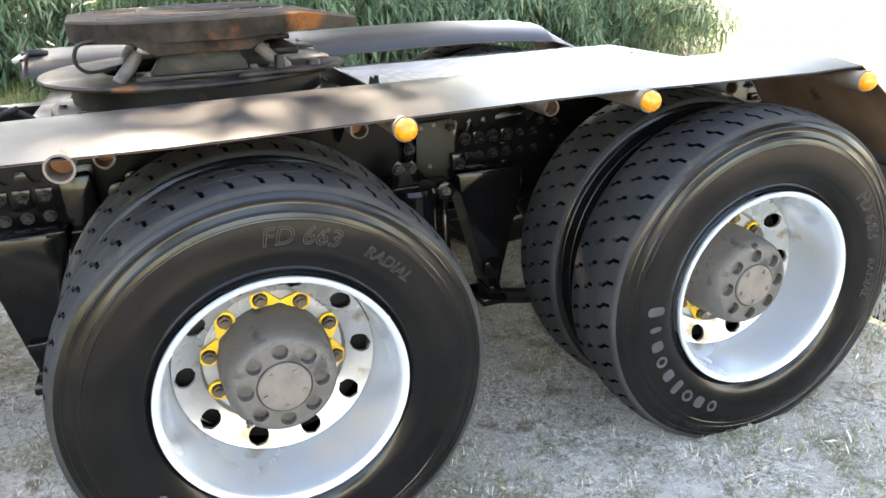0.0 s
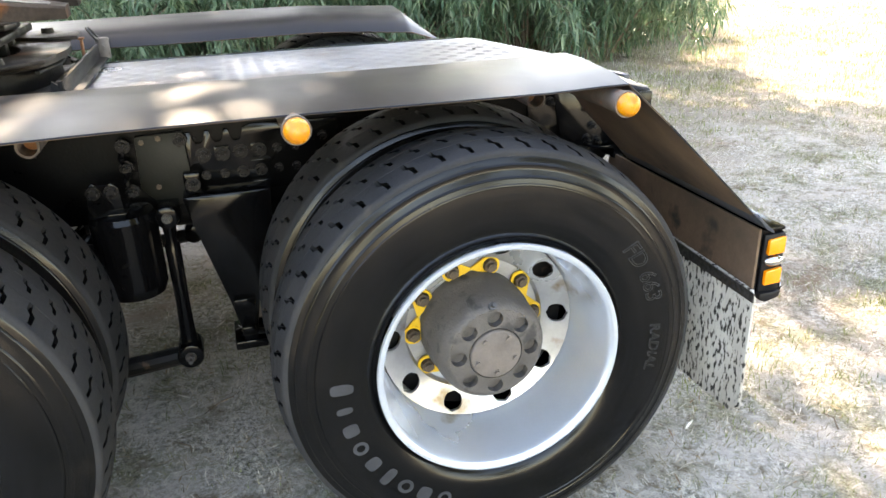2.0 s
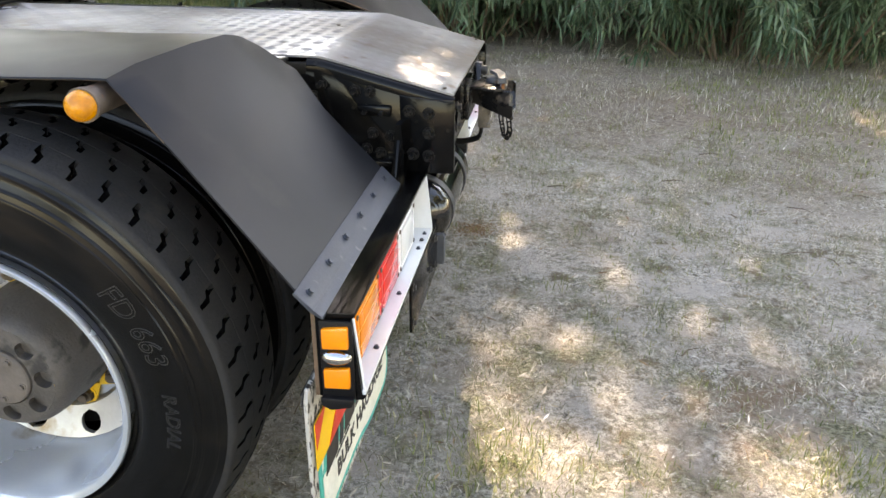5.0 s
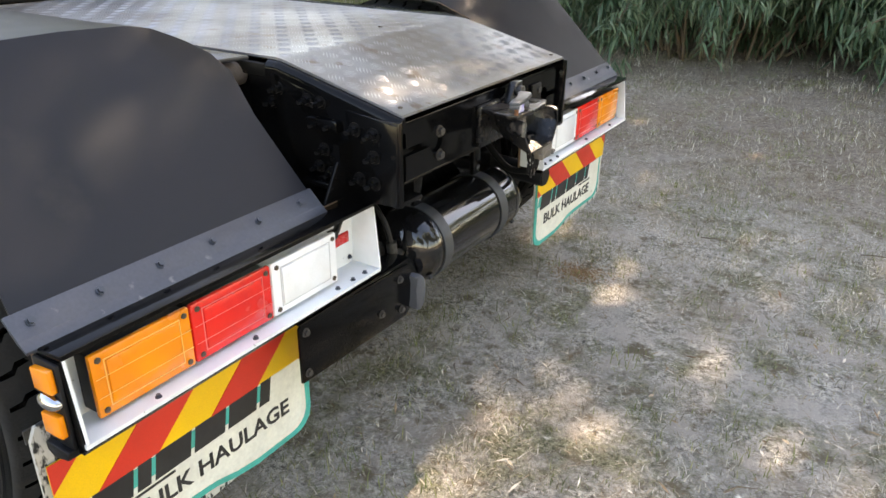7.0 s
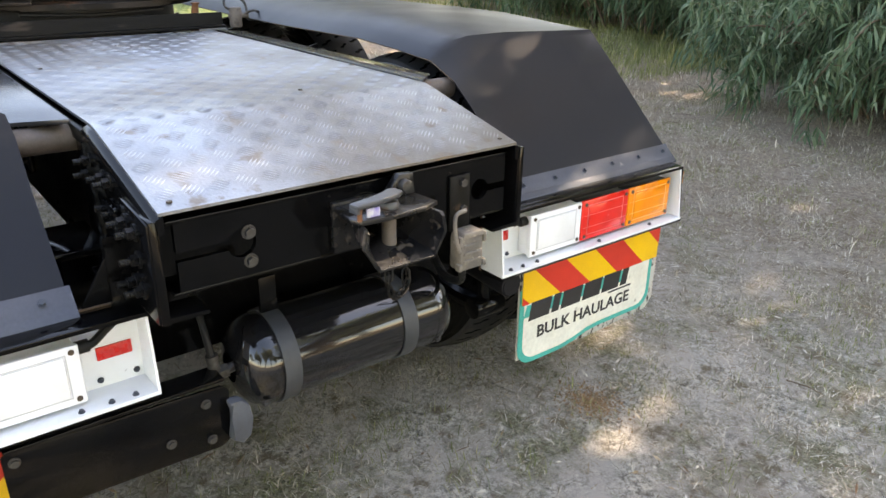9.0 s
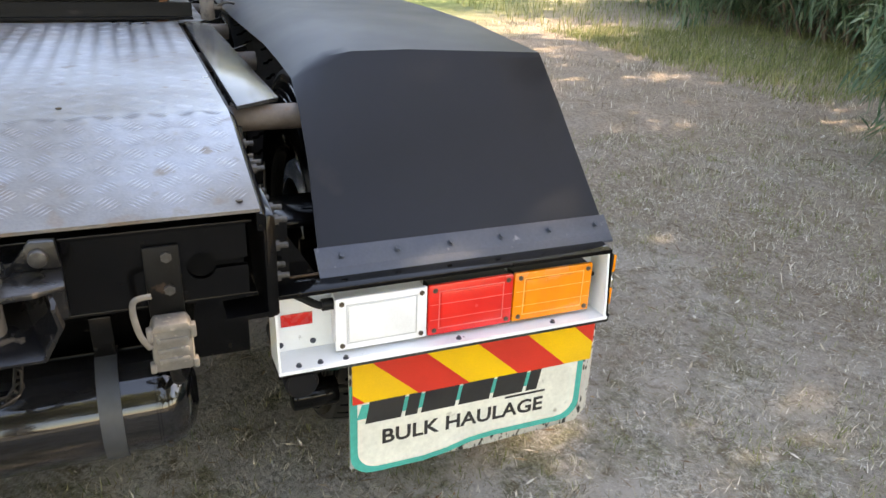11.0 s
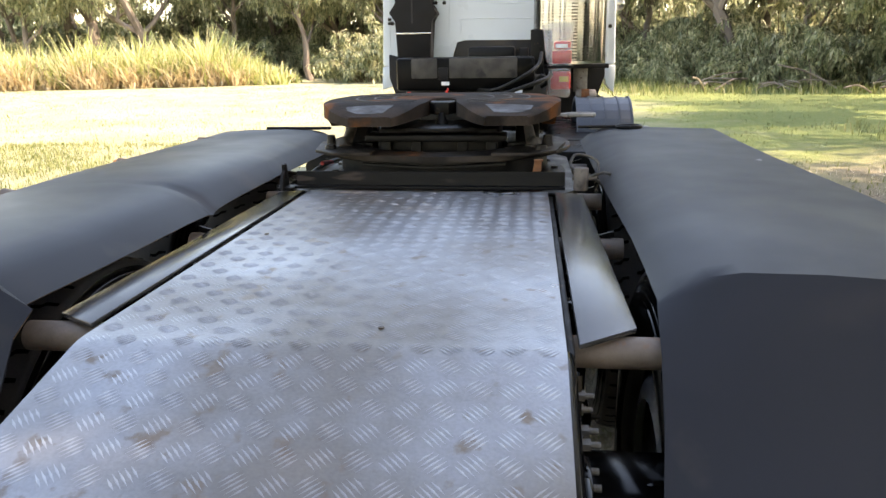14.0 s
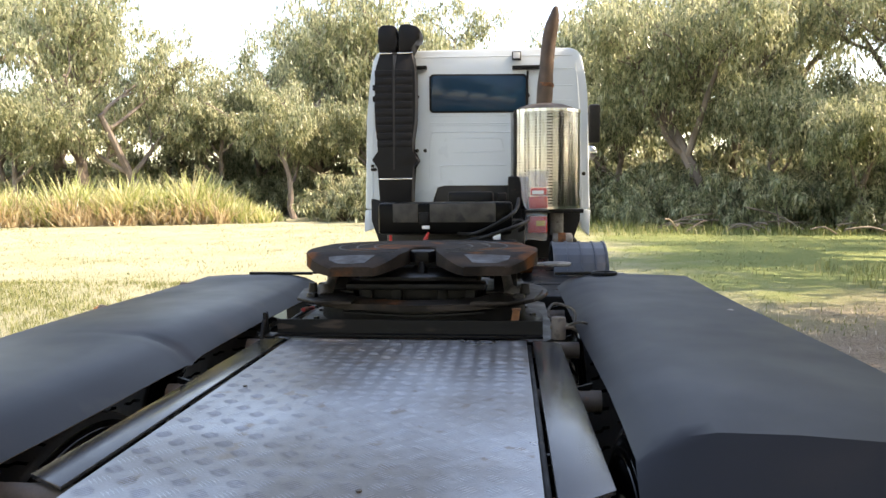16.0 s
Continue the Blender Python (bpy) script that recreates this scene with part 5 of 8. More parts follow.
def tail_side(s):
    """Side plate of the tail with its bolts and gusset."""
    bm = B()
    prism(bm, [(0.46, 1.020), (FOLD_X, 1.020), (END_X + 0.004, END_Z - 0.026), (END_X + 0.004, 0.738), (0.70, 0.735), (0.64, 0.66), (0.40, 0.66), (0.40, 1.0)], "y", s * 0.434, s * 0.446, 0.003)
    part("tail_side_plate", bm, M["black"], truck, "gloss black tail side plate with bolted edges")
    bm = B()
    lip = [(x, deck_z(x) - 0.006) for x in (0.46, FOLD_X - 0.006, FOLD_X + 0.006, 0.60, 0.70, 0.80, END_X + 0.004)]
    rows = []
    for x, z in lip:
        rows.append([bm.verts.new((x, s * (0.424 + 0.023 * math.sin(a)), z - 0.021 + 0.021 * math.cos(a))) for a in [radians(q) for q in (0, 18, 36, 54, 72, 90)]]
                    + [bm.verts.new((x, s * 0.4475, z - 0.034)), bm.verts.new((x, s * 0.424, z - 0.034))])
    for p, q in zip(rows, rows[1:]):
        for k in range(8):
            bm.faces.new((p[k], p[(k + 1) % 8], q[(k + 1) % 8], q[k]))
    bm.faces.new(rows[0])
    bm.faces.new(rows[-1][::-1])
    part("side_lip", bm, M["black"], truck, "rounded gloss black lip along the deck's edge")
    bm = B()
    prism(bm, [(0.715, 0.955), (END_X + 0.002, 0.94), (END_X + 0.002, 0.742), (0.722, 0.742)], "y", s * 0.447, s * 0.456, 0.003)
    part("tail_reinforcement", bm, M["black"], truck, "bolted black reinforcing plate")
    bm = B()
    prism(bm, [(0.712, 0.885), (0.728, 0.885), (0.735, 0.735), (0.70, 0.735)], "y", s * 0.45, s * 0.50)
    prism(bm, [(s * 0.455, 0.885), (s * 0.49, 0.86), (s * 0.555, 0.752), (s * 0.455, 0.752)], "x", 0.716, 0.724, 0.001)
    part("gusset", bm, M["black"], truck, "black angled gusset plate")
    for x, z in ((0.742, 0.913), (0.795, 0.908), (0.795, 0.855), (0.795, 0.791), (0.752, 0.795)):
        bolt(STUD if s > 0 else BSTUD, (x, s * 0.456, z), (0, s, 0), truck).scale = (0.95, 0.95, 0.9)
    for x, z in ((0.592, 0.960), (0.633, 0.959), (0.622, 0.908), (0.668, 0.908), (0.638, 0.845), (0.689, 0.839), (0.62, 0.80), (0.66, 0.79), (0.50, 0.975), (0.48, 0.94)):
        bolt(STUD if s > 0 else BSTUD, (x, s * 0.446, z), (0, s, 0), truck).scale = (0.9, 0.9, 0.85)
    bm = B()
    box(bm, 0.60, 0.692, min(s * 0.446, s * 0.464), max(s * 0.446, s * 0.464), 0.895, 0.925, 0.006)
    box(bm, 0.60, 0.70, min(s * 0.446, s * 0.50), max(s * 0.446, s * 0.50), 0.768, 0.782, 0.003)
    prism(bm, [(0.482, 1.01), (0.498, 1.01), (0.545, 0.78), (0.525, 0.78)], "y", s * 0.446, s * 0.456)
    part("clamp_block", bm, M["black"], truck, "small black clamp blocks and strap")
    # front shock absorber and hanging link
    bm = B()
    rod(bm, (0.44, s * 0.58, 0.80), (0.47, s * 0.60, 0.56), 0.055, 0.06, 22, 0.008)
    part("air_spring", bm, M["black"], truck, "black rubber air spring under the tail")
    part("spring_seat", box(B(), 0.37, 0.56, min(s * 0.45, s * 0.66), max(s * 0.45, s * 0.66), 0.79, 0.805, 0.004), M["black"], truck)
    bm = B()
    rod(bm, (0.60, s * 0.56, 0.70), (0.62, s * 0.56, 0.40), 0.020, seg=14)
    rod(bm, (0.62, s * 0.51, 0.385), (0.62, s * 0.62, 0.385), 0.034, seg=20, r=0.005)
    sweep(bm, smooth_line([(0.62, s * 0.57, 0.37), (0.45, s * 0.58, 0.36), (0.15, s * 0.56, 0.40)], 5), 0.03, 10)
    part("stabiliser_link", bm, M["black"], truck, "black stabiliser link with a bushed end")
    bolt(STUD, (0.62, s * 0.62, 0.385), (0, s, 0), truck)


for s in (-1, 1):
    tail_side(s)


# rear cross member: channel with key-shaped slots
def keyhole_member():
    bm = B()
    z0, z1 = 0.792, 0.928
    X0, X1 = 0.835, 0.848

    def holed(y0, y1, cy, cz, rh, slot_to):
        """One end of the member with a round hole that runs out in a slot."""
        sgn = 1 if slot_to > cy else -1
        n = 14
        arc = []
        for k in range(n + 1):
            a = 0.32 + (2 * math.pi - 0.64) * k / n
            arc.append((cy + sgn * rh * math.cos(a), cz + rh * math.sin(a)))
        h = rh * math.sin(0.32)
        inner = [(slot_to, cz + h)] + arc + [(slot_to, cz - h)]
        # upper and lower halves
        up = [(slot_to, z1)] + [(y1 if sgn < 0 else y0, z1)] + [(y1 if sgn < 0 else y0, cz)]
        half_n = len(inner) // 2
        top = inner[: half_n + 1]
        bot = inner[half_n:]
        prism(bm, top + [(y0 if sgn > 0 else y1, cz), (y0 if sgn > 0 else y1, z1), (slot_to, z1)], "x", X0, X1)
        prism(bm, bot + [(slot_to, z0), (y0 if sgn > 0 else y1, z0), (y0 if sgn > 0 else y1, cz)], "x", X0, X1)

    box(bm, X0, X1, -0.235, 0.285, z0, z1, 0)
    member = part("rear_cross_member", bm, M["black"], truck, "gloss black rear cross member with key-shaped slots")
    for args in ((-0.41, -0.235, -0.278, 0.862, 0.030, -0.405), (0.285, 0.41, 0.325, 0.856, 0.026, 0.405)):
        bm = B()
        holed(*args)
        part("slotted_end", bm, M["black"], member, "slotted end of the cross member")
    for za in (z1, z0 - 0.007):
        part("flange", box(B(), 0.76, X1, -0.418, 0.418, za, za + 0.007, 0.002), M["black"], member, "bent flange of the cross member")
    bm = B()
    box(bm, 0.60, 0.615, -0.425, 0.425, 0.53, 0.945, 0)
    part("inner_cross_plate", bm, M["black"], truck, "dark plate behind the cross member")
    # the rounded end frame
    for y in (-1, 1):
        bm = B()
        prism(bm, [(y * 0.452, 0.945), (y * 0.438, 0.945), (y * 0.438, 0.752), (y * 0.36, 0.752), (y * 0.36, 0.742), (y * 0.452, 0.742)], "x", 0.79, END_X + 0.006, 0.002)
        part("tail_end_frame", bm, M["black"], truck, "chipped black end frame of the tail")
    for p in ((0.848, -0.263, 0.882), (0.848, -0.263, 0.822), (0.852, 0.267, 0.886), (0.852, 0.267, 0.823)):
        bolt(BOLT, p, (1, 0, 0), truck, "bolt", "dull grey bolt head").scale = (0.82, 0.82, 0.9)


keyhole_member()


# -- tow coupling with its pin, handle and chain --
M["jaw"] = surf("chipped_gloss_black_casting", (0.006, 0.006, 0.0065), (0.013, 0.012, 0.012), (0.16, 0.40), scale=18, fine=160, bump=0.3, dist=0.0015, c3=(0.085, 0.068, 0.056), spots=0.06, spot_scale=30, spec=0.4)
M["grip"] = surf("dull_worn_grey_steel", (0.045, 0.048, 0.054), (0.075, 0.078, 0.084), (0.35, 0.55), metal=0.3, scale=20, fine=150, bump=0.2, c3=(0.06, 0.04, 0.03), spots=0.0, spot_scale=30)


def tow_coupling():
    Y = 0.045
    bm = B()
    box(bm, 0.848, 0.862, Y - 0.10, Y + 0.105, 0.80, 0.925, 0.004)
    # faceted funnel mouth, open to the rear: flat sides and floor flare towards the lip
    rows = []
    for x, wt, zt, ws, zs, wf, zf in ((0.866, 0.060, 0.907, 0.056, 0.872, 0.040, 0.850), (0.930, 0.088, 0.907, 0.088, 0.866, 0.060, 0.826), (0.988, 0.104, 0.904, 0.112, 0.862, 0.078, 0.806), (0.998, 0.102, 0.897, 0.109, 0.858, 0.076, 0.800)):
        half_row = [(wt, zt), (ws, zs), (wf, zf)]
        rows.append([(x, Y - w, z) for w, z in half_row] + [(x, Y + w, z) for w, z in reversed(half_row)])
    grid = [[bm.verts.new(p) for p in r] for r in rows]
    sheet = []
    for a, b in zip(grid, grid[1:]):
        for k in range(len(a) - 1):
            sheet.append(bm.faces.new((a[k], a[k + 1], b[k + 1], b[k])))
    bmesh.ops.recalc_face_normals(bm, faces=sheet)
    bmesh.ops.solidify(bm, geom=sheet, thickness=0.007)
    cup = part("tow_coupling", bm, M["jaw"], truck, "worn black tow coupling with a funnel-shaped open mouth")
    bm = B()
    prism(bm, [(0.862, Y - 0.10), (0.945, Y - 0.112), (0.972, Y - 0.098), (0.976, Y - 0.03), (0.972, Y + 0.07), (0.955, Y + 0.118), (0.862, Y + 0.107)], "z", 0.906, 0.917, 0.003)
    part("upper_jaw", bm, M["jaw"], cup, "chipped black upper jaw plate")
    bm = B()
    rod(bm, (0.930, Y, 0.826), (0.930, Y, 0.935), 0.0165, seg=20)
    part("tow_pin", bm, M["hubcap"], cup, "worn brown steel tow pin")
    bm = B()
    rod(bm, (0.930, Y - 0.003, 0.917), (0.930, Y - 0.003, 0.936), 0.027, 0.023, 20, 0.004)
    part("pin_collar", bm, M["grip"], cup, "worn collar round the pin")
    bm = B()
    prism(bm, [(0.918, Y + 0.024), (0.945, Y + 0.028), (0.958, Y + 0.010), (0.968, Y - 0.04), (0.978, Y - 0.112), (0.952, Y - 0.118), (0.942, Y - 0.05), (0.934, Y - 0.015), (0.916, Y + 0.004)], "z", 0.946, 0.957, 0.0035)
    prism(bm, [(0.952, Y - 0.1175), (0.977, Y - 0.1125), (0.977, Y - 0.105), (0.952, Y - 0.110)], "z", 0.936, 0.948, 0.002)
    part("pin_handle", bm, M["grip"], cup, "flat dark grey lifting handle of the pin")
    bm = B()
    rod(bm, (0.966, Y - 0.100, 0.917), (0.966, Y - 0.100, 0.948), 0.0055, seg=10)
    part("handle_stop", bm, M["rust"], cup, "thin rusty stop pin below the handle")
    bm = B()
    rod(bm, (0.884, Y + 0.076, 0.943), (0.902, Y + 0.076, 0.943), 0.0165, 0.0155, 18, 0.003)
    part("latch_bolt", bm, M["bolt"], cup, "dull brown round bolt head on the latch web")
    bm = B()
    prism(bm, [(Y + 0.022, 0.917), (Y + 0.108, 0.917), (Y + 0.104, 0.968), (Y + 0.064, 0.970)], "x", 0.865, 0.885, 0.002)
    part("latch_web", bm, M["jaw"], cup, "black web beside the latch")
    bm = B()
    box(bm, 0.957, 0.962, Y - 0.078, Y - 0.045, 0.9175, 0.938, 0.001)
    part("sticker", bm, M["blueband"], cup, "violet and white sticker")
    bm = B()
    lathe(bm, [(0.001, 0.0), (0.018, 0.001), (0.0175, 0.002), (0.001, 0.0025)], 16, m=Matrix.Translation((0.950, Y + 0.035, 0.8215)) @ Matrix.Rotation(radians(19), 4, "Y") @ Matrix.Rotation(radians(-90), 4, "X"))
    part("rust_spot", bm, M["hubcap"], cup, "rusty wear spot on the lower jaw")
    bm = word("R", 0.026, 0.002)
    for v in bm.verts:
        v.co = Vector((0.992 - v.co.y * 0.7, Y + v.co.x, 0.8065 + v.co.z + 0.35 * v.co.y * 0.7))
    part("cast_letter", bm, M["worn"], cup, "cast letter on the lower jaw")
    # chain of oval links hanging below
    pts = smooth_line([(0.985, Y - 0.045, 0.790), (0.99, Y - 0.050, 0.755), (0.985, Y - 0.035, 0.728), (0.975, Y - 0.01, 0.722), (0.965, Y + 0.01, 0.735), (0.955, Y + 0.018, 0.785)], 2)
    link = B()
    ring = [Vector((0.012 * math.cos(a) + (0.007 if math.cos(a) > 0 else -0.007), 0.008 * math.sin(a), 0)) for a in [2 * math.pi * k / 12 for k in range(12)]]
    sweep(link, ring + [ring[0]], 0.0024, 6)
    first = part("chain_link", link, M["worn"], cup, "rusty oval chain link")
    for k in range(len(pts) - 1):
        d = (pts[k + 1] - pts[k]).normalized()
        m = Matrix.Translation((pts[k] + pts[k + 1]) / 2) @ d.to_track_quat("X", "Z").to_matrix().to_4x4() @ Matrix.Rotation(math.pi / 2 * (k % 2), 4, "X")
        if k == 0:
            first.matrix_basis = m
        else:
            again("chain_link", first.data, cup, m, "rusty oval chain link")

    # the whole coupling sits a little low and off the middle
    for ob in [cup] + list(cup.children):
        if ob.name.startswith("chain_link"):
            ob.location.y -= 0.030
            continue
        for v in ob.data.vertices:
            v.co.y = 0.008 + (v.co.y - Y) * 0.92
            v.co.z = 0.794 + (v.co.z - 0.80) * 0.90


tow_coupling()


# -- trailer plug socket on its bracket --
def plug_socket():
    bm = B()
    box(bm, 0.849, 0.857, 0.238, 0.298, 0.78, 0.915, 0.003)
    br = part("socket_bracket", bm, M["worn"], truck, "pitted black bracket plate with two bolts")
    body = part("socket_body", box(B(), 0.862, 0.925, 0.252, 0.322, 0.695, 0.782, 0.008), M["socket"], br, "tan-grey trailer plug socket with ribbed cover")
    for z in (0.712, 0.732, 0.752):
        part("socket_rib", box(B(), 0.922, 0.930, 0.260, 0.314, z, z + 0.012, 0.004), M["socket"], br)
    for y in (0.246, 0.318):
        for z0, z1 in ((0.698, 0.716), (0.760, 0.785)):
            part("socket_ear", box(B(), 0.905, 0.931, y, y + 0.010, z0, z1, 0.003), M["socket"], br)
    part("socket_hood", prism(B(), [(0.252, 0.778), (0.322, 0.778), (0.314, 0.792), (0.260, 0.792)], "x", 0.866, 0.932, 0.003), M["socket"], br, "hinged hood of the socket")
    bm = B()
    sweep(bm, smooth_line([(0.922, 0.250, 0.748), (0.930, 0.236, 0.78), (0.930, 0.230, 0.825), (0.930, 0.236, 0.846), (0.930, 0.262, 0.850)], 5), 0.0055, 10)
    part("socket_lever", bm, M["socket"], br, "bent locking lever of the socket")
    bm = B()
    sweep(bm, smooth_line([(0.88, 0.285, 0.70), (0.86, 0.29, 0.65), (0.76, 0.31, 0.63), (0.66, 0.33, 0.70)], 5), 0.011, 10)
    part("socket_cable", bm, M["hose"], br, "black cable from the socket")
    for ob in br.children:
        for v in ob.data.vertices:
            if v.co.x > 0.858:
                v.co.x = 0.858 + (v.co.x - 0.858) * 0.68
            v.co.y -= 0.026
            v.co.z -= 0.012
    for v in br.data.vertices:
        v.co.y -= 0.009
        v.co.z -= 0.010


plug_socket()


# -- air tank slung under the tail --
def air_tank():
    c = Matrix.Translation((0.722, 0.008, 0.525))
    R, L = 0.107, 0.262
    bm = B()
    prof = [(0.0, -L - 0.032), (0.035, -L - 0.029), (0.070, -L - 0.017), (0.095, -L + 0.002), (R, -L + 0.03), (R, -L + 0.045), (R - 0.0015, -L + 0.046), (R - 0.0015, -L + 0.05), (R, -L + 0.051)]
    full = prof + [(r, -w) for r, w in reversed(prof)]
    lathe(bm, full[1:-1], 48, m=c)
    tank = part("air_tank", bm, M["tank"], truck, "gloss black air tank with domed ends")
    for y in (-0.180, 0.138):
        bm = B()
        lathe(bm, [(R + 0.001, -0.02), (R + 0.004, -0.02), (R + 0.004, 0.02), (R + 0.001, 0.02)], 48, True, Matrix.Translation((0.722, y, 0.525)))
        part("tank_strap", bm, M["strap"], tank, "dull grey steel tank strap")
        part("strap_hanger", box(B(), 0.716, 0.728, y - 0.02, y + 0.02, 0.634, 0.72, 0.002), M["black"], tank)
    bm = B()
    sweep(bm, [(0.735, -0.262, 0.535), (0.745, -0.305, 0.535)], 0.011, 8)
    rod(bm, (0.745, -0.297, 0.535), (0.745, -0.330, 0.535), 0.017, seg=6)
    rod(bm, (0.745, -0.322, 0.525), (0.742, -0.327, 0.580), 0.014, seg=12)
    part("tank_fitting", bm, M["bolt"], tank, "grey brass elbow fitting")
    bm = B()
    sweep(bm, smooth_line([(0.742, -0.327, 0.575), (0.72, -0.33, 0.64), (0.64, -0.32, 0.72), (0.58, -0.30, 0.78)], 5), 0.008, 8)
    part("air_hose", bm, M["hose"], tank, "black air hose")
    for y in (-0.24, 0.235):
        bolt(BOLT, (0.806, y, 0.462), (1, 0, -0.6), tank, "drain_plug").scale = (0.6, 0.6, 0.6)


M["tank"] = surf("gloss_black_tank_paint", (0.006, 0.006, 0.007), (0.009, 0.009, 0.009), (0.05, 0.12), scale=3, fine=40, bump=0.02, coat=0.3)
M["strap"] = surf("dull_grey_strap", (0.028, 0.031, 0.035), (0.040, 0.043, 0.047), (0.45, 0.6), scale=12)
air_tank()


# -- fenders --
M["oldpipe"] = surf("rusty_brown_pipe", (0.125, 0.098, 0.082), (0.075, 0.058, 0.048), (0.5, 0.75), scale=14, fine=150, bump=0.25, c3=(0.16, 0.07, 0.03), spots=0.05, spot_scale=30)


def fender(s):
    """One long top sheet, rolled down at its inner edge and folded down behind the wheel."""
    def top_z(x):
        return 1.147 - (0.02 * max(0.0, min(1.0, (x + 0.1) / 0.44)) if s > 0 else 0.0)

    def outer(x):
        if s > 0:
            return 1.255
        return 1.190 + 0.040 * max(0.0, min(1.0, (-0.3 - x) / 1.3))

    def fold(x, y):
        """The fold runs a little askew across the sheet."""
        off = (-0.085 * (1.26 - y) / 0.65) if s > 0 else (0.055 * (1.2 - y) / 0.62)
        w = max(0.0, (x + 0.5) / 0.843) if x <= 0.343 else max(0.0, 1 - (x - 0.343) / 0.2)
        return off * w

    def dent(x, y):
        """A crease knocked into the inner edge of the far sheet."""
        if s > 0 or y > 0.78:
            return 0.0
        deep = min(1.0, (0.80 - y) / 0.12)
        return -deep * (0.005 * math.exp(-((x + 0.47) / 0.10) ** 2) + 0.010 * math.exp(-((x + 0.505) / 0.022) ** 2))

    FRONT = -2.16
    droop = -0.012 if s < 0 else -0.006
    across = [(1.250, droop), (1.248, droop + 0.003), (1.10, 0.001), (0.90, 0.006), (0.76, 0.002), (0.70, -0.010), (0.650, -0.032), (0.612 if s > 0 else 0.602, -0.062 if s > 0 else -0.078)]
    xs = [FRONT, FRONT + 0.02, -2.0, -1.6, -1.2, -0.8, -0.70, -0.62, -0.56, -0.53, -0.51, -0.49, -0.47, -0.44, -0.35, -0.1, 0.15, 0.28, 0.343, 0.36, 0.45, 0.54, 0.62, 0.703]
    rows = []
    for x in xs:
        row = []
        for i, (y, dz) in enumerate(across):
            if y > 1.2:
                y = outer(x) - (0.002 if i else 0.0)
            wob = 0.004 * math.sin(3.1 * x + 2.0 * y * s) * (1 if x < 0.2 else 0) + dent(x, y)
            if x < FRONT:
                t = (FRONT - x) / 0.37
                z = top_z(x) + dz * (1 - t) - 0.345 * t
                yy = y
            elif x <= 0.343:
                z = top_z(x) + dz + wob
                yy = y
            else:
                t = max((x - 0.343) / (0.703 - 0.343), 0.0)
                z = top_z(0.33) + (0.772 - top_z(0.33)) * t + dz * max(0.0, 1 - t * 5)
                yy = y if y > 0.7 else 0.7 + (y - 0.7) * (1 + 0.12 * t)
                if i < 2:
                    yy = y + (1.268 - y) * t
                if i >= 5:
                    yy = {5: 0.70, 6: 0.652 - 0.020 * t, 7: 0.610 - 0.042 * t}[i] if s > 0 else {5: 0.70, 6: 0.632, 7: 0.570}[i]
            row.append((x + fold(x, yy), s * yy, z))
        rows.append(row)
    bm = B()
    grid = [[bm.verts.new(p) for p in row] for row in rows]
    for a, b in zip(grid, grid[1:]):
        for k in range(len(a) - 1):
            bm.faces.new((a[k], a[k + 1], b[k + 1], b[k]))
    bmesh.ops.recalc_face_normals(bm, faces=bm.faces)
    up = sum(f.normal.z for f in bm.faces)
    if up < 0:
        bmesh.ops.reverse_faces(bm, faces=bm.faces)
    bmesh.ops.solidify(bm, geom=bm.faces[:], thickness=0.004)
    me = bpy.data.meshes.new("fender")
    bm.to_mesh(me)
    bm.free()
    me.materials.append(M["fender"])
    me.materials.append(M["under"])
    for p in me.polygons:
        if p.normal.z < -0.2:
            p.material_index = 1
    shade(me, 30)
    fen = new("fender", me)
    fen.parent = truck
    tagged(fen, "satin black sheet-metal fender over both drive wheels" + (", dented along its inner edge" if s < 0 else ""))
    # riveted strip at the foot of the slope
    bm = B()
    prism(bm, [(0.688, 0.792), (0.721, 0.757), (0.738, 0.745), (0.738, 0.739), (0.716, 0.752), (0.684, 0.786)], "y", s * 0.562, s * 1.278, 0.001)
    part("rivet_strip", bm, M["strip"], fen, "grey-blue riveted fender strip")
    for k in range(6):
        bolt(RIVET, (0.7045, s * (0.616 + 0.1255 * k), 0.7755), (0.72, 0, 0.69), fen, "rivet").scale = (1.3, 1.3, 1.3)
    # supporting pipes, with marker lamps in their outer ends
    for k, x in enumerate((-1.845, -1.105, -0.432, 0.318)):
        bm = B()
        zc = (1.133, 1.133, 1.133, 1.118 if s < 0 else 1.078)[k]
        prof = [(0.005, 0.80), (0.0265, 0.80), (0.0265, 1.200), (0.031, 1.225), (0.031, 1.231), (0.026, 1.231), (0.024, 1.175), (0.024, 1.075)]
        m = Matrix.Translation((x, -0.05 if s > 0 else 0.0, zc - 0.018)) @ (Matrix.Rotation(math.pi, 4, "Z") if s > 0 else Matrix.Identity(4))
        lathe(bm, prof, 28, m=m)
        sup = part("fender_support", bm, M["oldpipe"] if s < 0 else M["pipe"], fen, "worn grey support pipe under the fender")
        if not (s < 0 and k == 0):
            bm = B()
            lathe(bm, [(0.0275, 1.218), (0.0275, 1.232), (0.0255, 1.246), (0.016, 1.257), (0.003, 1.2605), (0.0001, 1.2606)], 24, m=m)
            part("marker_lamp", bm, M["marker"], fen, "round amber side marker lamp")
        bm = B()
        m2 = Matrix.Translation((x + 0.036, 0, 0.994)) @ (Matrix.Rotation(math.pi, 4, "Z") if s > 0 else Matrix.Identity(4))
        lathe(bm, [(0.030, 0.43), (0.030, 0.625), (0.024, 0.625), (0.023, 0.55)], 24, m=m2)
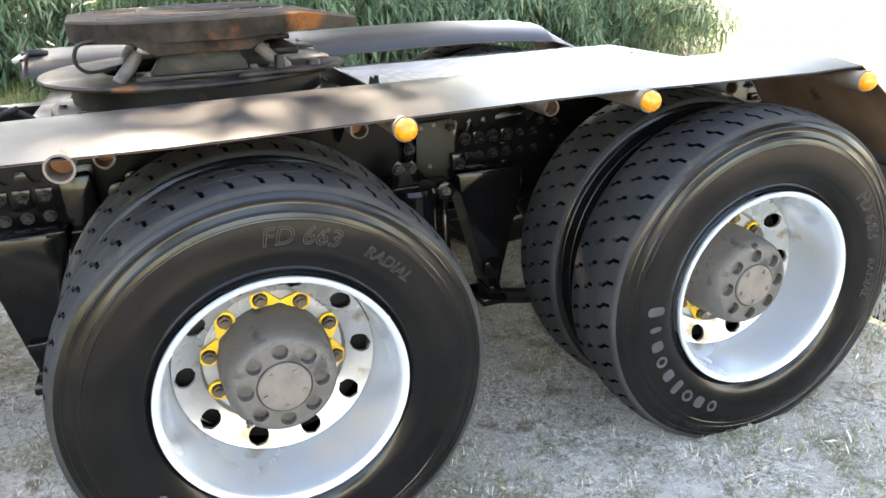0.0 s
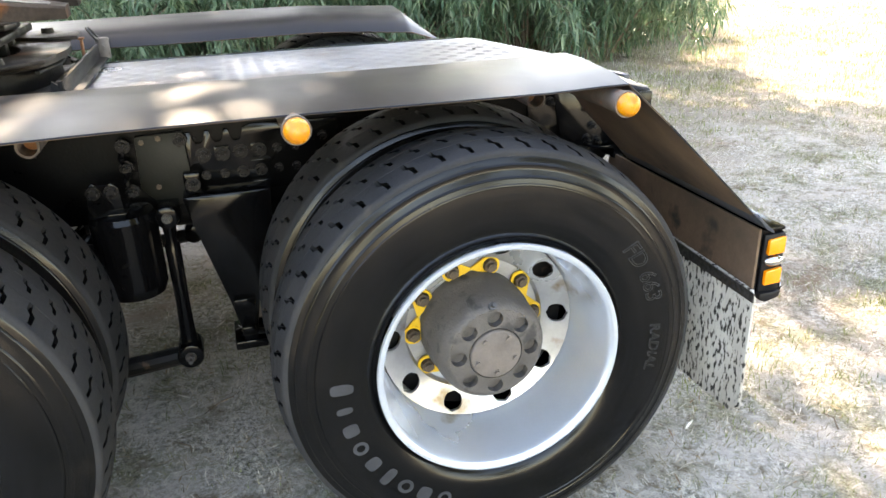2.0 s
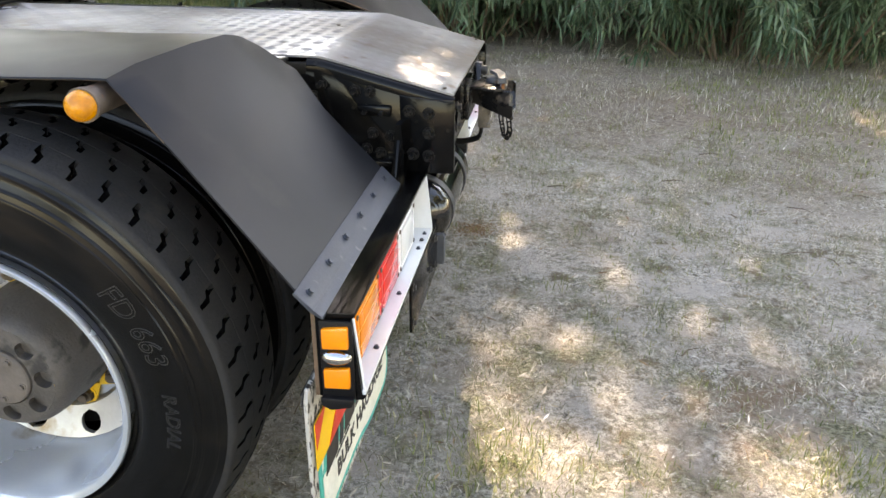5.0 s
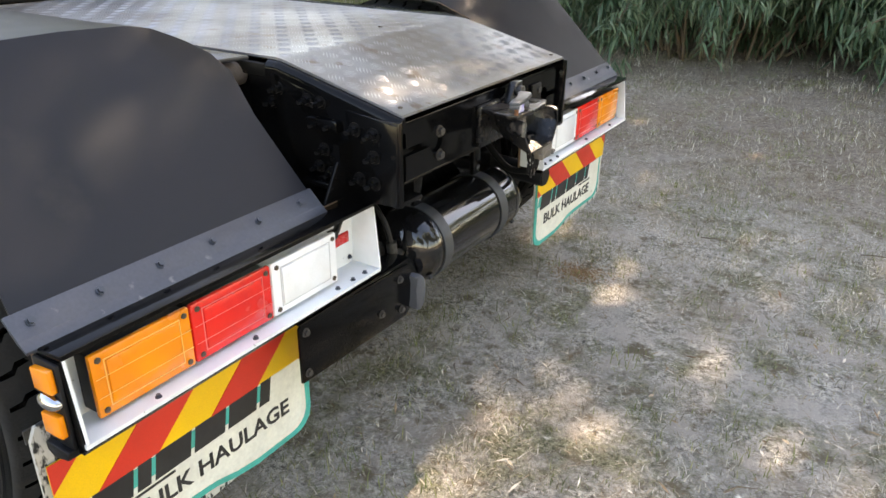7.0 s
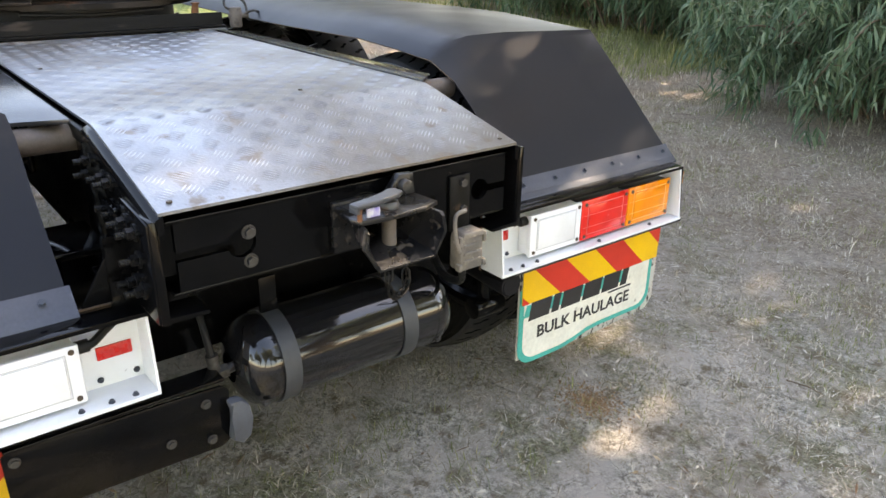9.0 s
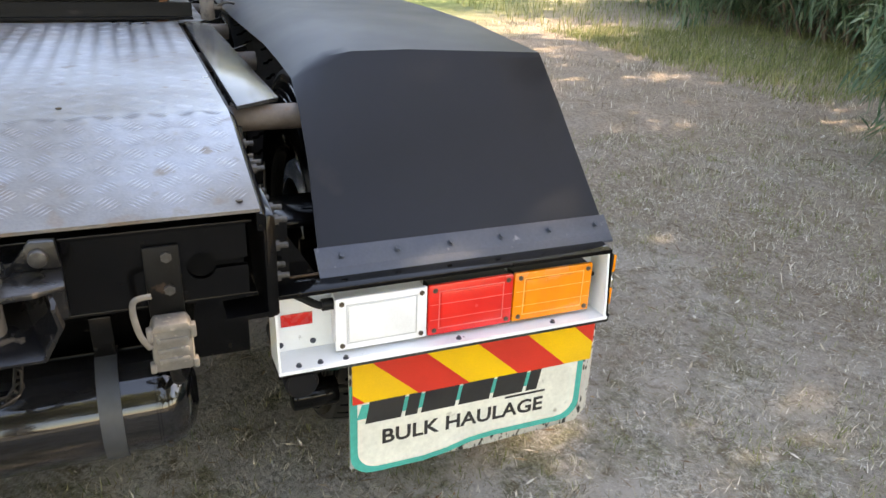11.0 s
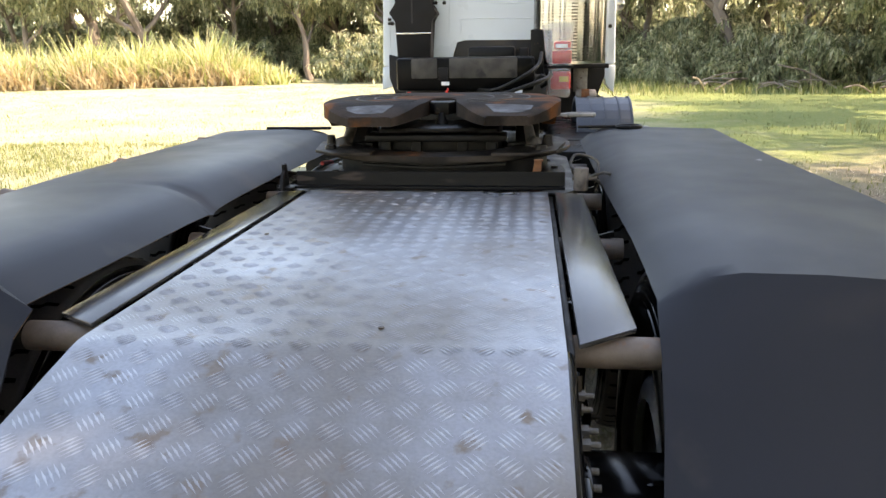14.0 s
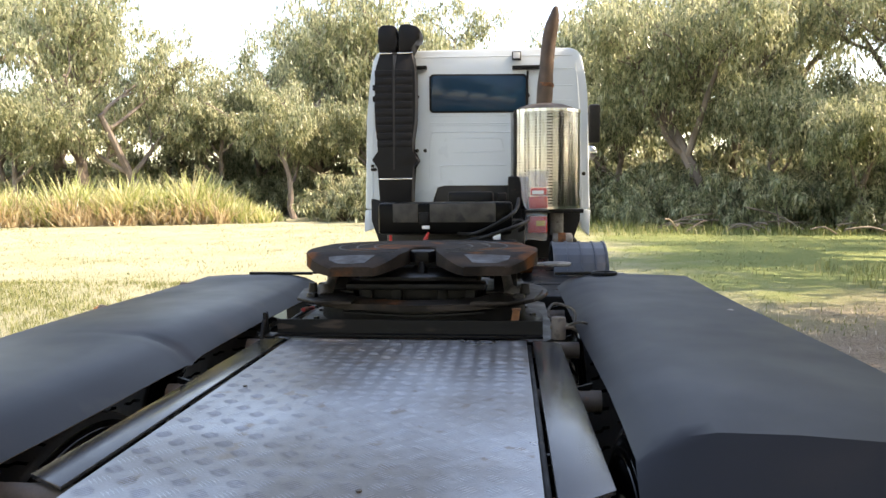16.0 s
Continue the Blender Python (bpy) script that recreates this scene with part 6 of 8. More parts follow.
        part("stub_pipe", bm, M["oldpipe"], fen, "open-ended rusty pipe stub")
        bm = B()
        rod(bm, (x + 0.036, s * 0.55, 0.994), (x + 0.036, s * 0.56, 0.994), 0.023, seg=20)
        part("rust_plug", bm, M["rust"], fen, "rusty inside of the pipe stub")
        if s < 0 and k == 0:
            bm = B()
            rod(bm, (x, -1.155, zc - 0.018), (x, -1.165, zc - 0.018), 0.024, seg=20)
            part("rust_plug", bm, M["rust"], fen, "rusty inside of the open pipe")
    # upright plates under the sheet
    for x in (-1.82, -1.10, -0.40):
        bm = prism(B(), [(s * 0.446, 1.00), (s * 0.60, 1.045), (s * 0.60, 1.03), (s * 0.446, 0.92)], "x", x - 0.005, x + 0.005)
        part("support_gusset", bm, M["dust"], fen, "dusty black gusset under the fender")


M["strip"] = surf("grey_blue_worn_strip", (0.042, 0.049, 0.064), (0.060, 0.066, 0.080), (0.35, 0.55), metal=0.3, scale=9, fine=150, c3=(0.16, 0.16, 0.165), spots=-0.2, spot_scale=24)
for s in (-1, 1):
    fender(s)


# -- tail lamp boxes --
def lamp_box(s):
    def yy(a, b):
        return (min(s * a, s * b), max(s * a, s * b))
    end = 1.258 if s < 0 else 1.246
    bm = B()
    prism(bm, [(x, s * y) for x, y in ((0.716, 0.455), (0.790, 0.457), (0.790, end - 0.002), (0.716, end + 0.004))], "z", 0.7345, 0.7445, 0.0015)
    part("lamp_box_top", bm, M["black"], truck, "chipped black top plate of the lamp box")
    bm = B()
    box(bm, 0.716, 0.722, *yy(0.456, end - 0.012), 0.570, 0.734, 0)
    prism(bm, [(0.722, 0.576), (0.805, 0.576), (0.805, 0.568), (0.716, 0.568)], "y", s * 0.456, s * (end - 0.004))
    prism(bm, [(0.722, 0.577), (0.806, 0.577), (0.790, 0.733), (0.722, 0.733)], "y", s * 0.456, s * 0.461)
    if s > 0:
        prism(bm, [(0.722, 0.577), (0.804, 0.577), (0.787, 0.733), (0.722, 0.733)], "y", s * (end - 0.013), s * (end - 0.007))
    else:
        prism(bm, [(0.801, 0.577), (0.804, 0.577), (0.7875, 0.733), (0.7845, 0.733)], "y", s * (end - 0.011), s * (end - 0.006))
    bx = part("lamp_box", bm, M["white"], truck, "white-painted open lamp box with chipped edges")
    bm = B()
    if s > 0:
        prism(bm, [(0.716, 0.560), (0.803, 0.560), (0.786, 0.733), (0.716, 0.733)], "y", s * (end - 0.0065), s * end)
    else:
        prism(bm, [(0.716, 0.560), (0.800, 0.560), (0.784, 0.733), (0.716, 0.733)], "y", s * (end - 0.012), s * end)
    prism(bm, [(0.713, 0.5675), (0.807, 0.5675), (0.80, 0.558), (0.73, 0.552)], "y", s * 0.456, s * (end - 0.0005))
    part("lamp_box_shell", bm, M["black"], bx, "black outer shell of the lamp box")
    part("lamp_box_back", box(B(), 0.708, 0.7155, *yy(0.456, end), 0.560, 0.746, 0), M["under"], bx, "mud-splashed back of the lamp box")
    # three lamps: clear inside, red, amber outside
    for k, (ln, fr, what) in enumerate((("lens_w", "frame_w", "white reversing lamp"), ("lens_r", "lens_r", "red stop lamp"), ("lens_a", "lens_a", "amber indicator lamp"))):
        a, b = 0.582 + 0.2085 * k, 0.582 + 0.2085 * (k + 1) - 0.003
        lamp = part("tail_lamp", box(B(), 0.724, 0.768, *yy(a + 0.004, b - 0.004), 0.590, 0.706, 0.003), M["plastic"] if k else M["frame_w"], truck, what + " in a rectangular housing")
        part("lamp_rim", box(B(), 0.764, 0.776, *yy(a, b), 0.586, 0.710, 0.004), M[fr], lamp, what.split()[0] + " lamp frame")
        part("lens", box(B(), 0.773, 0.7795, *yy(a + 0.028, b - 0.028), 0.605, 0.692, 0.0025), M[ln], lamp, what.split()[0] + " ribbed lens")
        lm = M["lens_line_w"] if k == 0 else M["lens_line_" + ("r" if k == 1 else "a")]
        for z0, z1, y0, y1 in ((0.602, 0.604, a + 0.024, b - 0.024), (0.693, 0.695, a + 0.024, b - 0.024), (0.6041, 0.6929, a + 0.024, a + 0.026), (0.6041, 0.6929, b - 0.026, b - 0.024)):
            part("lens_line", box(B(), 0.7762, 0.7772, *yy(y0, y1), z0, z1, 0), lm, lamp)
        if k:
            for z in (0.627, 0.664):
                part("lens_line", box(B(), 0.7796, 0.7802, *yy(a + 0.003, b - 0.003), z, z + 0.0012, 0), lm, lamp)
        for y in (a + 0.014, b - 0.014):
            for z in (0.599, 0.698):
                bolt(SCREW, (0.776, s * y, z), (1, 0, 0), lamp, "lamp_screw")
    bm = B()
    box(bm, 0.7225, 0.7265, *yy(0.478, 0.545), 0.636, 0.664, 0.001)
    part("reflector", bm, M["reflect_r"], bx, "small red rectangular reflector")
    bm = B()
    sweep(bm, smooth_line([(0.726, s * 0.49, 0.722), (0.738, s * 0.525, 0.704), (0.750, s * 0.555, 0.690), (0.752, s * 0.585, 0.690)], 5), 0.0085, 10)
    rod(bm, (0.751, s * 0.560, 0.690), (0.751, s * 0.584, 0.690), 0.013, seg=12)
    part("lamp_cable", bm, M["hose"], bx, "black corrugated lamp cable")
    if s > 0:
        bm = B()
        sweep(bm, smooth_line([(0.748, 1.200, 0.668), (0.752, 1.216, 0.670), (0.744, 1.226, 0.664), (0.728, 1.232, 0.660)], 5), 0.006, 8)
        part("lamp_cable", bm, M["hose"], bx, "short black cable behind the amber lamp")
    for y, z in ((0.475, 0.592), (0.545, 0.592)):
        bolt(RIVET, (0.7225, s * y, z), (1, 0, 0), bx, "rivet")
    for y in (0.50, 0.545, 0.60, 0.86, 1.1):
        bolt(RIVET, (0.790, s * y, 0.576), (0, 0, 1), bx, "rivet")
    # amber lamps on the outer end
    bm = B()
    box(bm, 0.724, 0.787, *yy(end, end + 0.007), 0.566, 0.730, 0.002)
    side = part("side_lamp", bm, M["plastic"], truck, "black side lamp with two amber lenses and a chrome middle")
    for z0, z1 in ((0.676, 0.724), (0.590, 0.637)):
        bm = B()
        prism(bm, [(0.731, z0), (0.781, z0 + 0.003), (0.781, z1), (0.731, z1 - 0.006)], "y", s * (end + 0.007), s * (end + 0.019), 0.003)
        part("side_lens", bm, M["lens_a"], side, "amber side lens")
    bm = B()
    bmesh.ops.create_uvsphere(bm, u_segments=20, v_segments=12, radius=1.0, matrix=Matrix.Translation((0.756, s * (end + 0.010), 0.657)) @ Matrix.Diagonal((0.030, 0.016, 0.0155, 1)))
    part("lamp_bridge", bm, M["chrome"], side, "rounded chrome lamp holder")
    bm = B()
    prism(bm, [(0.722, 0.568), (0.788, 0.568), (0.783, 0.550), (0.742, 0.540), (0.722, 0.550)], "y", s * (end - 0.008), s * (end + 0.019), 0.004)
    part("side_lamp_foot", bm, M["plastic"], side)


M["lens_line_w"] = surf("grey_lens_edge", (0.52, 0.53, 0.54), (0.44, 0.45, 0.46), (0.3, 0.4))
M["lens_line_r"] = surf("pale_red_line", (0.86, 0.18, 0.15), (0.80, 0.14, 0.12), (0.3, 0.4))
M["lens_line_a"] = surf("pale_amber_line", (0.92, 0.50, 0.12), (0.88, 0.45, 0.10), (0.3, 0.4))
for s in (-1, 1):
    lamp_box(s)


# -- mud flaps with hazard boards --
def flap_outline(inset):
    """Outline in (across, z) of the printed flap; across grows away from the inner edge."""
    w, top, low = 0.605, 0.44, 0.180
    pts = [(0 + inset, top), (0 + inset, low + 0.07)]
    r = 0.055 - inset * 0.3
    for k in range(6):
        a = math.pi + k * math.pi / 10
        pts.append((inset + r + r * math.cos(a), low + inset + r + r * math.sin(a)))
    for k in range(1, 8):
        t = k / 8
        pts.append((0.06 + (w - 0.13) * t, low + inset + 0.030 * (0.5 - 0.5 * math.cos(math.pi * min(1, max(0, (t - 0.25) / 0.35))))))
    for k in range(6):
        a = 1.5 * math.pi + k * math.pi / 10
        pts.append((w - inset - r + r * math.cos(a), low + 0.030 + inset + r + r * math.sin(a)))
    return pts + [(w - inset, top)]


def mud_flap(s):
    X = 0.704
    y_of = lambda u: s * (0.630 + 1.045 * u)
    bm = B()
    prism(bm, [(y_of(u), z) for u, z in flap_outline(0.0)], "x", X - 0.003, X)
    flap = part("mud_flap", bm, M["teal"], truck, "cream mud flap with teal border and printed lettering")
    bm = B()
    prism(bm, [(y_of(u), z) for u, z in flap_outline(0.017)], "x", X - 0.002, X + 0.0012)
    part("flap_face", bm, M["flap"], flap, "grubby cream flap face")
    bm = B()
    back = [(0.0, 0.60), (0.0, 0.20), (0.30, 0.182), (0.60, 0.195), (0.632, 0.23), (0.632, 0.56), (0.62, 0.585)]
    prism(bm, [(y_of(u), z) for u, z in back], "x", X - 0.012, X - 0.0035, 0.001)
    part("flap_backing", bm, M["flapback"], flap, "mud-splashed white back of the flap")
    bm = B()
    prism(bm, [(y_of(0.0), 0.60), (y_of(0.635), 0.582), (y_of(0.635), 0.555), (y_of(0.0), 0.565)], "x", X - 0.016, X - 0.0125)
    part("flap_clamp", bm, M["bolt"], flap, "grey clamp strip along the flap's top")
    # hazard board: slanting stripes cut to the board
    y0, y1, z0, z1 = 0.005, 0.622, 0.392, 0.505
    slope, pitch = 1.05, 0.1285
    board = part("hazard_board", box(B(), X + 0.0015, X + 0.004, min(y_of(y0), y_of(y1)), max(y_of(y0), y_of(y1)), z0, z1, 0), M["haz_y"], truck, "yellow and red striped hazard board above the flap")
    k = -2
    while k < 8:
        a = y0 - 0.1 + k * pitch
        if k % 2 == 0:
            poly = [(a, z0), (a + pitch, z0), (a + pitch - slope * (z1 - z0), z1), (a - slope * (z1 - z0), z1)]
            poly = clip_poly(clip_poly(poly, y0, False), y1, True)
            if len(poly) > 2:
                bm = B()
                prism(bm, [(y_of(u), z) for u, z in poly], "x", X + 0.0042, X + 0.0056)
                part("red_stripe", bm, M["haz_r"], board, "slanting red stripe")
        k += 1
    # writing: the maker's name as plain slanted bars, the trade in letters
    bt = B()
    widths = (0.085, 0.030, 0.085, 0.080, 0.080, 0.030)
    u = 0.035 if s > 0 else 0.53 + 0.04
    step = 1 if s > 0 else -1
    for w in widths:
        sl = 0.012 * step
        bm = B()
        for dst, dx, h0, h1, d in ((bm, 0.0, 0.330, 0.398, 0.0026), (bt, -0.02 * step, 0.345, 0.385, 0.0018)):
            a, b = u + dx, u + dx + step * w
            prism(dst, [(y_of(a), h0), (y_of(b), h0), (y_of(b + sl), h1), (y_of(a + sl), h1)], "x", X + 0.0005, X + d)
        part("name_bar", bm, M["ink"], flap, "slanted black bar in place of a name's letter")
        u += step * (w + 0.010)
    part("name_shadow", bt, M["teal"], flap, "teal shadow bars behind the name")
    part("small_print", box(B(), X + 0.001, X + 0.0024, min(y_of(0.39), y_of(0.50)), max(y_of(0.39), y_of(0.50)), 0.318, 0.324, 0), M["ink"], flap)
    bm = word("BULK HAULAGE", 0.060, 0.0016, 0.0, 0.0012)
    ext = max(v.co.x for v in bm.verts) - min(v.co.x for v in bm.verts)
    for v in bm.verts:
        v.co = Vector((X + 0.0018 + v.co.z, y_of(0.285) + v.co.x * 0.44 / ext, 0.280 + v.co.y * 0.95))
    part("trade_lettering", bm, M["ink"], flap, "black printed lettering")


def clip_poly(poly, lim, below):
    out = []
    for (ua, za), (ub, zb) in zip(poly, poly[1:] + poly[:1]):
        ia, ib = (ua <= lim, ub <= lim) if below else (ua >= lim, ub >= lim)
        if ia:
            out.append((ua, za))
        if ia != ib:
            t = (lim - ua) / (ub - ua)
            out.append((lim, za + t * (zb - za)))
    return out


for s in (-1, 1):
    mud_flap(s)

# -- plate bracket and round stop under the tail --
bm = B()
prism(bm, [(-0.745, 0.400), (-0.345, 0.388), (-0.325, 0.40), (-0.318, 0.52), (-0.335, 0.535), (-0.735, 0.548), (-0.745, 0.54)], "x", 0.792, 0.799, 0.001)
box(bm, 0.735, 0.80, -0.74, -0.325, 0.545, 0.552, 0.002)
plate = part("plate_bracket", bm, M["black"], truck, "bare black plate bracket below the lamp box")
for y, z in ((-0.725, 0.525), (-0.725, 0.42), (-0.37, 0.505), (-0.365, 0.415), (-0.45, 0.44)):
    bolt(BOLT, (0.799, y, z), (1, 0, 0), plate, "bolt").scale = (0.6, 0.6, 0.6)
bm = B()
prism(bm, [(-0.330, 0.405), (-0.305, 0.388), (-0.284, 0.402), (-0.276, 0.44), (-0.281, 0.478), (-0.300, 0.497), (-0.328, 0.500), (-0.318, 0.46)], "x", 0.788, 0.820, 0.007)
part("rubber_stop", bm, M["rubberflap"], plate, "grey rubber stop block")
bm = B()
rod(bm, (0.56, 0.505, 0.545), (0.79, 0.505, 0.530), 0.036, seg=24, r=0.004)
rod(bm, (0.788, 0.505, 0.530), (0.793, 0.505, 0.530), 0.030, seg=24)
part("round_buffer", bm, M["plastic"], truck, "black round buffer under the lamp box")

# -- chassis gear ahead of the drive wheels --
for s in (-1, 1):
    def yy(a, b):
        return sorted((s * a, s * b))
    bm = B()
    x, top = -2.75, [(-2.75, 0.945)]
    while x < -1.98:
        top += [(x, 0.945), (x + 0.010, 0.915), (x + 0.022, 0.906), (x + 0.036, 0.906), (x + 0.048, 0.915), (x + 0.058, 0.945)]
        x += 0.078
    prism(bm, top + [(-1.86, 0.945), (-1.86, 0.80), (-1.93, 0.76), (-2.75, 0.755)], "y", s * 0.434, s * 0.446, 0.0015)
    gear = part("doubling_plate", bm, M["black"], truck, "black side plate with a hooked upper edge")
    for k in range(5):
        x = -2.19 + 0.062 * k
        if k in (1, 2, 3):
            part("square_washer", box(B(), x - 0.025, x + 0.025, *yy(0.446, 0.452), 0.842, 0.890, 0.006), M["black"], gear)
        bolt(BSTUD, (x, s * 0.452, 0.866), (0, s, 0), gear).scale = (0.95, 0.95, 0.7)
        bolt(BBOLT, (x, s * 0.446, 0.800), (0, s, 0), gear)
    bm = B()
    prism(bm, [(-2.215, 0.775), (-1.955, 0.775), (-1.965, 0.700), (-2.050, 0.437), (-2.066, 0.330), (-2.122, 0.330), (-2.138, 0.425), (-2.195, 0.700)], "y", s * 0.42, s * 0.545, 0.012)
    hanger = part("spring_hanger", bm, M["black"], truck, "gloss black tapered suspension hanger")
    for x0, x1, ya, yb, z0, z1, r in ((-2.132, -2.066, 0.546, 0.562, 0.405, 0.440, 0.004), (-2.118, -2.076, 0.546, 0.570, 0.318, 0.345, 0.004), (-2.145, -2.045, 0.40, 0.56, 0.262, 0.292, 0.006), (-2.01, -1.958, 0.546, 0.566, 0.765, 0.782, 0.003)):
        part("hanger_clamp", box(B(), x0, x1, *yy(ya, yb), z0, z1, r), M["black"], hanger, "shiny black clamp plate on the hanger")
    part("hanger_foot", prism(B(), [(-2.122, 0.330), (-2.066, 0.330), (-2.072, 0.285), (-2.114, 0.285)], "y", s * 0.44, s * 0.54, 0.004), M["black"], hanger)
    # cranked strap and valve under the support pipe
    bm = B()
    prism(bm, [(-1.955, 0.925), (-1.865, 0.930), (-1.855, 0.775), (-1.885, 0.758), (-1.935, 0.762), (-1.948, 0.80)], "y", s * 0.480, s * 0.515, 0.006)
    box(bm, -1.94, -1.87, *yy(0.446, 0.48), 0.87, 0.92, 0.004)
    strap = part("valve_bracket", bm, M["black"], truck, "gloss black cranked bracket under the support pipe")
    part("bracket_lip", box(B(), -1.945, -1.862, *yy(0.515, 0.532), 0.757, 0.766, 0.003), M["black"], strap, "shiny folded lip of the bracket")
    bm = B()
    rod(bm, (-1.79, s * 0.446, 0.86), (-1.79, s * 0.52, 0.86), 0.038, seg=20, r=0.005)
    rod(bm, (-1.75, s * 0.446, 0.90), (-1.75, s * 0.51, 0.90), 0.024, seg=16, r=0.004)
    box(bm, -1.845, -1.77, *yy(0.446, 0.50), 0.795, 0.83, 0.006)
    valve = part("air_valve", bm, M["black"], truck, "cluster of small black air valves on the rail")
    bolt(STUD, (-1.79, s * 0.52, 0.86), (0, s, 0), valve)
    bm = B()
    sweep(bm, smooth_line([(-1.75, s * 0.50, 0.90), (-1.70, s * 0.52, 0.84), (-1.74, s * 0.51, 0.76), (-1.80, s * 0.50, 0.70)], 5), 0.008, 8)
    part("air_line", bm, M["hose"], valve, "black air line below the valves")

# -- fifth wheel on its turntable --
def interp(table, x):
    for (xa, ya), (xb, yb) in zip(table, table[1:]):
        if x <= xb + 1e-6:
            return ya + (yb - ya) * (x - xa) / (xb - xa)
    return table[-1][1]


def fifth_wheel():
    cx, cy = -1.46, 0.007
    RING = 1.162                      # top of the turntable's rim
    bm = B()
    prism(bm, [(-2.05, -0.46), (-1.95, -0.52), (-1.08, -0.52), (-1.0, -0.47), (-1.0, 0.49), (-1.08, 0.54), (-1.95, 0.54), (-2.05, 0.48)], "z", 1.022, 1.038, 0.002)
    base = part("turntable_base", bm, M["fifth"], truck, "rusty greasy base plate across the chassis")
    # lower flange, recessed wall and wide rim, the rim cut straight across at the rear
    m = Matrix.Translation((cx - 0.03, cy, 1.038)) @ Matrix.Rotation(radians(-90), 4, "X")
    bm = B()
    lathe(bm, [(0.40, 0.0), (0.505, 0.0), (0.505, 0.012), (0.498, 0.018), (0.445, 0.022), (0.43, 0.03), (0.43, 0.104), (0.40, 0.104)], 72, True, m)
    part("turntable_wall", bm, M["fifth"], base, "black greasy turntable drum")
    bm = B()
    lathe(bm, [(0.315, 0.104), (0.505, 0.104), (0.522, 0.108), (0.526, 0.115), (0.522, 0.122), (0.500, 0.125), (0.33, 0.125), (0.318, 0.121)], 72, True, m)
    for v in bm.verts:
        lim = cx + 0.415 + 0.02 * math.cos((v.co.y - cy) * 9)
        v.co.x = min(v.co.x, lim)
    ring = part("turntable_ring", bm, M["coupling"], truck, "dusty brown turntable rim with rusty patches")
    for k in range(14):
        a = 2 * math.pi * (k + 0.3) / 14
        if math.cos(a) < 0.75:
            bolt(BOLT, (cx - 0.03 + 0.462 * math.cos(a), cy + 0.462 * math.sin(a), 1.056), (0, 0, 1), ring)
    # flat wings on the rim either side of the rear gap
    for sg in (-1, 1):
        bm = B()
        prism(bm, [(cx + 0.10, cy + sg * 0.35), (cx + 0.33, cy + sg * 0.22), (cx + 0.435, cy + sg * 0.22), (cx + 0.425, cy + sg * 0.36), (cx + 0.33, cy + sg * 0.455), (cx + 0.06, cy + sg * 0.50)], "z", RING + 0.002, RING + 0.014, 0.003)
        wing = part("tilt_plate", bm, M["coupling"], ring, "rusty flat wing plate on the turntable rim")
        bm = B()
        rod(bm, (cx + 0.20, cy + sg * 0.425, RING + 0.012), (cx + 0.20, cy + sg * 0.425, RING + 0.055), 0.020, 0.016, 12)
        part("wing_stud", bm, M["fifth"], wing, "greasy upright stud")
        bm = B()
        rod(bm, (cx + 0.31, cy + sg * 0.40, RING + 0.012), (cx + 0.31, cy + sg * 0.40, RING + 0.030), 0.024, 0.020, 14)
        part("wing_stud", bm, M["fifth"], wing, "greasy round stud")
        # pedestal with slanting struts either side
        bm = B()
        prism(bm, [(cx - 0.205, RING), (cx + 0.12, RING), (cx + 0.075, RING + 0.085), (cx - 0.145, RING + 0.085)], "y", cy + sg * 0.30, cy + sg * 0.395, 0.006)
        box(bm, cx - 0.235, cx + 0.15, *sorted((cy + sg * 0.27, cy + sg * 0.425)), RING, RING + 0.018, 0.004)
        rod(bm, (cx - 0.035, cy + sg * 0.28, RING + 0.085), (cx - 0.035, cy + sg * 0.41, RING + 0.085), 0.040, seg=20)
        ped = part("pedestal", bm, M["fifth"], truck, "greasy cast pedestal of the coupling")
        bm = B()
        rod(bm, (cx - 0.285, cy + sg * 0.37, RING), (cx - 0.215, cy + sg * 0.35, RING + 0.085), 0.023, 0.019, 12)
        part("slanting_strut", bm, M["hub"], ped, "dusty brown cast strut")
        bm = B()
        rod(bm, (cx + 0.225, cy + sg * 0.37, RING), (cx + 0.145, cy + sg * 0.35, RING + 0.080), 0.023, 0.019, 12)
        rod(bm, (cx + 0.215, cy + sg * 0.37, RING + 0.004), (cx + 0.195, cy + sg * 0.38, RING + 0.035), 0.034, 0.028, 12)
        part("slanting_strut", bm, M["hub"], ped, "dusty brown cast strut")
        bolt(BOLT, (cx - 0.20, cy + sg * 0.40, RING + 0.018), (0, 0, 1), ped)
        bolt(BOLT, (cx + 0.12, cy + sg * 0.40, RING + 0.018), (0, 0, 1), ped)
    bm = B()
    box(bm, cx - 0.16, cx + 0.20, cy - 0.24, cy + 0.24, 1.07, 1.245, 0.02)
    box(bm, cx + 0.16, cx + 0.29, cy - 0.27, cy + 0.27, 1.20, 1.225, 0.006)
    for y in (-0.20, -0.08, 0.10, 0.21):
        box(bm, cx + 0.19, cx + 0.235, cy + y - 0.02, cy + y + 0.02, 1.09, 1.20, 0.006)
    part("lock_housing", bm, M["worn"], truck, "black greasy lock housing under the plate")
    bm = B()
    sweep(bm, smooth_line([(cx + 0.38, cy - 0.26, 1.128), (cx + 0.405, cy, 1.120), (cx + 0.38, cy + 0.27, 1.130)], 6), 0.007, 8)
    rod(bm, (cx + 0.405, cy - 0.15, 1.075), (cx + 0.405, cy + 0.22, 1.078), 0.006, seg=8)
    part("grease_line", bm, M["hose"], base, "thin black grease line across the turntable's open rear")
    # top plate: strips from throat to rim, the rear wings sloping down to a thin lip
    T = 1.340
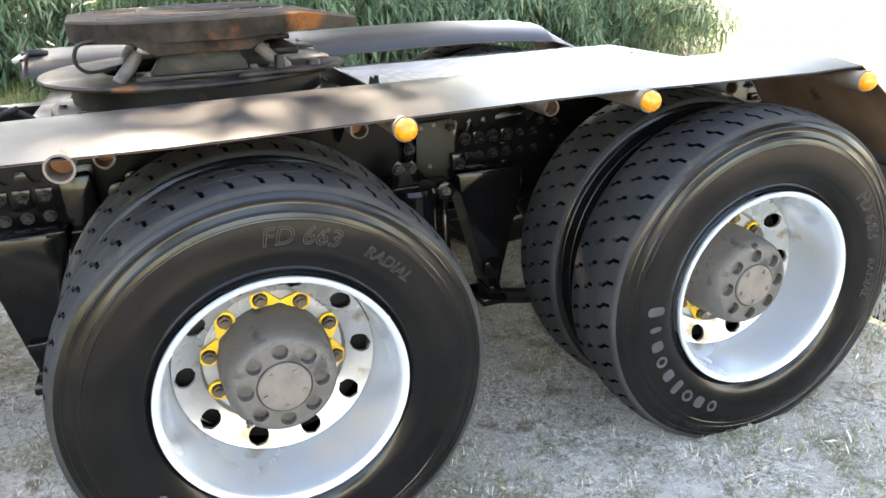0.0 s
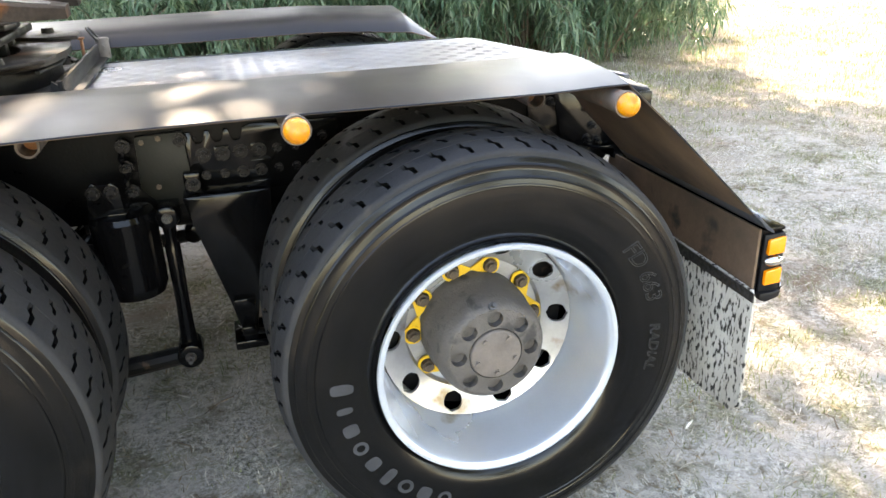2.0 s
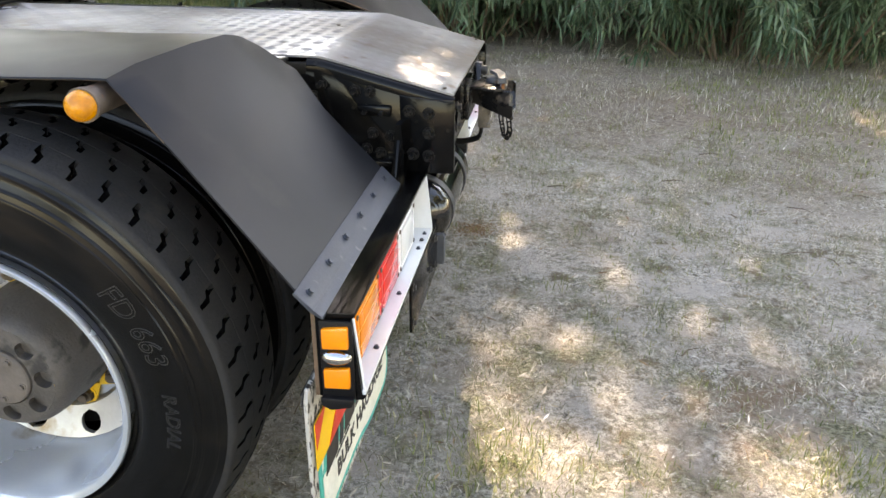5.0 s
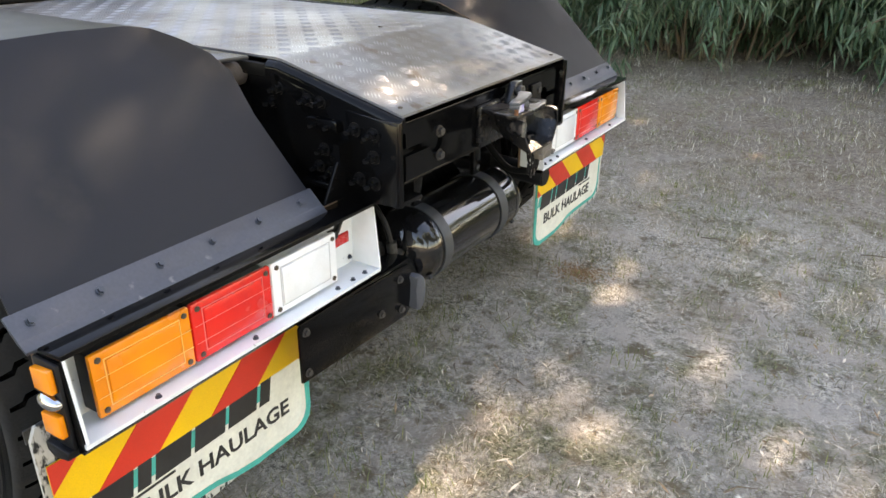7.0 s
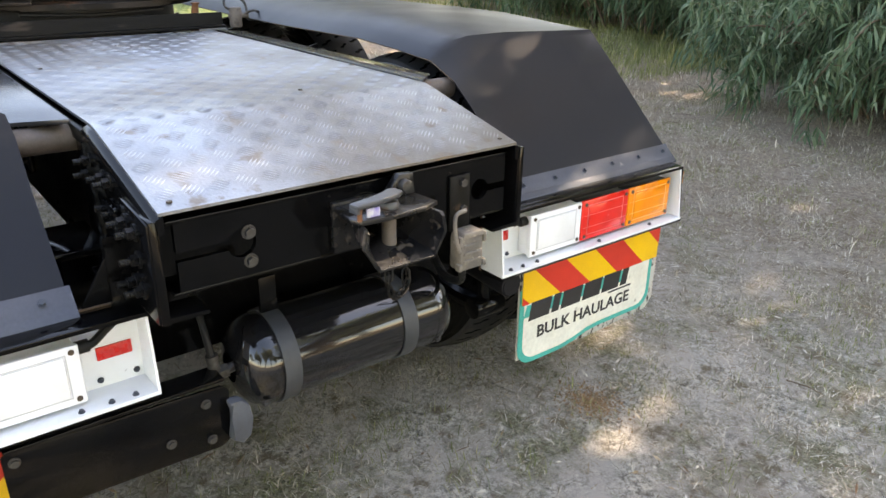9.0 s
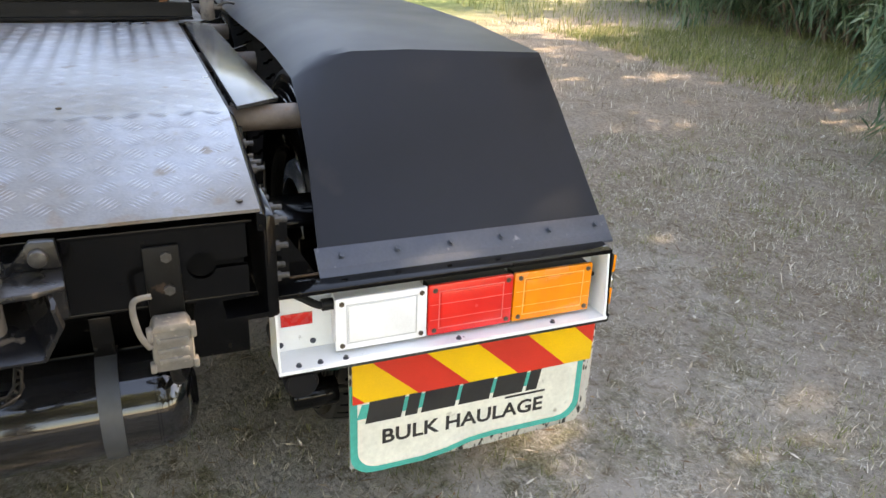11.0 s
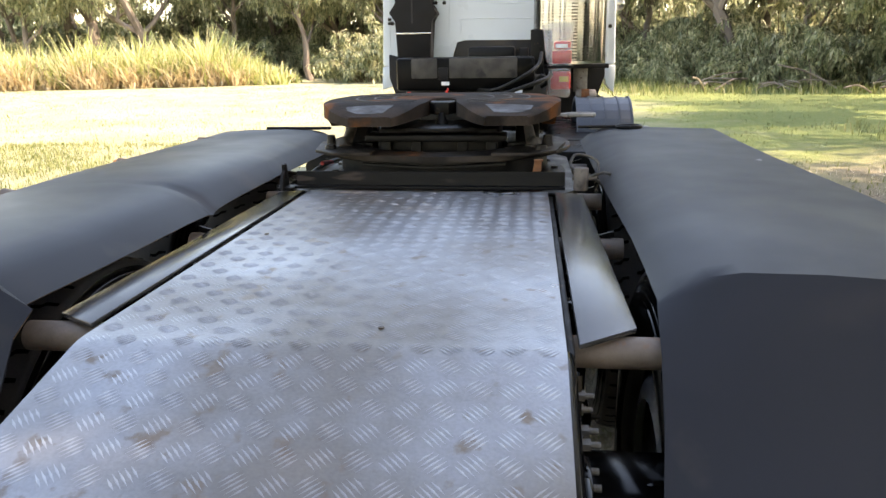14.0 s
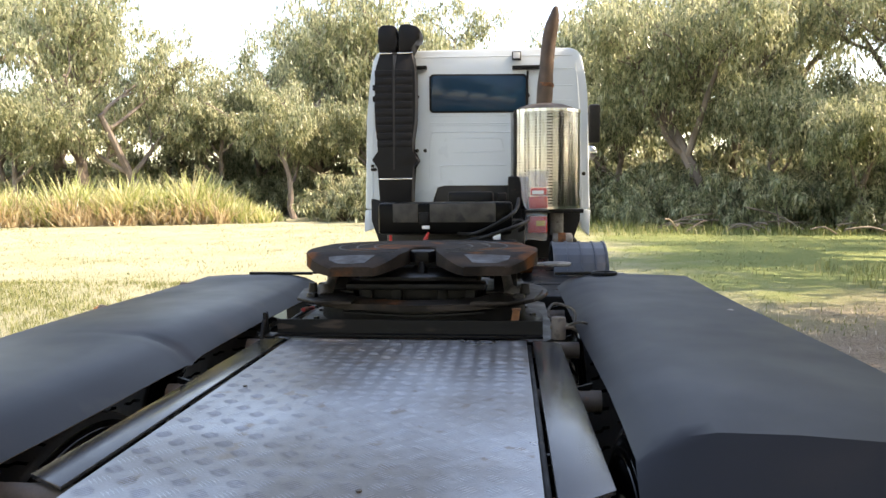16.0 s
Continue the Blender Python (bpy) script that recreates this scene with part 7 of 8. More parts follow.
    OUT = [(-0.43, 0.20), (-0.38, 0.33), (-0.26, 0.44), (-0.05, 0.480), (0.10, 0.476), (0.24, 0.448), (0.36, 0.40), (0.435, 0.352), (0.475, 0.318)]
    IN = [(-0.05, 0.0), (-0.045, 0.03), (-0.02, 0.050), (0.05, 0.056), (0.16, 0.060), (0.27, 0.078), (0.36, 0.108), (0.435, 0.140), (0.475, 0.165)]
    THICK = [(-0.43, 0.062), (0.05, 0.064), (0.27, 0.056), (0.475, 0.034)]
    xs = [-0.43, -0.38, -0.26, -0.15, -0.05, -0.045, -0.02, 0.05, 0.16, 0.27, 0.30, 0.36, 0.435, 0.475]
    bm = B()
    for sg in (-1, 1):
        up, dn = [], []
        for x in xs:
            a = 0.0 if x <= -0.05 else interp(IN, x)
            z = T + 0.004 - (0.0 if x < 0.27 else 0.034 * (x - 0.27) / 0.205)
            ys = [a + (interp(OUT, x) - a) * t for t in (0.0, 0.06, 0.33, 0.66, 0.95, 1.0)]
            soft = [0.005 if a > 0 else 0.0, 0, 0, 0, 0, 0.006]
            up.append([bm.verts.new((x, sg * y, z - d)) for y, d in zip(ys, soft)])
            dn.append([bm.verts.new((x, sg * y, z - interp(THICK, x))) for y in ys])
        n = len(up[0]) - 1
        for i in range(len(xs) - 1):
            for j in range(n):
                bm.faces.new((up[i][j], up[i][j + 1], up[i + 1][j + 1], up[i + 1][j]))
                bm.faces.new((dn[i][j], dn[i + 1][j], dn[i + 1][j + 1], dn[i][j + 1]))
            bm.faces.new((up[i][n], dn[i][n], dn[i + 1][n], up[i + 1][n]))
            if xs[i + 1] > -0.05:
                bm.faces.new((up[i][0], up[i + 1][0], dn[i + 1][0], dn[i][0]))
        for i in (0, -1):
            for j in range(n):
                bm.faces.new((up[i][j], up[i][j + 1], dn[i][j + 1], dn[i][j]))
    bmesh.ops.remove_doubles(bm, verts=bm.verts, dist=1e-4)
    plate = part("fifth_wheel_plate", bm, M["topplate"], truck, "greasy rust-stained fifth wheel plate with an open throat")
    plate.matrix_basis = Matrix.Translation((cx, cy, 0)) @ Matrix.Rotation(radians(4.0), 4, "Z")
    for sg in (-1, 1):
        bm = B()
        prism(bm, [(-0.275, T - 0.052), (0.20, T - 0.052), (0.13, T - 0.068), (0.085, T - 0.097), (-0.20, T - 0.097), (-0.24, T - 0.07)], "y", sg * 0.40, sg * 0.452, 0.004)
        part("plate_skirt", bm, M["topplate"], plate, "rusty side web below the plate")
        bm = B()
        prism(bm, [(0.305, 0.170), (0.36, 0.185), (0.425, 0.200), (0.435, 0.25), (0.430, 0.295), (0.38, 0.335), (0.33, 0.345), (0.31, 0.27)], "z", -0.001, 0.001)
        for v in bm.verts:
            v.co = Vector((v.co.x, sg * v.co.y, v.co.z + T + 0.0048 - 0.034 * (v.co.x - 0.27) / 0.205))
        part("worn_ramp", bm, M["ramp"], plate, "blue-grey steel worn bare on the loading ramp")
    bm = B()
    for sg in (-1, 1):
        for k in range(3):
            pts = [(-0.05 + (0.17 + 0.075 * k) * math.cos(a), sg * (0.09 + (0.12 + 0.075 * k) * math.sin(a)), T + 0.0045) for a in [math.pi * t / 12 - 0.2 for t in range(1, 12)]]
            sweep(bm, pts, 0.0035, 5)
    part("grease_groove", bm, M["ink"], plate, "dark curved grease grooves")
    bm = B()
    prism(bm, [(-0.02, -0.05), (0.03, -0.052), (0.10, -0.03), (0.10, 0.028), (0.04, 0.052), (-0.02, 0.05)], "z", T - 0.055, T - 0.006, 0.004)
    rod(bm, (0.13, 0, T - 0.10), (0.13, 0, T - 0.045), 0.030, 0.010, 14)
    prism(bm, [(0.05, -0.10), (0.28, -0.13), (0.30, -0.04), (0.30, 0.04), (0.28, 0.13), (0.05, 0.10)], "z", T - 0.105, T - 0.088, 0.004)
    part("lock_jaw", bm, M["worn"], plate, "black locking jaw inside the throat")
    # flat release bar with a slotted eye
    bm = B()
    prism(bm, [(0.12, 0.36), (0.155, 0.36), (0.155, 0.50), (0.12, 0.50)], "z", T - 0.062, T - 0.050, 0.002)
    eye = [(0.137 + 0.028 * math.cos(a), 0.545 + 0.052 * math.sin(a), T - 0.056) for a in [2 * math.pi * k / 18 for k in range(19)]]
    sweep(bm, eye, 0.009, 7)
    part("release_handle", bm, M["pipe"], plate, "worn flat release bar ending in a slotted eye")
    bm = B()
    sweep(bm, smooth_line([(-0.33, -0.34, T - 0.045), (-0.40, -0.36, T - 0.055), (-0.42, -0.36, T - 0.10), (-0.39, -0.36, T - 0.135), (-0.31, -0.34, T - 0.13)], 5), 0.006, 7)
    part("wire_loop", bm, M["hose"], plate, "bent black wire loop")
    # loose hoses on the base
    for mt, pts in (("redhose", [(-2.02, -0.43, 1.05), (-1.93, -0.47, 1.060), (-1.86, -0.475, 1.068), (-1.82, -0.46, 1.085)]),
                    ("redhose", [(-1.56, -0.500, 1.066), (-1.50, -0.51, 1.072), (-1.42, -0.505, 1.080)]),
                    ("hose", [(-2.3, -0.40, 1.08), (-2.08, -0.44, 1.13), (-1.98, -0.44, 1.08), (-2.05, -0.42, 1.05), (-2.15, -0.44, 1.08), (-2.02, -0.46, 1.13)]),
                    ("hose", [(-2.0, -0.47, 1.050), (-1.6, -0.512, 1.062), (-1.2, -0.50, 1.065), (-1.02, -0.44, 1.07)])):
        bm = B()
        sweep(bm, smooth_line(pts, 5), 0.009, 8)
        part("air_line", bm, M[mt], base, ("red" if mt == "redhose" else "black") + " air line on the base plate")
    bm = B()
    prism(bm, [(0.362, 1.036), (0.402, 1.036), (0.408, 1.145), (0.392, 1.150), (0.382, 1.142)], "x", -1.045, -1.037, 0.001)
    box(bm, -1.052, -1.030, 0.380, 0.412, 1.145, 1.152, 0.002)
    part("rusty_lug", bm, M["rust"], base, "thin upright rusty orange lug")


fifth_wheel()
# angle bar in front of the deck with a pinned end
bm = B()
prism(bm, [(-0.965, 1.022), (-0.925, 1.022), (-0.925, 1.032), (-0.955, 1.032), (-0.955, 1.082), (-0.965, 1.082)], "y", -0.487, 0.490, 0.0015)
box(bm, -0.97, -0.90, -0.545, -0.487, 1.018, 1.03, 0.002)
bar = part("angle_bar", bm, M["oilbar"], truck, "worn black angle bar across the deck's front edge")
bar.matrix_basis = Matrix.Translation((-0.046, 0, 0.031))
bm = B()
rod(bm, (-0.945, 0.545, 1.02), (-0.945, 0.545, 1.10), 0.026, seg=18, r=0.004)
rod(bm, (-0.945, 0.515, 1.065), (-0.945, 0.60, 1.065), 0.010, seg=12)
part("pin_boss", bm, M["hubcap"], bar, "rusty pin boss at the bar's end")
bm = B()
loop = smooth_line([(-0.945, 0.57, 1.065), (-0.93, 0.62, 1.085), (-0.95, 0.66, 1.065), (-0.96, 0.62, 1.045), (-0.95, 0.57, 1.075), (-0.96, 0.51, 1.10), (-0.99, 0.53, 1.14), (-0.98, 0.60, 1.12), (-0.95, 0.60, 1.07)], 5)
sweep(bm, loop, 0.0055, 7)
part("spring_clip", bm, M["bolt"], bar, "bent wire spring clip")
bm = B()
prism(bm, [(-0.97, 1.02), (-0.88, 1.02), (-0.90, 1.07), (-0.95, 1.11)], "y", -0.53, -0.52)
rod(bm, (-0.93, -0.525, 1.06), (-0.93, -0.525, 1.11), 0.008, seg=8)
part("hinge_lug", bm, M["worn"], bar, "small upright hinge lug")


# -- behind the cab --
CX = -6.66


def cab():
    bm = B()
    prof = [(-1.238, 1.375), (-1.209, 2.355), (-1.165, 2.80), (-1.129, 3.02), (-1.085, 3.095), (-1.03, 3.118), (1.03, 3.112), (1.10, 3.085), (1.152, 3.02), (1.190, 2.80), (1.215, 2.60), (1.252, 1.370), (0.42, 1.375), (0.40, 1.652), (-0.345, 1.656), (-0.440, 1.630), (-0.49, 1.375)]
    prism(bm, prof, "x", CX - 1.9, CX, 0.02)
    body = part("cab", bm, M["cab"], truck, "white truck cab seen from behind, with raised back panels")
    bm = B()

    def ridge(pts, w=0.006):
        """A rounded ridge pressed out of the sheet."""
        sweep(bm, smooth_line([(CX + 0.001, y, z) for y, z in pts], 4), w, 6)
    ridge([(-0.505, 1.70), (-0.503, 2.10), (-0.48, 2.195), (-0.40, 2.225), (0.39, 2.215)])
    for z in (2.300, 2.322, 2.405):
        ridge([(-0.50, z), (0.39, z - 0.008)])
    ridge([(-0.25, 2.152), (-0.235, 2.16), (0.24, 2.152), (0.29, 2.12), (0.305, 2.04), (0.29, 2.006), (-0.25, 2.008)], 0.005)
    ridge([(-0.385, 1.70), (-0.375, 1.80), (-0.335, 1.857), (0.36, 1.852)])
    for z in (2.55, 2.715, 2.893):
        ridge([(0.846, z), (1.06, z - 0.004)])
    ridge([(-1.03, 3.04), (1.05, 3.032)], 0.007)
    ridge([(-1.155, 1.40), (-1.135, 2.35), (-1.075, 2.95)], 0.005)
    ridge([(1.165, 1.40), (1.135, 2.35), (1.085, 2.95)], 0.005)
    part("back_pressing", bm, M["cab"], body, "pressed ribs of the white back wall")
    bm = B()
    prism(bm, [(-0.505, 2.46), (-0.47, 2.435), (0.53, 2.425), (0.57, 2.45), (0.57, 2.81), (0.54, 2.84), (-0.47, 2.855), (-0.505, 2.83)], "x", CX - 0.01, CX + 0.012, 0.004)
    part("window_seal", bm, M["hose"], body, "black rubber window seal")
    bm = B()
    prism(bm, [(-0.485, 2.475), (-0.46, 2.455), (0.52, 2.445), (0.55, 2.47), (0.55, 2.795), (0.52, 2.82), (-0.46, 2.835), (-0.485, 2.81)], "x", CX + 0.008, CX + 0.016, 0.002)
    part("rear_window", bm, M["glass"], body, "dark tinted rear window")
    # side skirts below the back corners
    for poly in ([(-1.240, 1.368), (-1.130, 1.368), (-1.085, 1.21), (-1.10, 1.175), (-1.252, 1.12)], [(1.130, 1.360), (1.255, 1.360), (1.244, 1.075), (1.165, 1.16), (1.140, 1.24)]):
        bm = B()
        prism(bm, poly, "x", CX - 0.35, CX + 0.01, 0.01)
        part("corner_skirt", bm, M["cab"], body, "white lower corner skirt")
    for y, z in ((-0.639, 2.612), (-0.648, 2.023), (-0.557, 2.022), (0.575, 2.61), (1.180, 1.755), (-1.15, 1.86), (-1.15, 1.82), (-1.12, 1.82)):
        bolt(BBOLT, (CX, y, z), (1, 0, 0), body, "cab_bolt").scale = (1.1, 1.1, 1)
    for y0, y1, z in ((-0.665, -0.528, 2.905), (0.403, 0.70, 2.885)):
        part("grab_bracket", box(B(), CX, CX + 0.06, y0, y1, z, z + 0.040, 0.008), M["hose"], body, "black bracket on the back wall")
    part("washer_pipe", rod(B(), (CX + 0.02, 0.568, 2.50), (CX + 0.02, 0.568, 2.87), 0.011, seg=10), M["hose"], body, "thin black upright pipe beside the window")
    lamp = part("work_lamp", box(B(), CX + 0.02, CX + 0.09, 0.40, 0.50, 2.98, 3.07, 0.012), M["hose"], body, "small square work lamp")
    part("work_lamp_glass", box(B(), CX + 0.088, CX + 0.094, 0.412, 0.488, 2.992, 3.058, 0.004), M["lens_w"], body, "clear lamp glass")
    # mirror
    bm = B()
    box(bm, CX - 1.2, CX - 1.05, 1.34, 1.48, 2.15, 2.62, 0.03)
    box(bm, CX - 1.2, CX - 1.1, 1.20, 1.36, 2.5, 2.53, 0.005)
    box(bm, CX - 1.2, CX - 1.1, 1.20, 1.36, 2.22, 2.25, 0.005)
    part("mirror", bm, M["hose"], body, "black side mirror on its arms")
    bm = B()
    bmesh.ops.create_uvsphere(bm, u_segments=20, v_segments=12, radius=0.08, matrix=Matrix.Translation((CX - 1.0, 1.36, 2.03)) @ Matrix.Diagonal((0.6, 1, 1.1, 1)))
    part("round_mirror", bm, M["chrome"], body, "round bright mirror")
    # dark underside, engine hump
    bm = B()
    box(bm, CX - 1.6, CX - 0.1, -1.07, 1.10, 1.10, 1.374, 0.02)
    box(bm, CX - 0.3, CX - 0.02, -0.47, 0.41, 1.38, 1.67, 0.01)
    part("cab_underside", bm, M["ink"], body, "dark underside of the cab")
    bm = B()
    box(bm, CX + 0.03, CX + 0.30, -0.285, 0.20, 1.40, 1.568, 0.03)
    box(bm, CX + 0.05, CX + 0.24, 0.24, 0.34, 1.40, 1.55, 0.012)
    part("engine_cover", bm, M["plastic"], truck, "dark engine cover in the opening under the cab")
    for y, turn in ((-1.06, 0), (1.06, math.pi)):
        bm = B()
        lathe(bm, [(0.29, 0.1), (0.32, 0.13), (0.42, 0.14), (0.49, 0.12), (0.51, 0.10), (0.51, -0.10), (0.49, -0.12), (0.32, -0.13), (0.29, -0.1)], 48, True, Matrix.Translation((CX - 0.9, y, 0.50)))
        part("steer_tyre", bm, M["rubber"], truck, "front steering tyre")


cab()


def air_intake():
    """Twin ribbed air ducts up the cab's back."""
    X0, X1 = -6.64, -6.38
    bm = B()
    half_l = [(-1.030, 1.46), (-1.030, 1.83), (-1.062, 1.872), (-1.104, 1.898), (-1.106, 1.928), (-1.055, 1.962), (-1.026, 2.005), (-1.040, 2.13), (-1.067, 2.26), (-1.070, 2.45), (-1.058, 2.842), (-1.052, 2.90), (-1.004, 3.05)]
    half_r = [(-0.675, 1.46), (-0.672, 1.83), (-0.650, 1.872), (-0.608, 1.893), (-0.606, 1.922), (-0.650, 1.960), (-0.680, 2.002), (-0.664, 2.13), (-0.637, 2.31), (-0.628, 2.50), (-0.630, 2.834), (-0.635, 2.90), (-0.652, 3.04)]
    prism(bm, half_l[::-1] + half_r, "x", X0, X1, 0.014)
    duct = part("air_intake", bm, M["plastic"], truck, "tall black ribbed plastic air intake on the cab's back")
    for k in range(10):
        z = 2.05 + 0.0835 * k
        w = 0.170 + 0.017 * min(1, k / 3)
        for c in (-0.862 - 0.015 - w / 2, -0.862 + 0.015 + w / 2):
            part("duct_rib", box(B(), X1 - 0.004, X1 + 0.006, c - w / 2, c + w / 2, z, z + 0.066, 0.006), M["plastic"], duct)
    bm = B()
    prism(bm, [(-0.874, 1.81), (-0.860, 1.81), (-0.848, 2.84), (-0.825, 3.05), (-0.862, 3.05), (-0.868, 2.84)], "x", X1 - 0.003, X1 + 0.004)
    part("duct_seam", bm, M["ink"], duct, "dark seam between the ducts")
    part("duct_gap", prism(B(), [(-0.852, 2.86), (-0.838, 2.93), (-0.822, 3.02), (-0.866, 3.02)], "x", X1 + 0.001, X1 + 0.006), M["grip"], duct, "grey bracket showing between the duct necks")
    part("duct_band", box(B(), X1, X1 + 0.012, -1.036, -0.668, 1.698, 1.718, 0.004), M["chrome"], duct, "bright clamp band")
    for y0, y1 in ((-1.006, -0.872), (-0.815, -0.648)):
        part("duct_band", box(B(), X1, X1 + 0.012, y0, y1, 3.032, 3.050, 0.004), M["chrome"], duct, "bright clamp band")
    for z in (2.54, 2.66):
        part("duct_clip", box(B(), X1 - 0.08, X1 - 0.03, -1.095, -1.065, z, z + 0.06, 0.006), M["plastic"], duct)
    for poly in ([(-1.012, 3.052), (-0.822, 3.052), (-0.812, 3.16), (-0.812, 3.285), (-0.835, 3.325), (-0.90, 3.338), (-0.985, 3.333), (-1.018, 3.30), (-1.022, 3.16)],
                 [(-0.800, 3.052), (-0.652, 3.052), (-0.645, 3.165), (-0.572, 3.170), (-0.562, 3.275), (-0.600, 3.315), (-0.68, 3.342), (-0.775, 3.345), (-0.800, 3.30)]):
        bm = B()
        prism(bm, poly, "x", X0 - 0.02, X1 + 0.03, 0.028)
        part("intake_hood", bm, M["plastic"], duct, "rounded black intake hood")


air_intake()


def exhaust():
    X, Y = -6.10, 0.735
    up = Matrix.Translation((X, Y, 0)) @ Matrix.Rotation(radians(-90), 4, "X")
    bm = B()
    lathe(bm, [(0.001, 2.456), (0.10, 2.452), (0.20, 2.435), (0.28, 2.405), (0.325, 2.372), (0.325, 2.352), (0.295, 2.34), (0.295, 1.42), (0.27, 1.40), (0.001, 1.40)], 40, False, up)
    can = part("muffler", bm, M["dome"], truck, "exhaust muffler with a dusty domed top behind a slotted bright heat shield")
    # slotted shield of upright strips and cross bars
    R = 0.350
    bm = B()
    n = 26
    for k in range(n):
        a = radians(-118) + radians(236) * k / (n - 1)
        if k == 13:
            continue
        w = 0.5 * radians(236) / (n - 1) * (0.42 if k % 2 else 0.95)
        vs, bm = [], B()
        for z in (1.405, 2.362):
            for aa in (a - w, a + w):
                vs.append(bm.verts.new((X + R * math.cos(aa), Y + R * math.sin(aa), z)))
        bm.faces.new((vs[0], vs[1], vs[3], vs[2]))
        bmesh.ops.solidify(bm, geom=bm.faces[:], thickness=0.003)
        part("shield_strip", bm, M["chrome"], can, "", False)
    ring = None
    for k in range(34):
        z = 1.405 + 0.957 * k / 33
        if ring:
            again("shield_bar", ring.data, can, Matrix.Translation((0, 0, z - 1.405)))
            continue
        bm = B()
        prev = None
        for j in range(41):
            a = radians(-120) + radians(240) * j / 40
            pr = (bm.verts.new((X + (R - 0.003) * math.cos(a), Y + (R - 0.003) * math.sin(a), z - 0.0075)), bm.verts.new((X + (R - 0.003) * math.cos(a), Y + (R - 0.003) * math.sin(a), z + 0.0075)))
            if prev:
                bm.faces.new((prev[0], pr[0], pr[1], prev[1]))
            prev = pr
        bmesh.ops.solidify(bm, geom=bm.faces[:], thickness=0.003)
        ring = part("shield_bar", bm, M["chrome"], can, "", False)
    for z in (1.405, 2.362):
        bm = B()
        lathe(bm, [(R + 0.002, -0.014), (R + 0.006, -0.014), (R + 0.006, 0.014), (R + 0.002, 0.014)], 40, True, Matrix.Translation((X, Y, z)) @ Matrix.Rotation(radians(-90), 4, "X"))
        part("shield_band", bm, M["chrome"], can, "bright band round the shield")
    bm = B()
    sweep(bm, smooth_line([(X, 0.724, 2.43), (X, 0.735, 2.64), (X, 0.746, 2.80), (X, 0.762, 3.00), (X + 0.01, 0.783, 3.16), (X + 0.03, 0.818, 3.30), (X + 0.04, 0.838, 3.41)], 5), [0.081] * 6 + [0.078, 0.075, 0.073] + [0.071] * 12 + [0.070, 0.068, 0.064, 0.059, 0.053, 0.047, 0.040, 0.033, 0.025, 0.014], 18)
    pipe = part("exhaust_pipe", bm, M["stack"], can, "rust-brown curved exhaust stack with a cut tip")
    part("pipe_sleeve", rod(B(), (X, 0.738, 2.62), (X, 0.742, 2.66), 0.083, seg=24, r=0.004), M["rust"], pipe, "rusty clamp sleeve on the stack")
    bm = B()
    rod(bm, (X + 0.2, 0.80, 1.09), (X + 0.2, 1.0, 1.09), 0.060, seg=22, r=0.02)
    rod(bm, (X, Y + 0.12, 1.12), (X, Y + 0.12, 1.40), 0.07, seg=20)
    part("exhaust_elbow", bm, M["pipe"], can, "rusty exhaust elbow below the muffler")
    part("elbow_band", rod(B(), (X + 0.2, 0.855, 1.09), (X + 0.2, 0.93, 1.09), 0.063, seg=22), M["rust"], can, "orange rusted band of the elbow")
    bm = B()
    box(bm, X + 0.24, X + 0.34, 0.358, 0.490, 1.30, 1.715, 0.012)
    part("muffler_mount", bm, M["worn"], can, "black upright muffler mounting plate")
    part("mount_shelf", box(B(), X - 0.2, X + 0.30, 0.38, 1.10, 1.350, 1.392, 0.006), M["worn"], can, "black shelf under the muffler")


M["dome"] = surf("dusty_brown_dome", (0.105, 0.088, 0.074), (0.060, 0.050, 0.044), (0.5, 0.75), metal=0.3, scale=7, fine=90, bump=0.2)
M["stack"] = surf("brown_heat_stained_steel", (0.10, 0.065, 0.045), (0.055, 0.042, 0.036), (0.5, 0.7), metal=0.4, scale=6, fine=80, bump=0.2)
exhaust()

# flat plastic bag with red packets, strapped to the muffler mount
bag = thing("plastic_bag", "clear plastic bag holding red packets, strapped to the exhaust", "bag", (-5.62, 0.0, 0.0))
bm, rows = B(), []
for z, c, w, d in ((1.100, 0.600, 0.128, 0.012), (1.125, 0.598, 0.138, 0.030), (1.19, 0.606, 0.126, 0.055), (1.27, 0.625, 0.108, 0.062), (1.335, 0.634, 0.102, 0.050), (1.373, 0.636, 0.098, 0.036), (1.41, 0.628, 0.108, 0.050),
                   (1.47, 0.620, 0.124, 0.066), (1.55, 0.617, 0.131, 0.066), (1.63, 0.615, 0.132, 0.048), (1.69, 0.611, 0.142, 0.028), (1.735, 0.607, 0.154, 0.014), (1.765, 0.606, 0.163, 0.007)):
    row = []
    for k in range(36):
        a = 2 * math.pi * k / 36
        ca, sa = math.cos(a), math.sin(a)
        f = 1.0 + 0.09 * math.sin(7 * a + 23 * z) + 0.06 * math.sin(13 * a - 41 * z)
        y = c + w * math.copysign(abs(sa) ** 0.75, sa)
        row.append(bm.verts.new((d * ca * f + 0.004 * math.sin(60 * y + 30 * z), y, z + 0.010 * math.sin(4 * a + 1) * (abs(z - 1.43) / 0.33) + 0.05 * (y - c) * max(0, z - 1.6) / 0.16)))
    rows.append(row)
for a, b in zip(rows, rows[1:]):
    for k in range(36):
        bm.faces.new((a[k], a[(k + 1) % 36], b[(k + 1) % 36], b[k]))
bm.faces.new(rows[0])
part("bag_film", bm, M["bag"], bag, "crumpled clear plastic film")
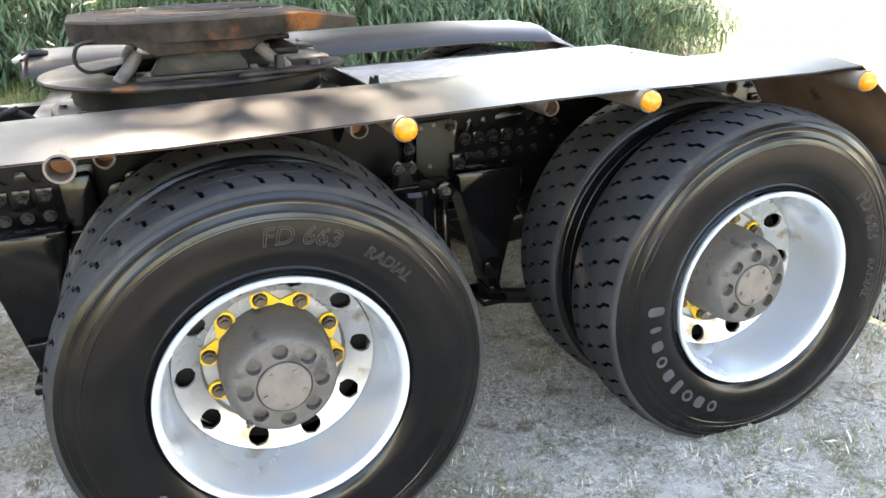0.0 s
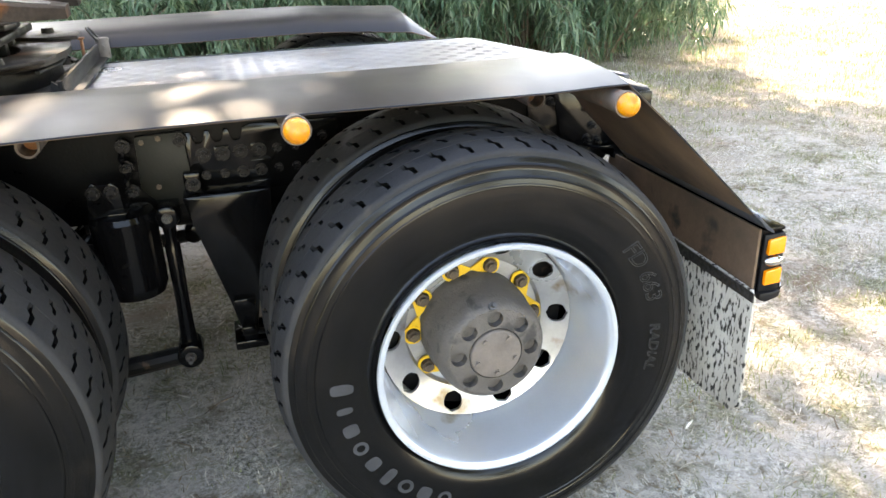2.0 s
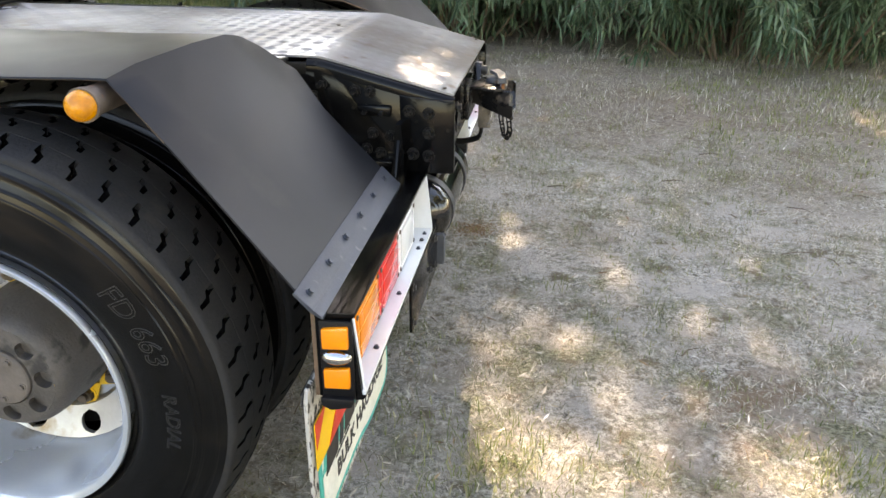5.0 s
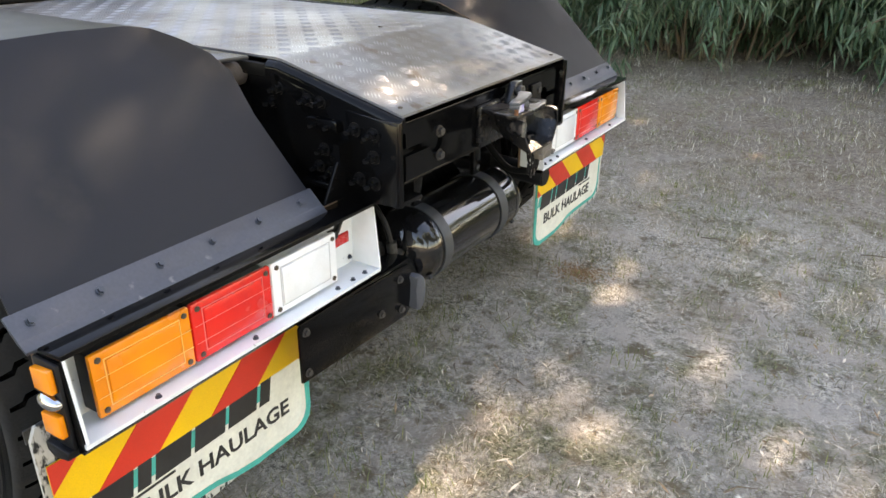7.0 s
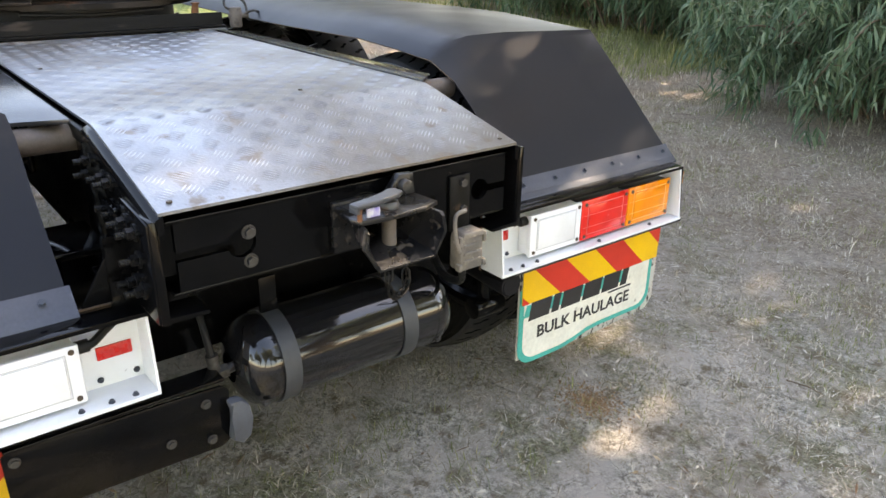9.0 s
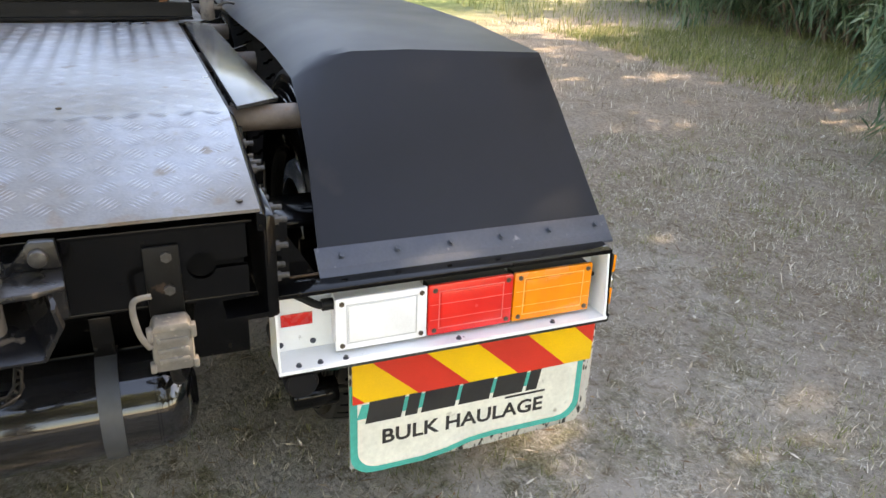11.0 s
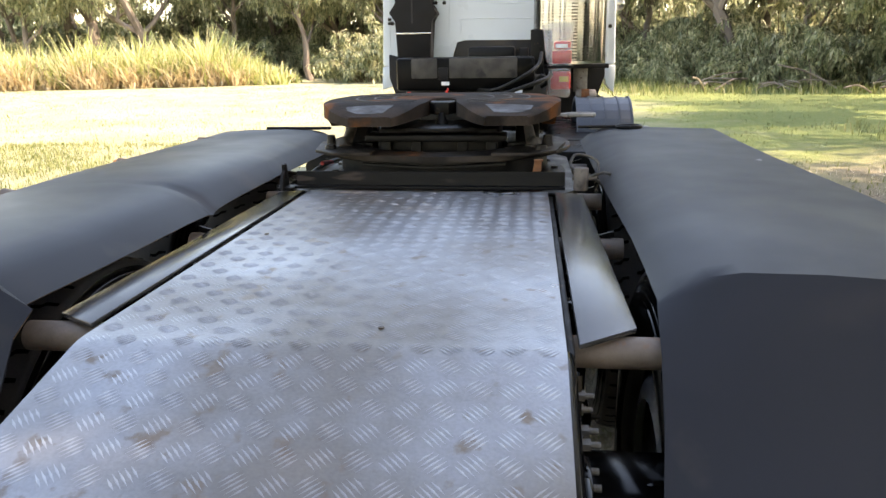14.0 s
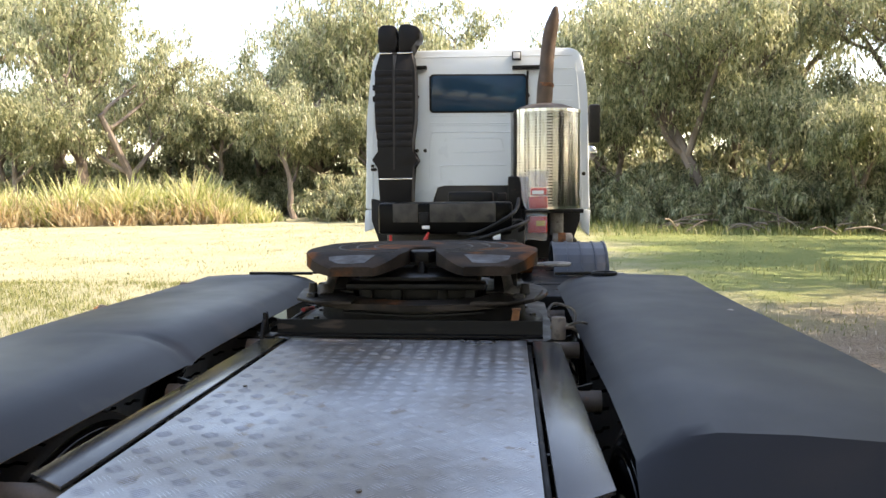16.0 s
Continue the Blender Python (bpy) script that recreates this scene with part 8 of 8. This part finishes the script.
for y0, y1, z0, z1 in ((0.560, 0.738, 1.400, 1.520), (0.575, 0.730, 1.530, 1.600), (0.550, 0.735, 1.165, 1.330)):
    part("red_packet", box(B(), -0.028, 0.026, y0, y1, z0, z1, 0.016), M["reflect_r"], bag, "red packet inside the bag")
part("packet_label", box(B(), 0.026, 0.029, 0.630, 0.715, 1.235, 1.285, 0.001), M["yellow"], bag, "yellow label on a red packet")
part("packet_label", box(B(), 0.026, 0.029, 0.590, 0.700, 1.540, 1.575, 0.001), M["frame_w"], bag, "pale label on a red packet")
part("bag_strap", box(B(), -0.05, 0.048, 0.52, 0.755, 1.362, 1.384, 0.006), M["hose"], bag, "black strap round the bag's waist")

# battery and valve box across the chassis
M["lid"] = surf("dust_caked_lid", (0.055, 0.050, 0.043), (0.030, 0.028, 0.025), (0.6, 0.85), scale=7, fine=90, bump=0.3, c3=(0.012, 0.012, 0.012), spots=0.1, spot_scale=8)
bm = B()
box(bm, -5.40, -4.85, -0.80, 0.40, 1.19, 1.474, 0.03)
bb = part("battery_box", bm, M["dust"], truck, "dusty black box across the chassis behind the cab")
bb.matrix_basis = Matrix.Translation((-0.12, 0, 0))
bm = B()
box(bm, -4.852, -4.842, -0.665, -0.440, 1.300, 1.468, 0.006)
part("box_lid", bm, M["lid"], bb, "dusty lid panel of the box")
part("box_lid", box(B(), -4.852, -4.842, -0.335, 0.250, 1.300, 1.466, 0.006), M["lid"], bb, "dusty lid panel of the box")
part("lid_latch", box(B(), -4.852, -4.836, -0.430, -0.345, 1.285, 1.390, 0.006), M["plastic"], bb, "black latch between the lid panels")
part("box_label", box(B(), -4.850, -4.844, -0.405, -0.335, 1.240, 1.270, 0.001), M["frame_w"], bb, "small white maker's plate")
part("white_tag", box(B(), -4.85, -4.845, 0.230, 0.295, 1.135, 1.197, 0.001), M["frame_w"], bb, "small white tag")
for k, pts in enumerate((((-4.9, -0.1, 1.20), (-4.6, 0.1, 1.22), (-4.7, 0.40, 1.38), (-5.3, 0.46, 1.5)), ((-4.85, 0.0, 1.12), (-4.5, 0.2, 1.2), (-4.7, 0.5, 1.3), (-5.4, 0.55, 1.32)), ((-4.9, -0.2, 1.1), (-4.6, 0.05, 1.16), (-4.7, 0.42, 1.26), (-5.2, 0.48, 1.28)),
                         ((-4.8, 0.40, 1.26), (-4.7, 0.46, 1.32), (-4.75, 0.5, 1.26), (-4.85, 0.46, 1.22)))):
    bm = B()
    sweep(bm, smooth_line(pts, 6), 0.016, 8)
    part("suzi_hose", bm, M["hose"], bb, "black coiled connection hose")
bm = B()
rod(bm, (-4.8, -0.68, 1.14), (-4.8, -0.68, 1.19), 0.014, seg=14)
part("red_cap", bm, M["redhose"], bb, "round red cap")
bm = B()
rod(bm, (-4.7, -0.36, 1.15), (-4.7, -0.33, 1.22), 0.020, 0.008, seg=10)
part("red_cap", bm, M["redhose"], bb, "small red cap")
bm = B()
box(bm, -5.30, -4.0, -0.46, 0.50, 0.95, 1.10, 0.02)
box(bm, -4.6, -4.4, -0.40, 0.44, 1.08, 1.17, 0.02)
part("chassis_cover", bm, M["dust"], truck, "dark valve gear on the chassis")

# black gear below the cab's back corners, and tanks along the rails
for s in (-1, 1):
    bm = B()
    prism(bm, [(s * 0.48, 1.34), (s * 1.12, 1.50), (s * 1.12, 1.26), (s * 0.98, 0.85), (s * 0.48, 0.80)], "x", -6.46, -6.38, 0.01)
    part("rear_mudguard", bm, M["plastic"], truck, "black mudguard panel under the cab's back corner")
    bm = B()
    prism(bm, [(s * (0.47 + u), z) for u, z in ((0.0, 0.48), (0.06, 0.42), (0.44, 0.42), (0.52, 0.50), (0.52, 0.88), (0.44, 0.96), (0.06, 0.96), (0.0, 0.90))], "x", -5.25, -2.75, 0.02)
    tank = part("side_tank", bm, M["dust"], truck, "black tank hung beside the chassis rail")
    for x in (-4.7, -3.3):
        part("tank_strap", prism(B(), [(s * (0.468 + u), z) for u, z in ((0.0, 0.478), (0.058, 0.416), (0.442, 0.416), (0.526, 0.498), (0.526, 0.882), (0.442, 0.966), (0.058, 0.966), (0.0, 0.902))], "x", x - 0.03, x + 0.03, 0.003), M["worn"], tank)
bm = B()
box(bm, -6.40, -5.45, -0.80, 0.52, 0.80, 1.30, 0.03)
part("gearbox", bm, M["ink"], truck, "dark gearbox under the back of the cab")

# ribbed plastic guard and front edges of the fenders
bm = B()
arc = []
for k in range(13):
    a = math.pi * k / 12
    arc.append((-4.15 + 0.38 * math.cos(a), 0.92 + 0.26 * math.sin(a)))
inner_arc = [(-4.15 + (x + 4.15) * 0.95, 0.92 + (z - 0.92) * 0.93) for x, z in reversed(arc)]
prism(bm, arc + inner_arc, "y", 0.70, 1.09, 0.004)
for y in (0.70, 0.80, 0.90, 1.0, 1.085):
    prism(bm, [(x, z + 0.008) for x, z in arc] + inner_arc, "y", y - 0.006, y + 0.006)
part("plastic_guard", bm, M["guard"], truck, "blue-black ribbed plastic wheel guard")
for s in (-1, 1):
    bm = B()
    box(bm, -2.185, -2.155, min(s * 0.66, s * (1.0 if s < 0 else 0.95)), max(s * 0.66, s * (1.0 if s < 0 else 0.95)), 1.146, 1.160, 0.003)
    part("fender_front_edge", bm, M["pipe"] if s > 0 else M["worn"], truck, "worn front edge bar of the fender")

bm = B()
sweep(bm, [(-2.12 + 0.045 * math.cos(a), 0.845 + 0.055 * math.sin(a), 1.163) for a in [2 * math.pi * k / 18 for k in range(19)]], 0.011, 7)
sweep(bm, [(-2.14, 0.60, 1.160), (-2.14, 0.79, 1.162)], 0.008, 7)
part("pull_rod", bm, M["worn"], truck, "black pull rod with a ring lying on the fender")
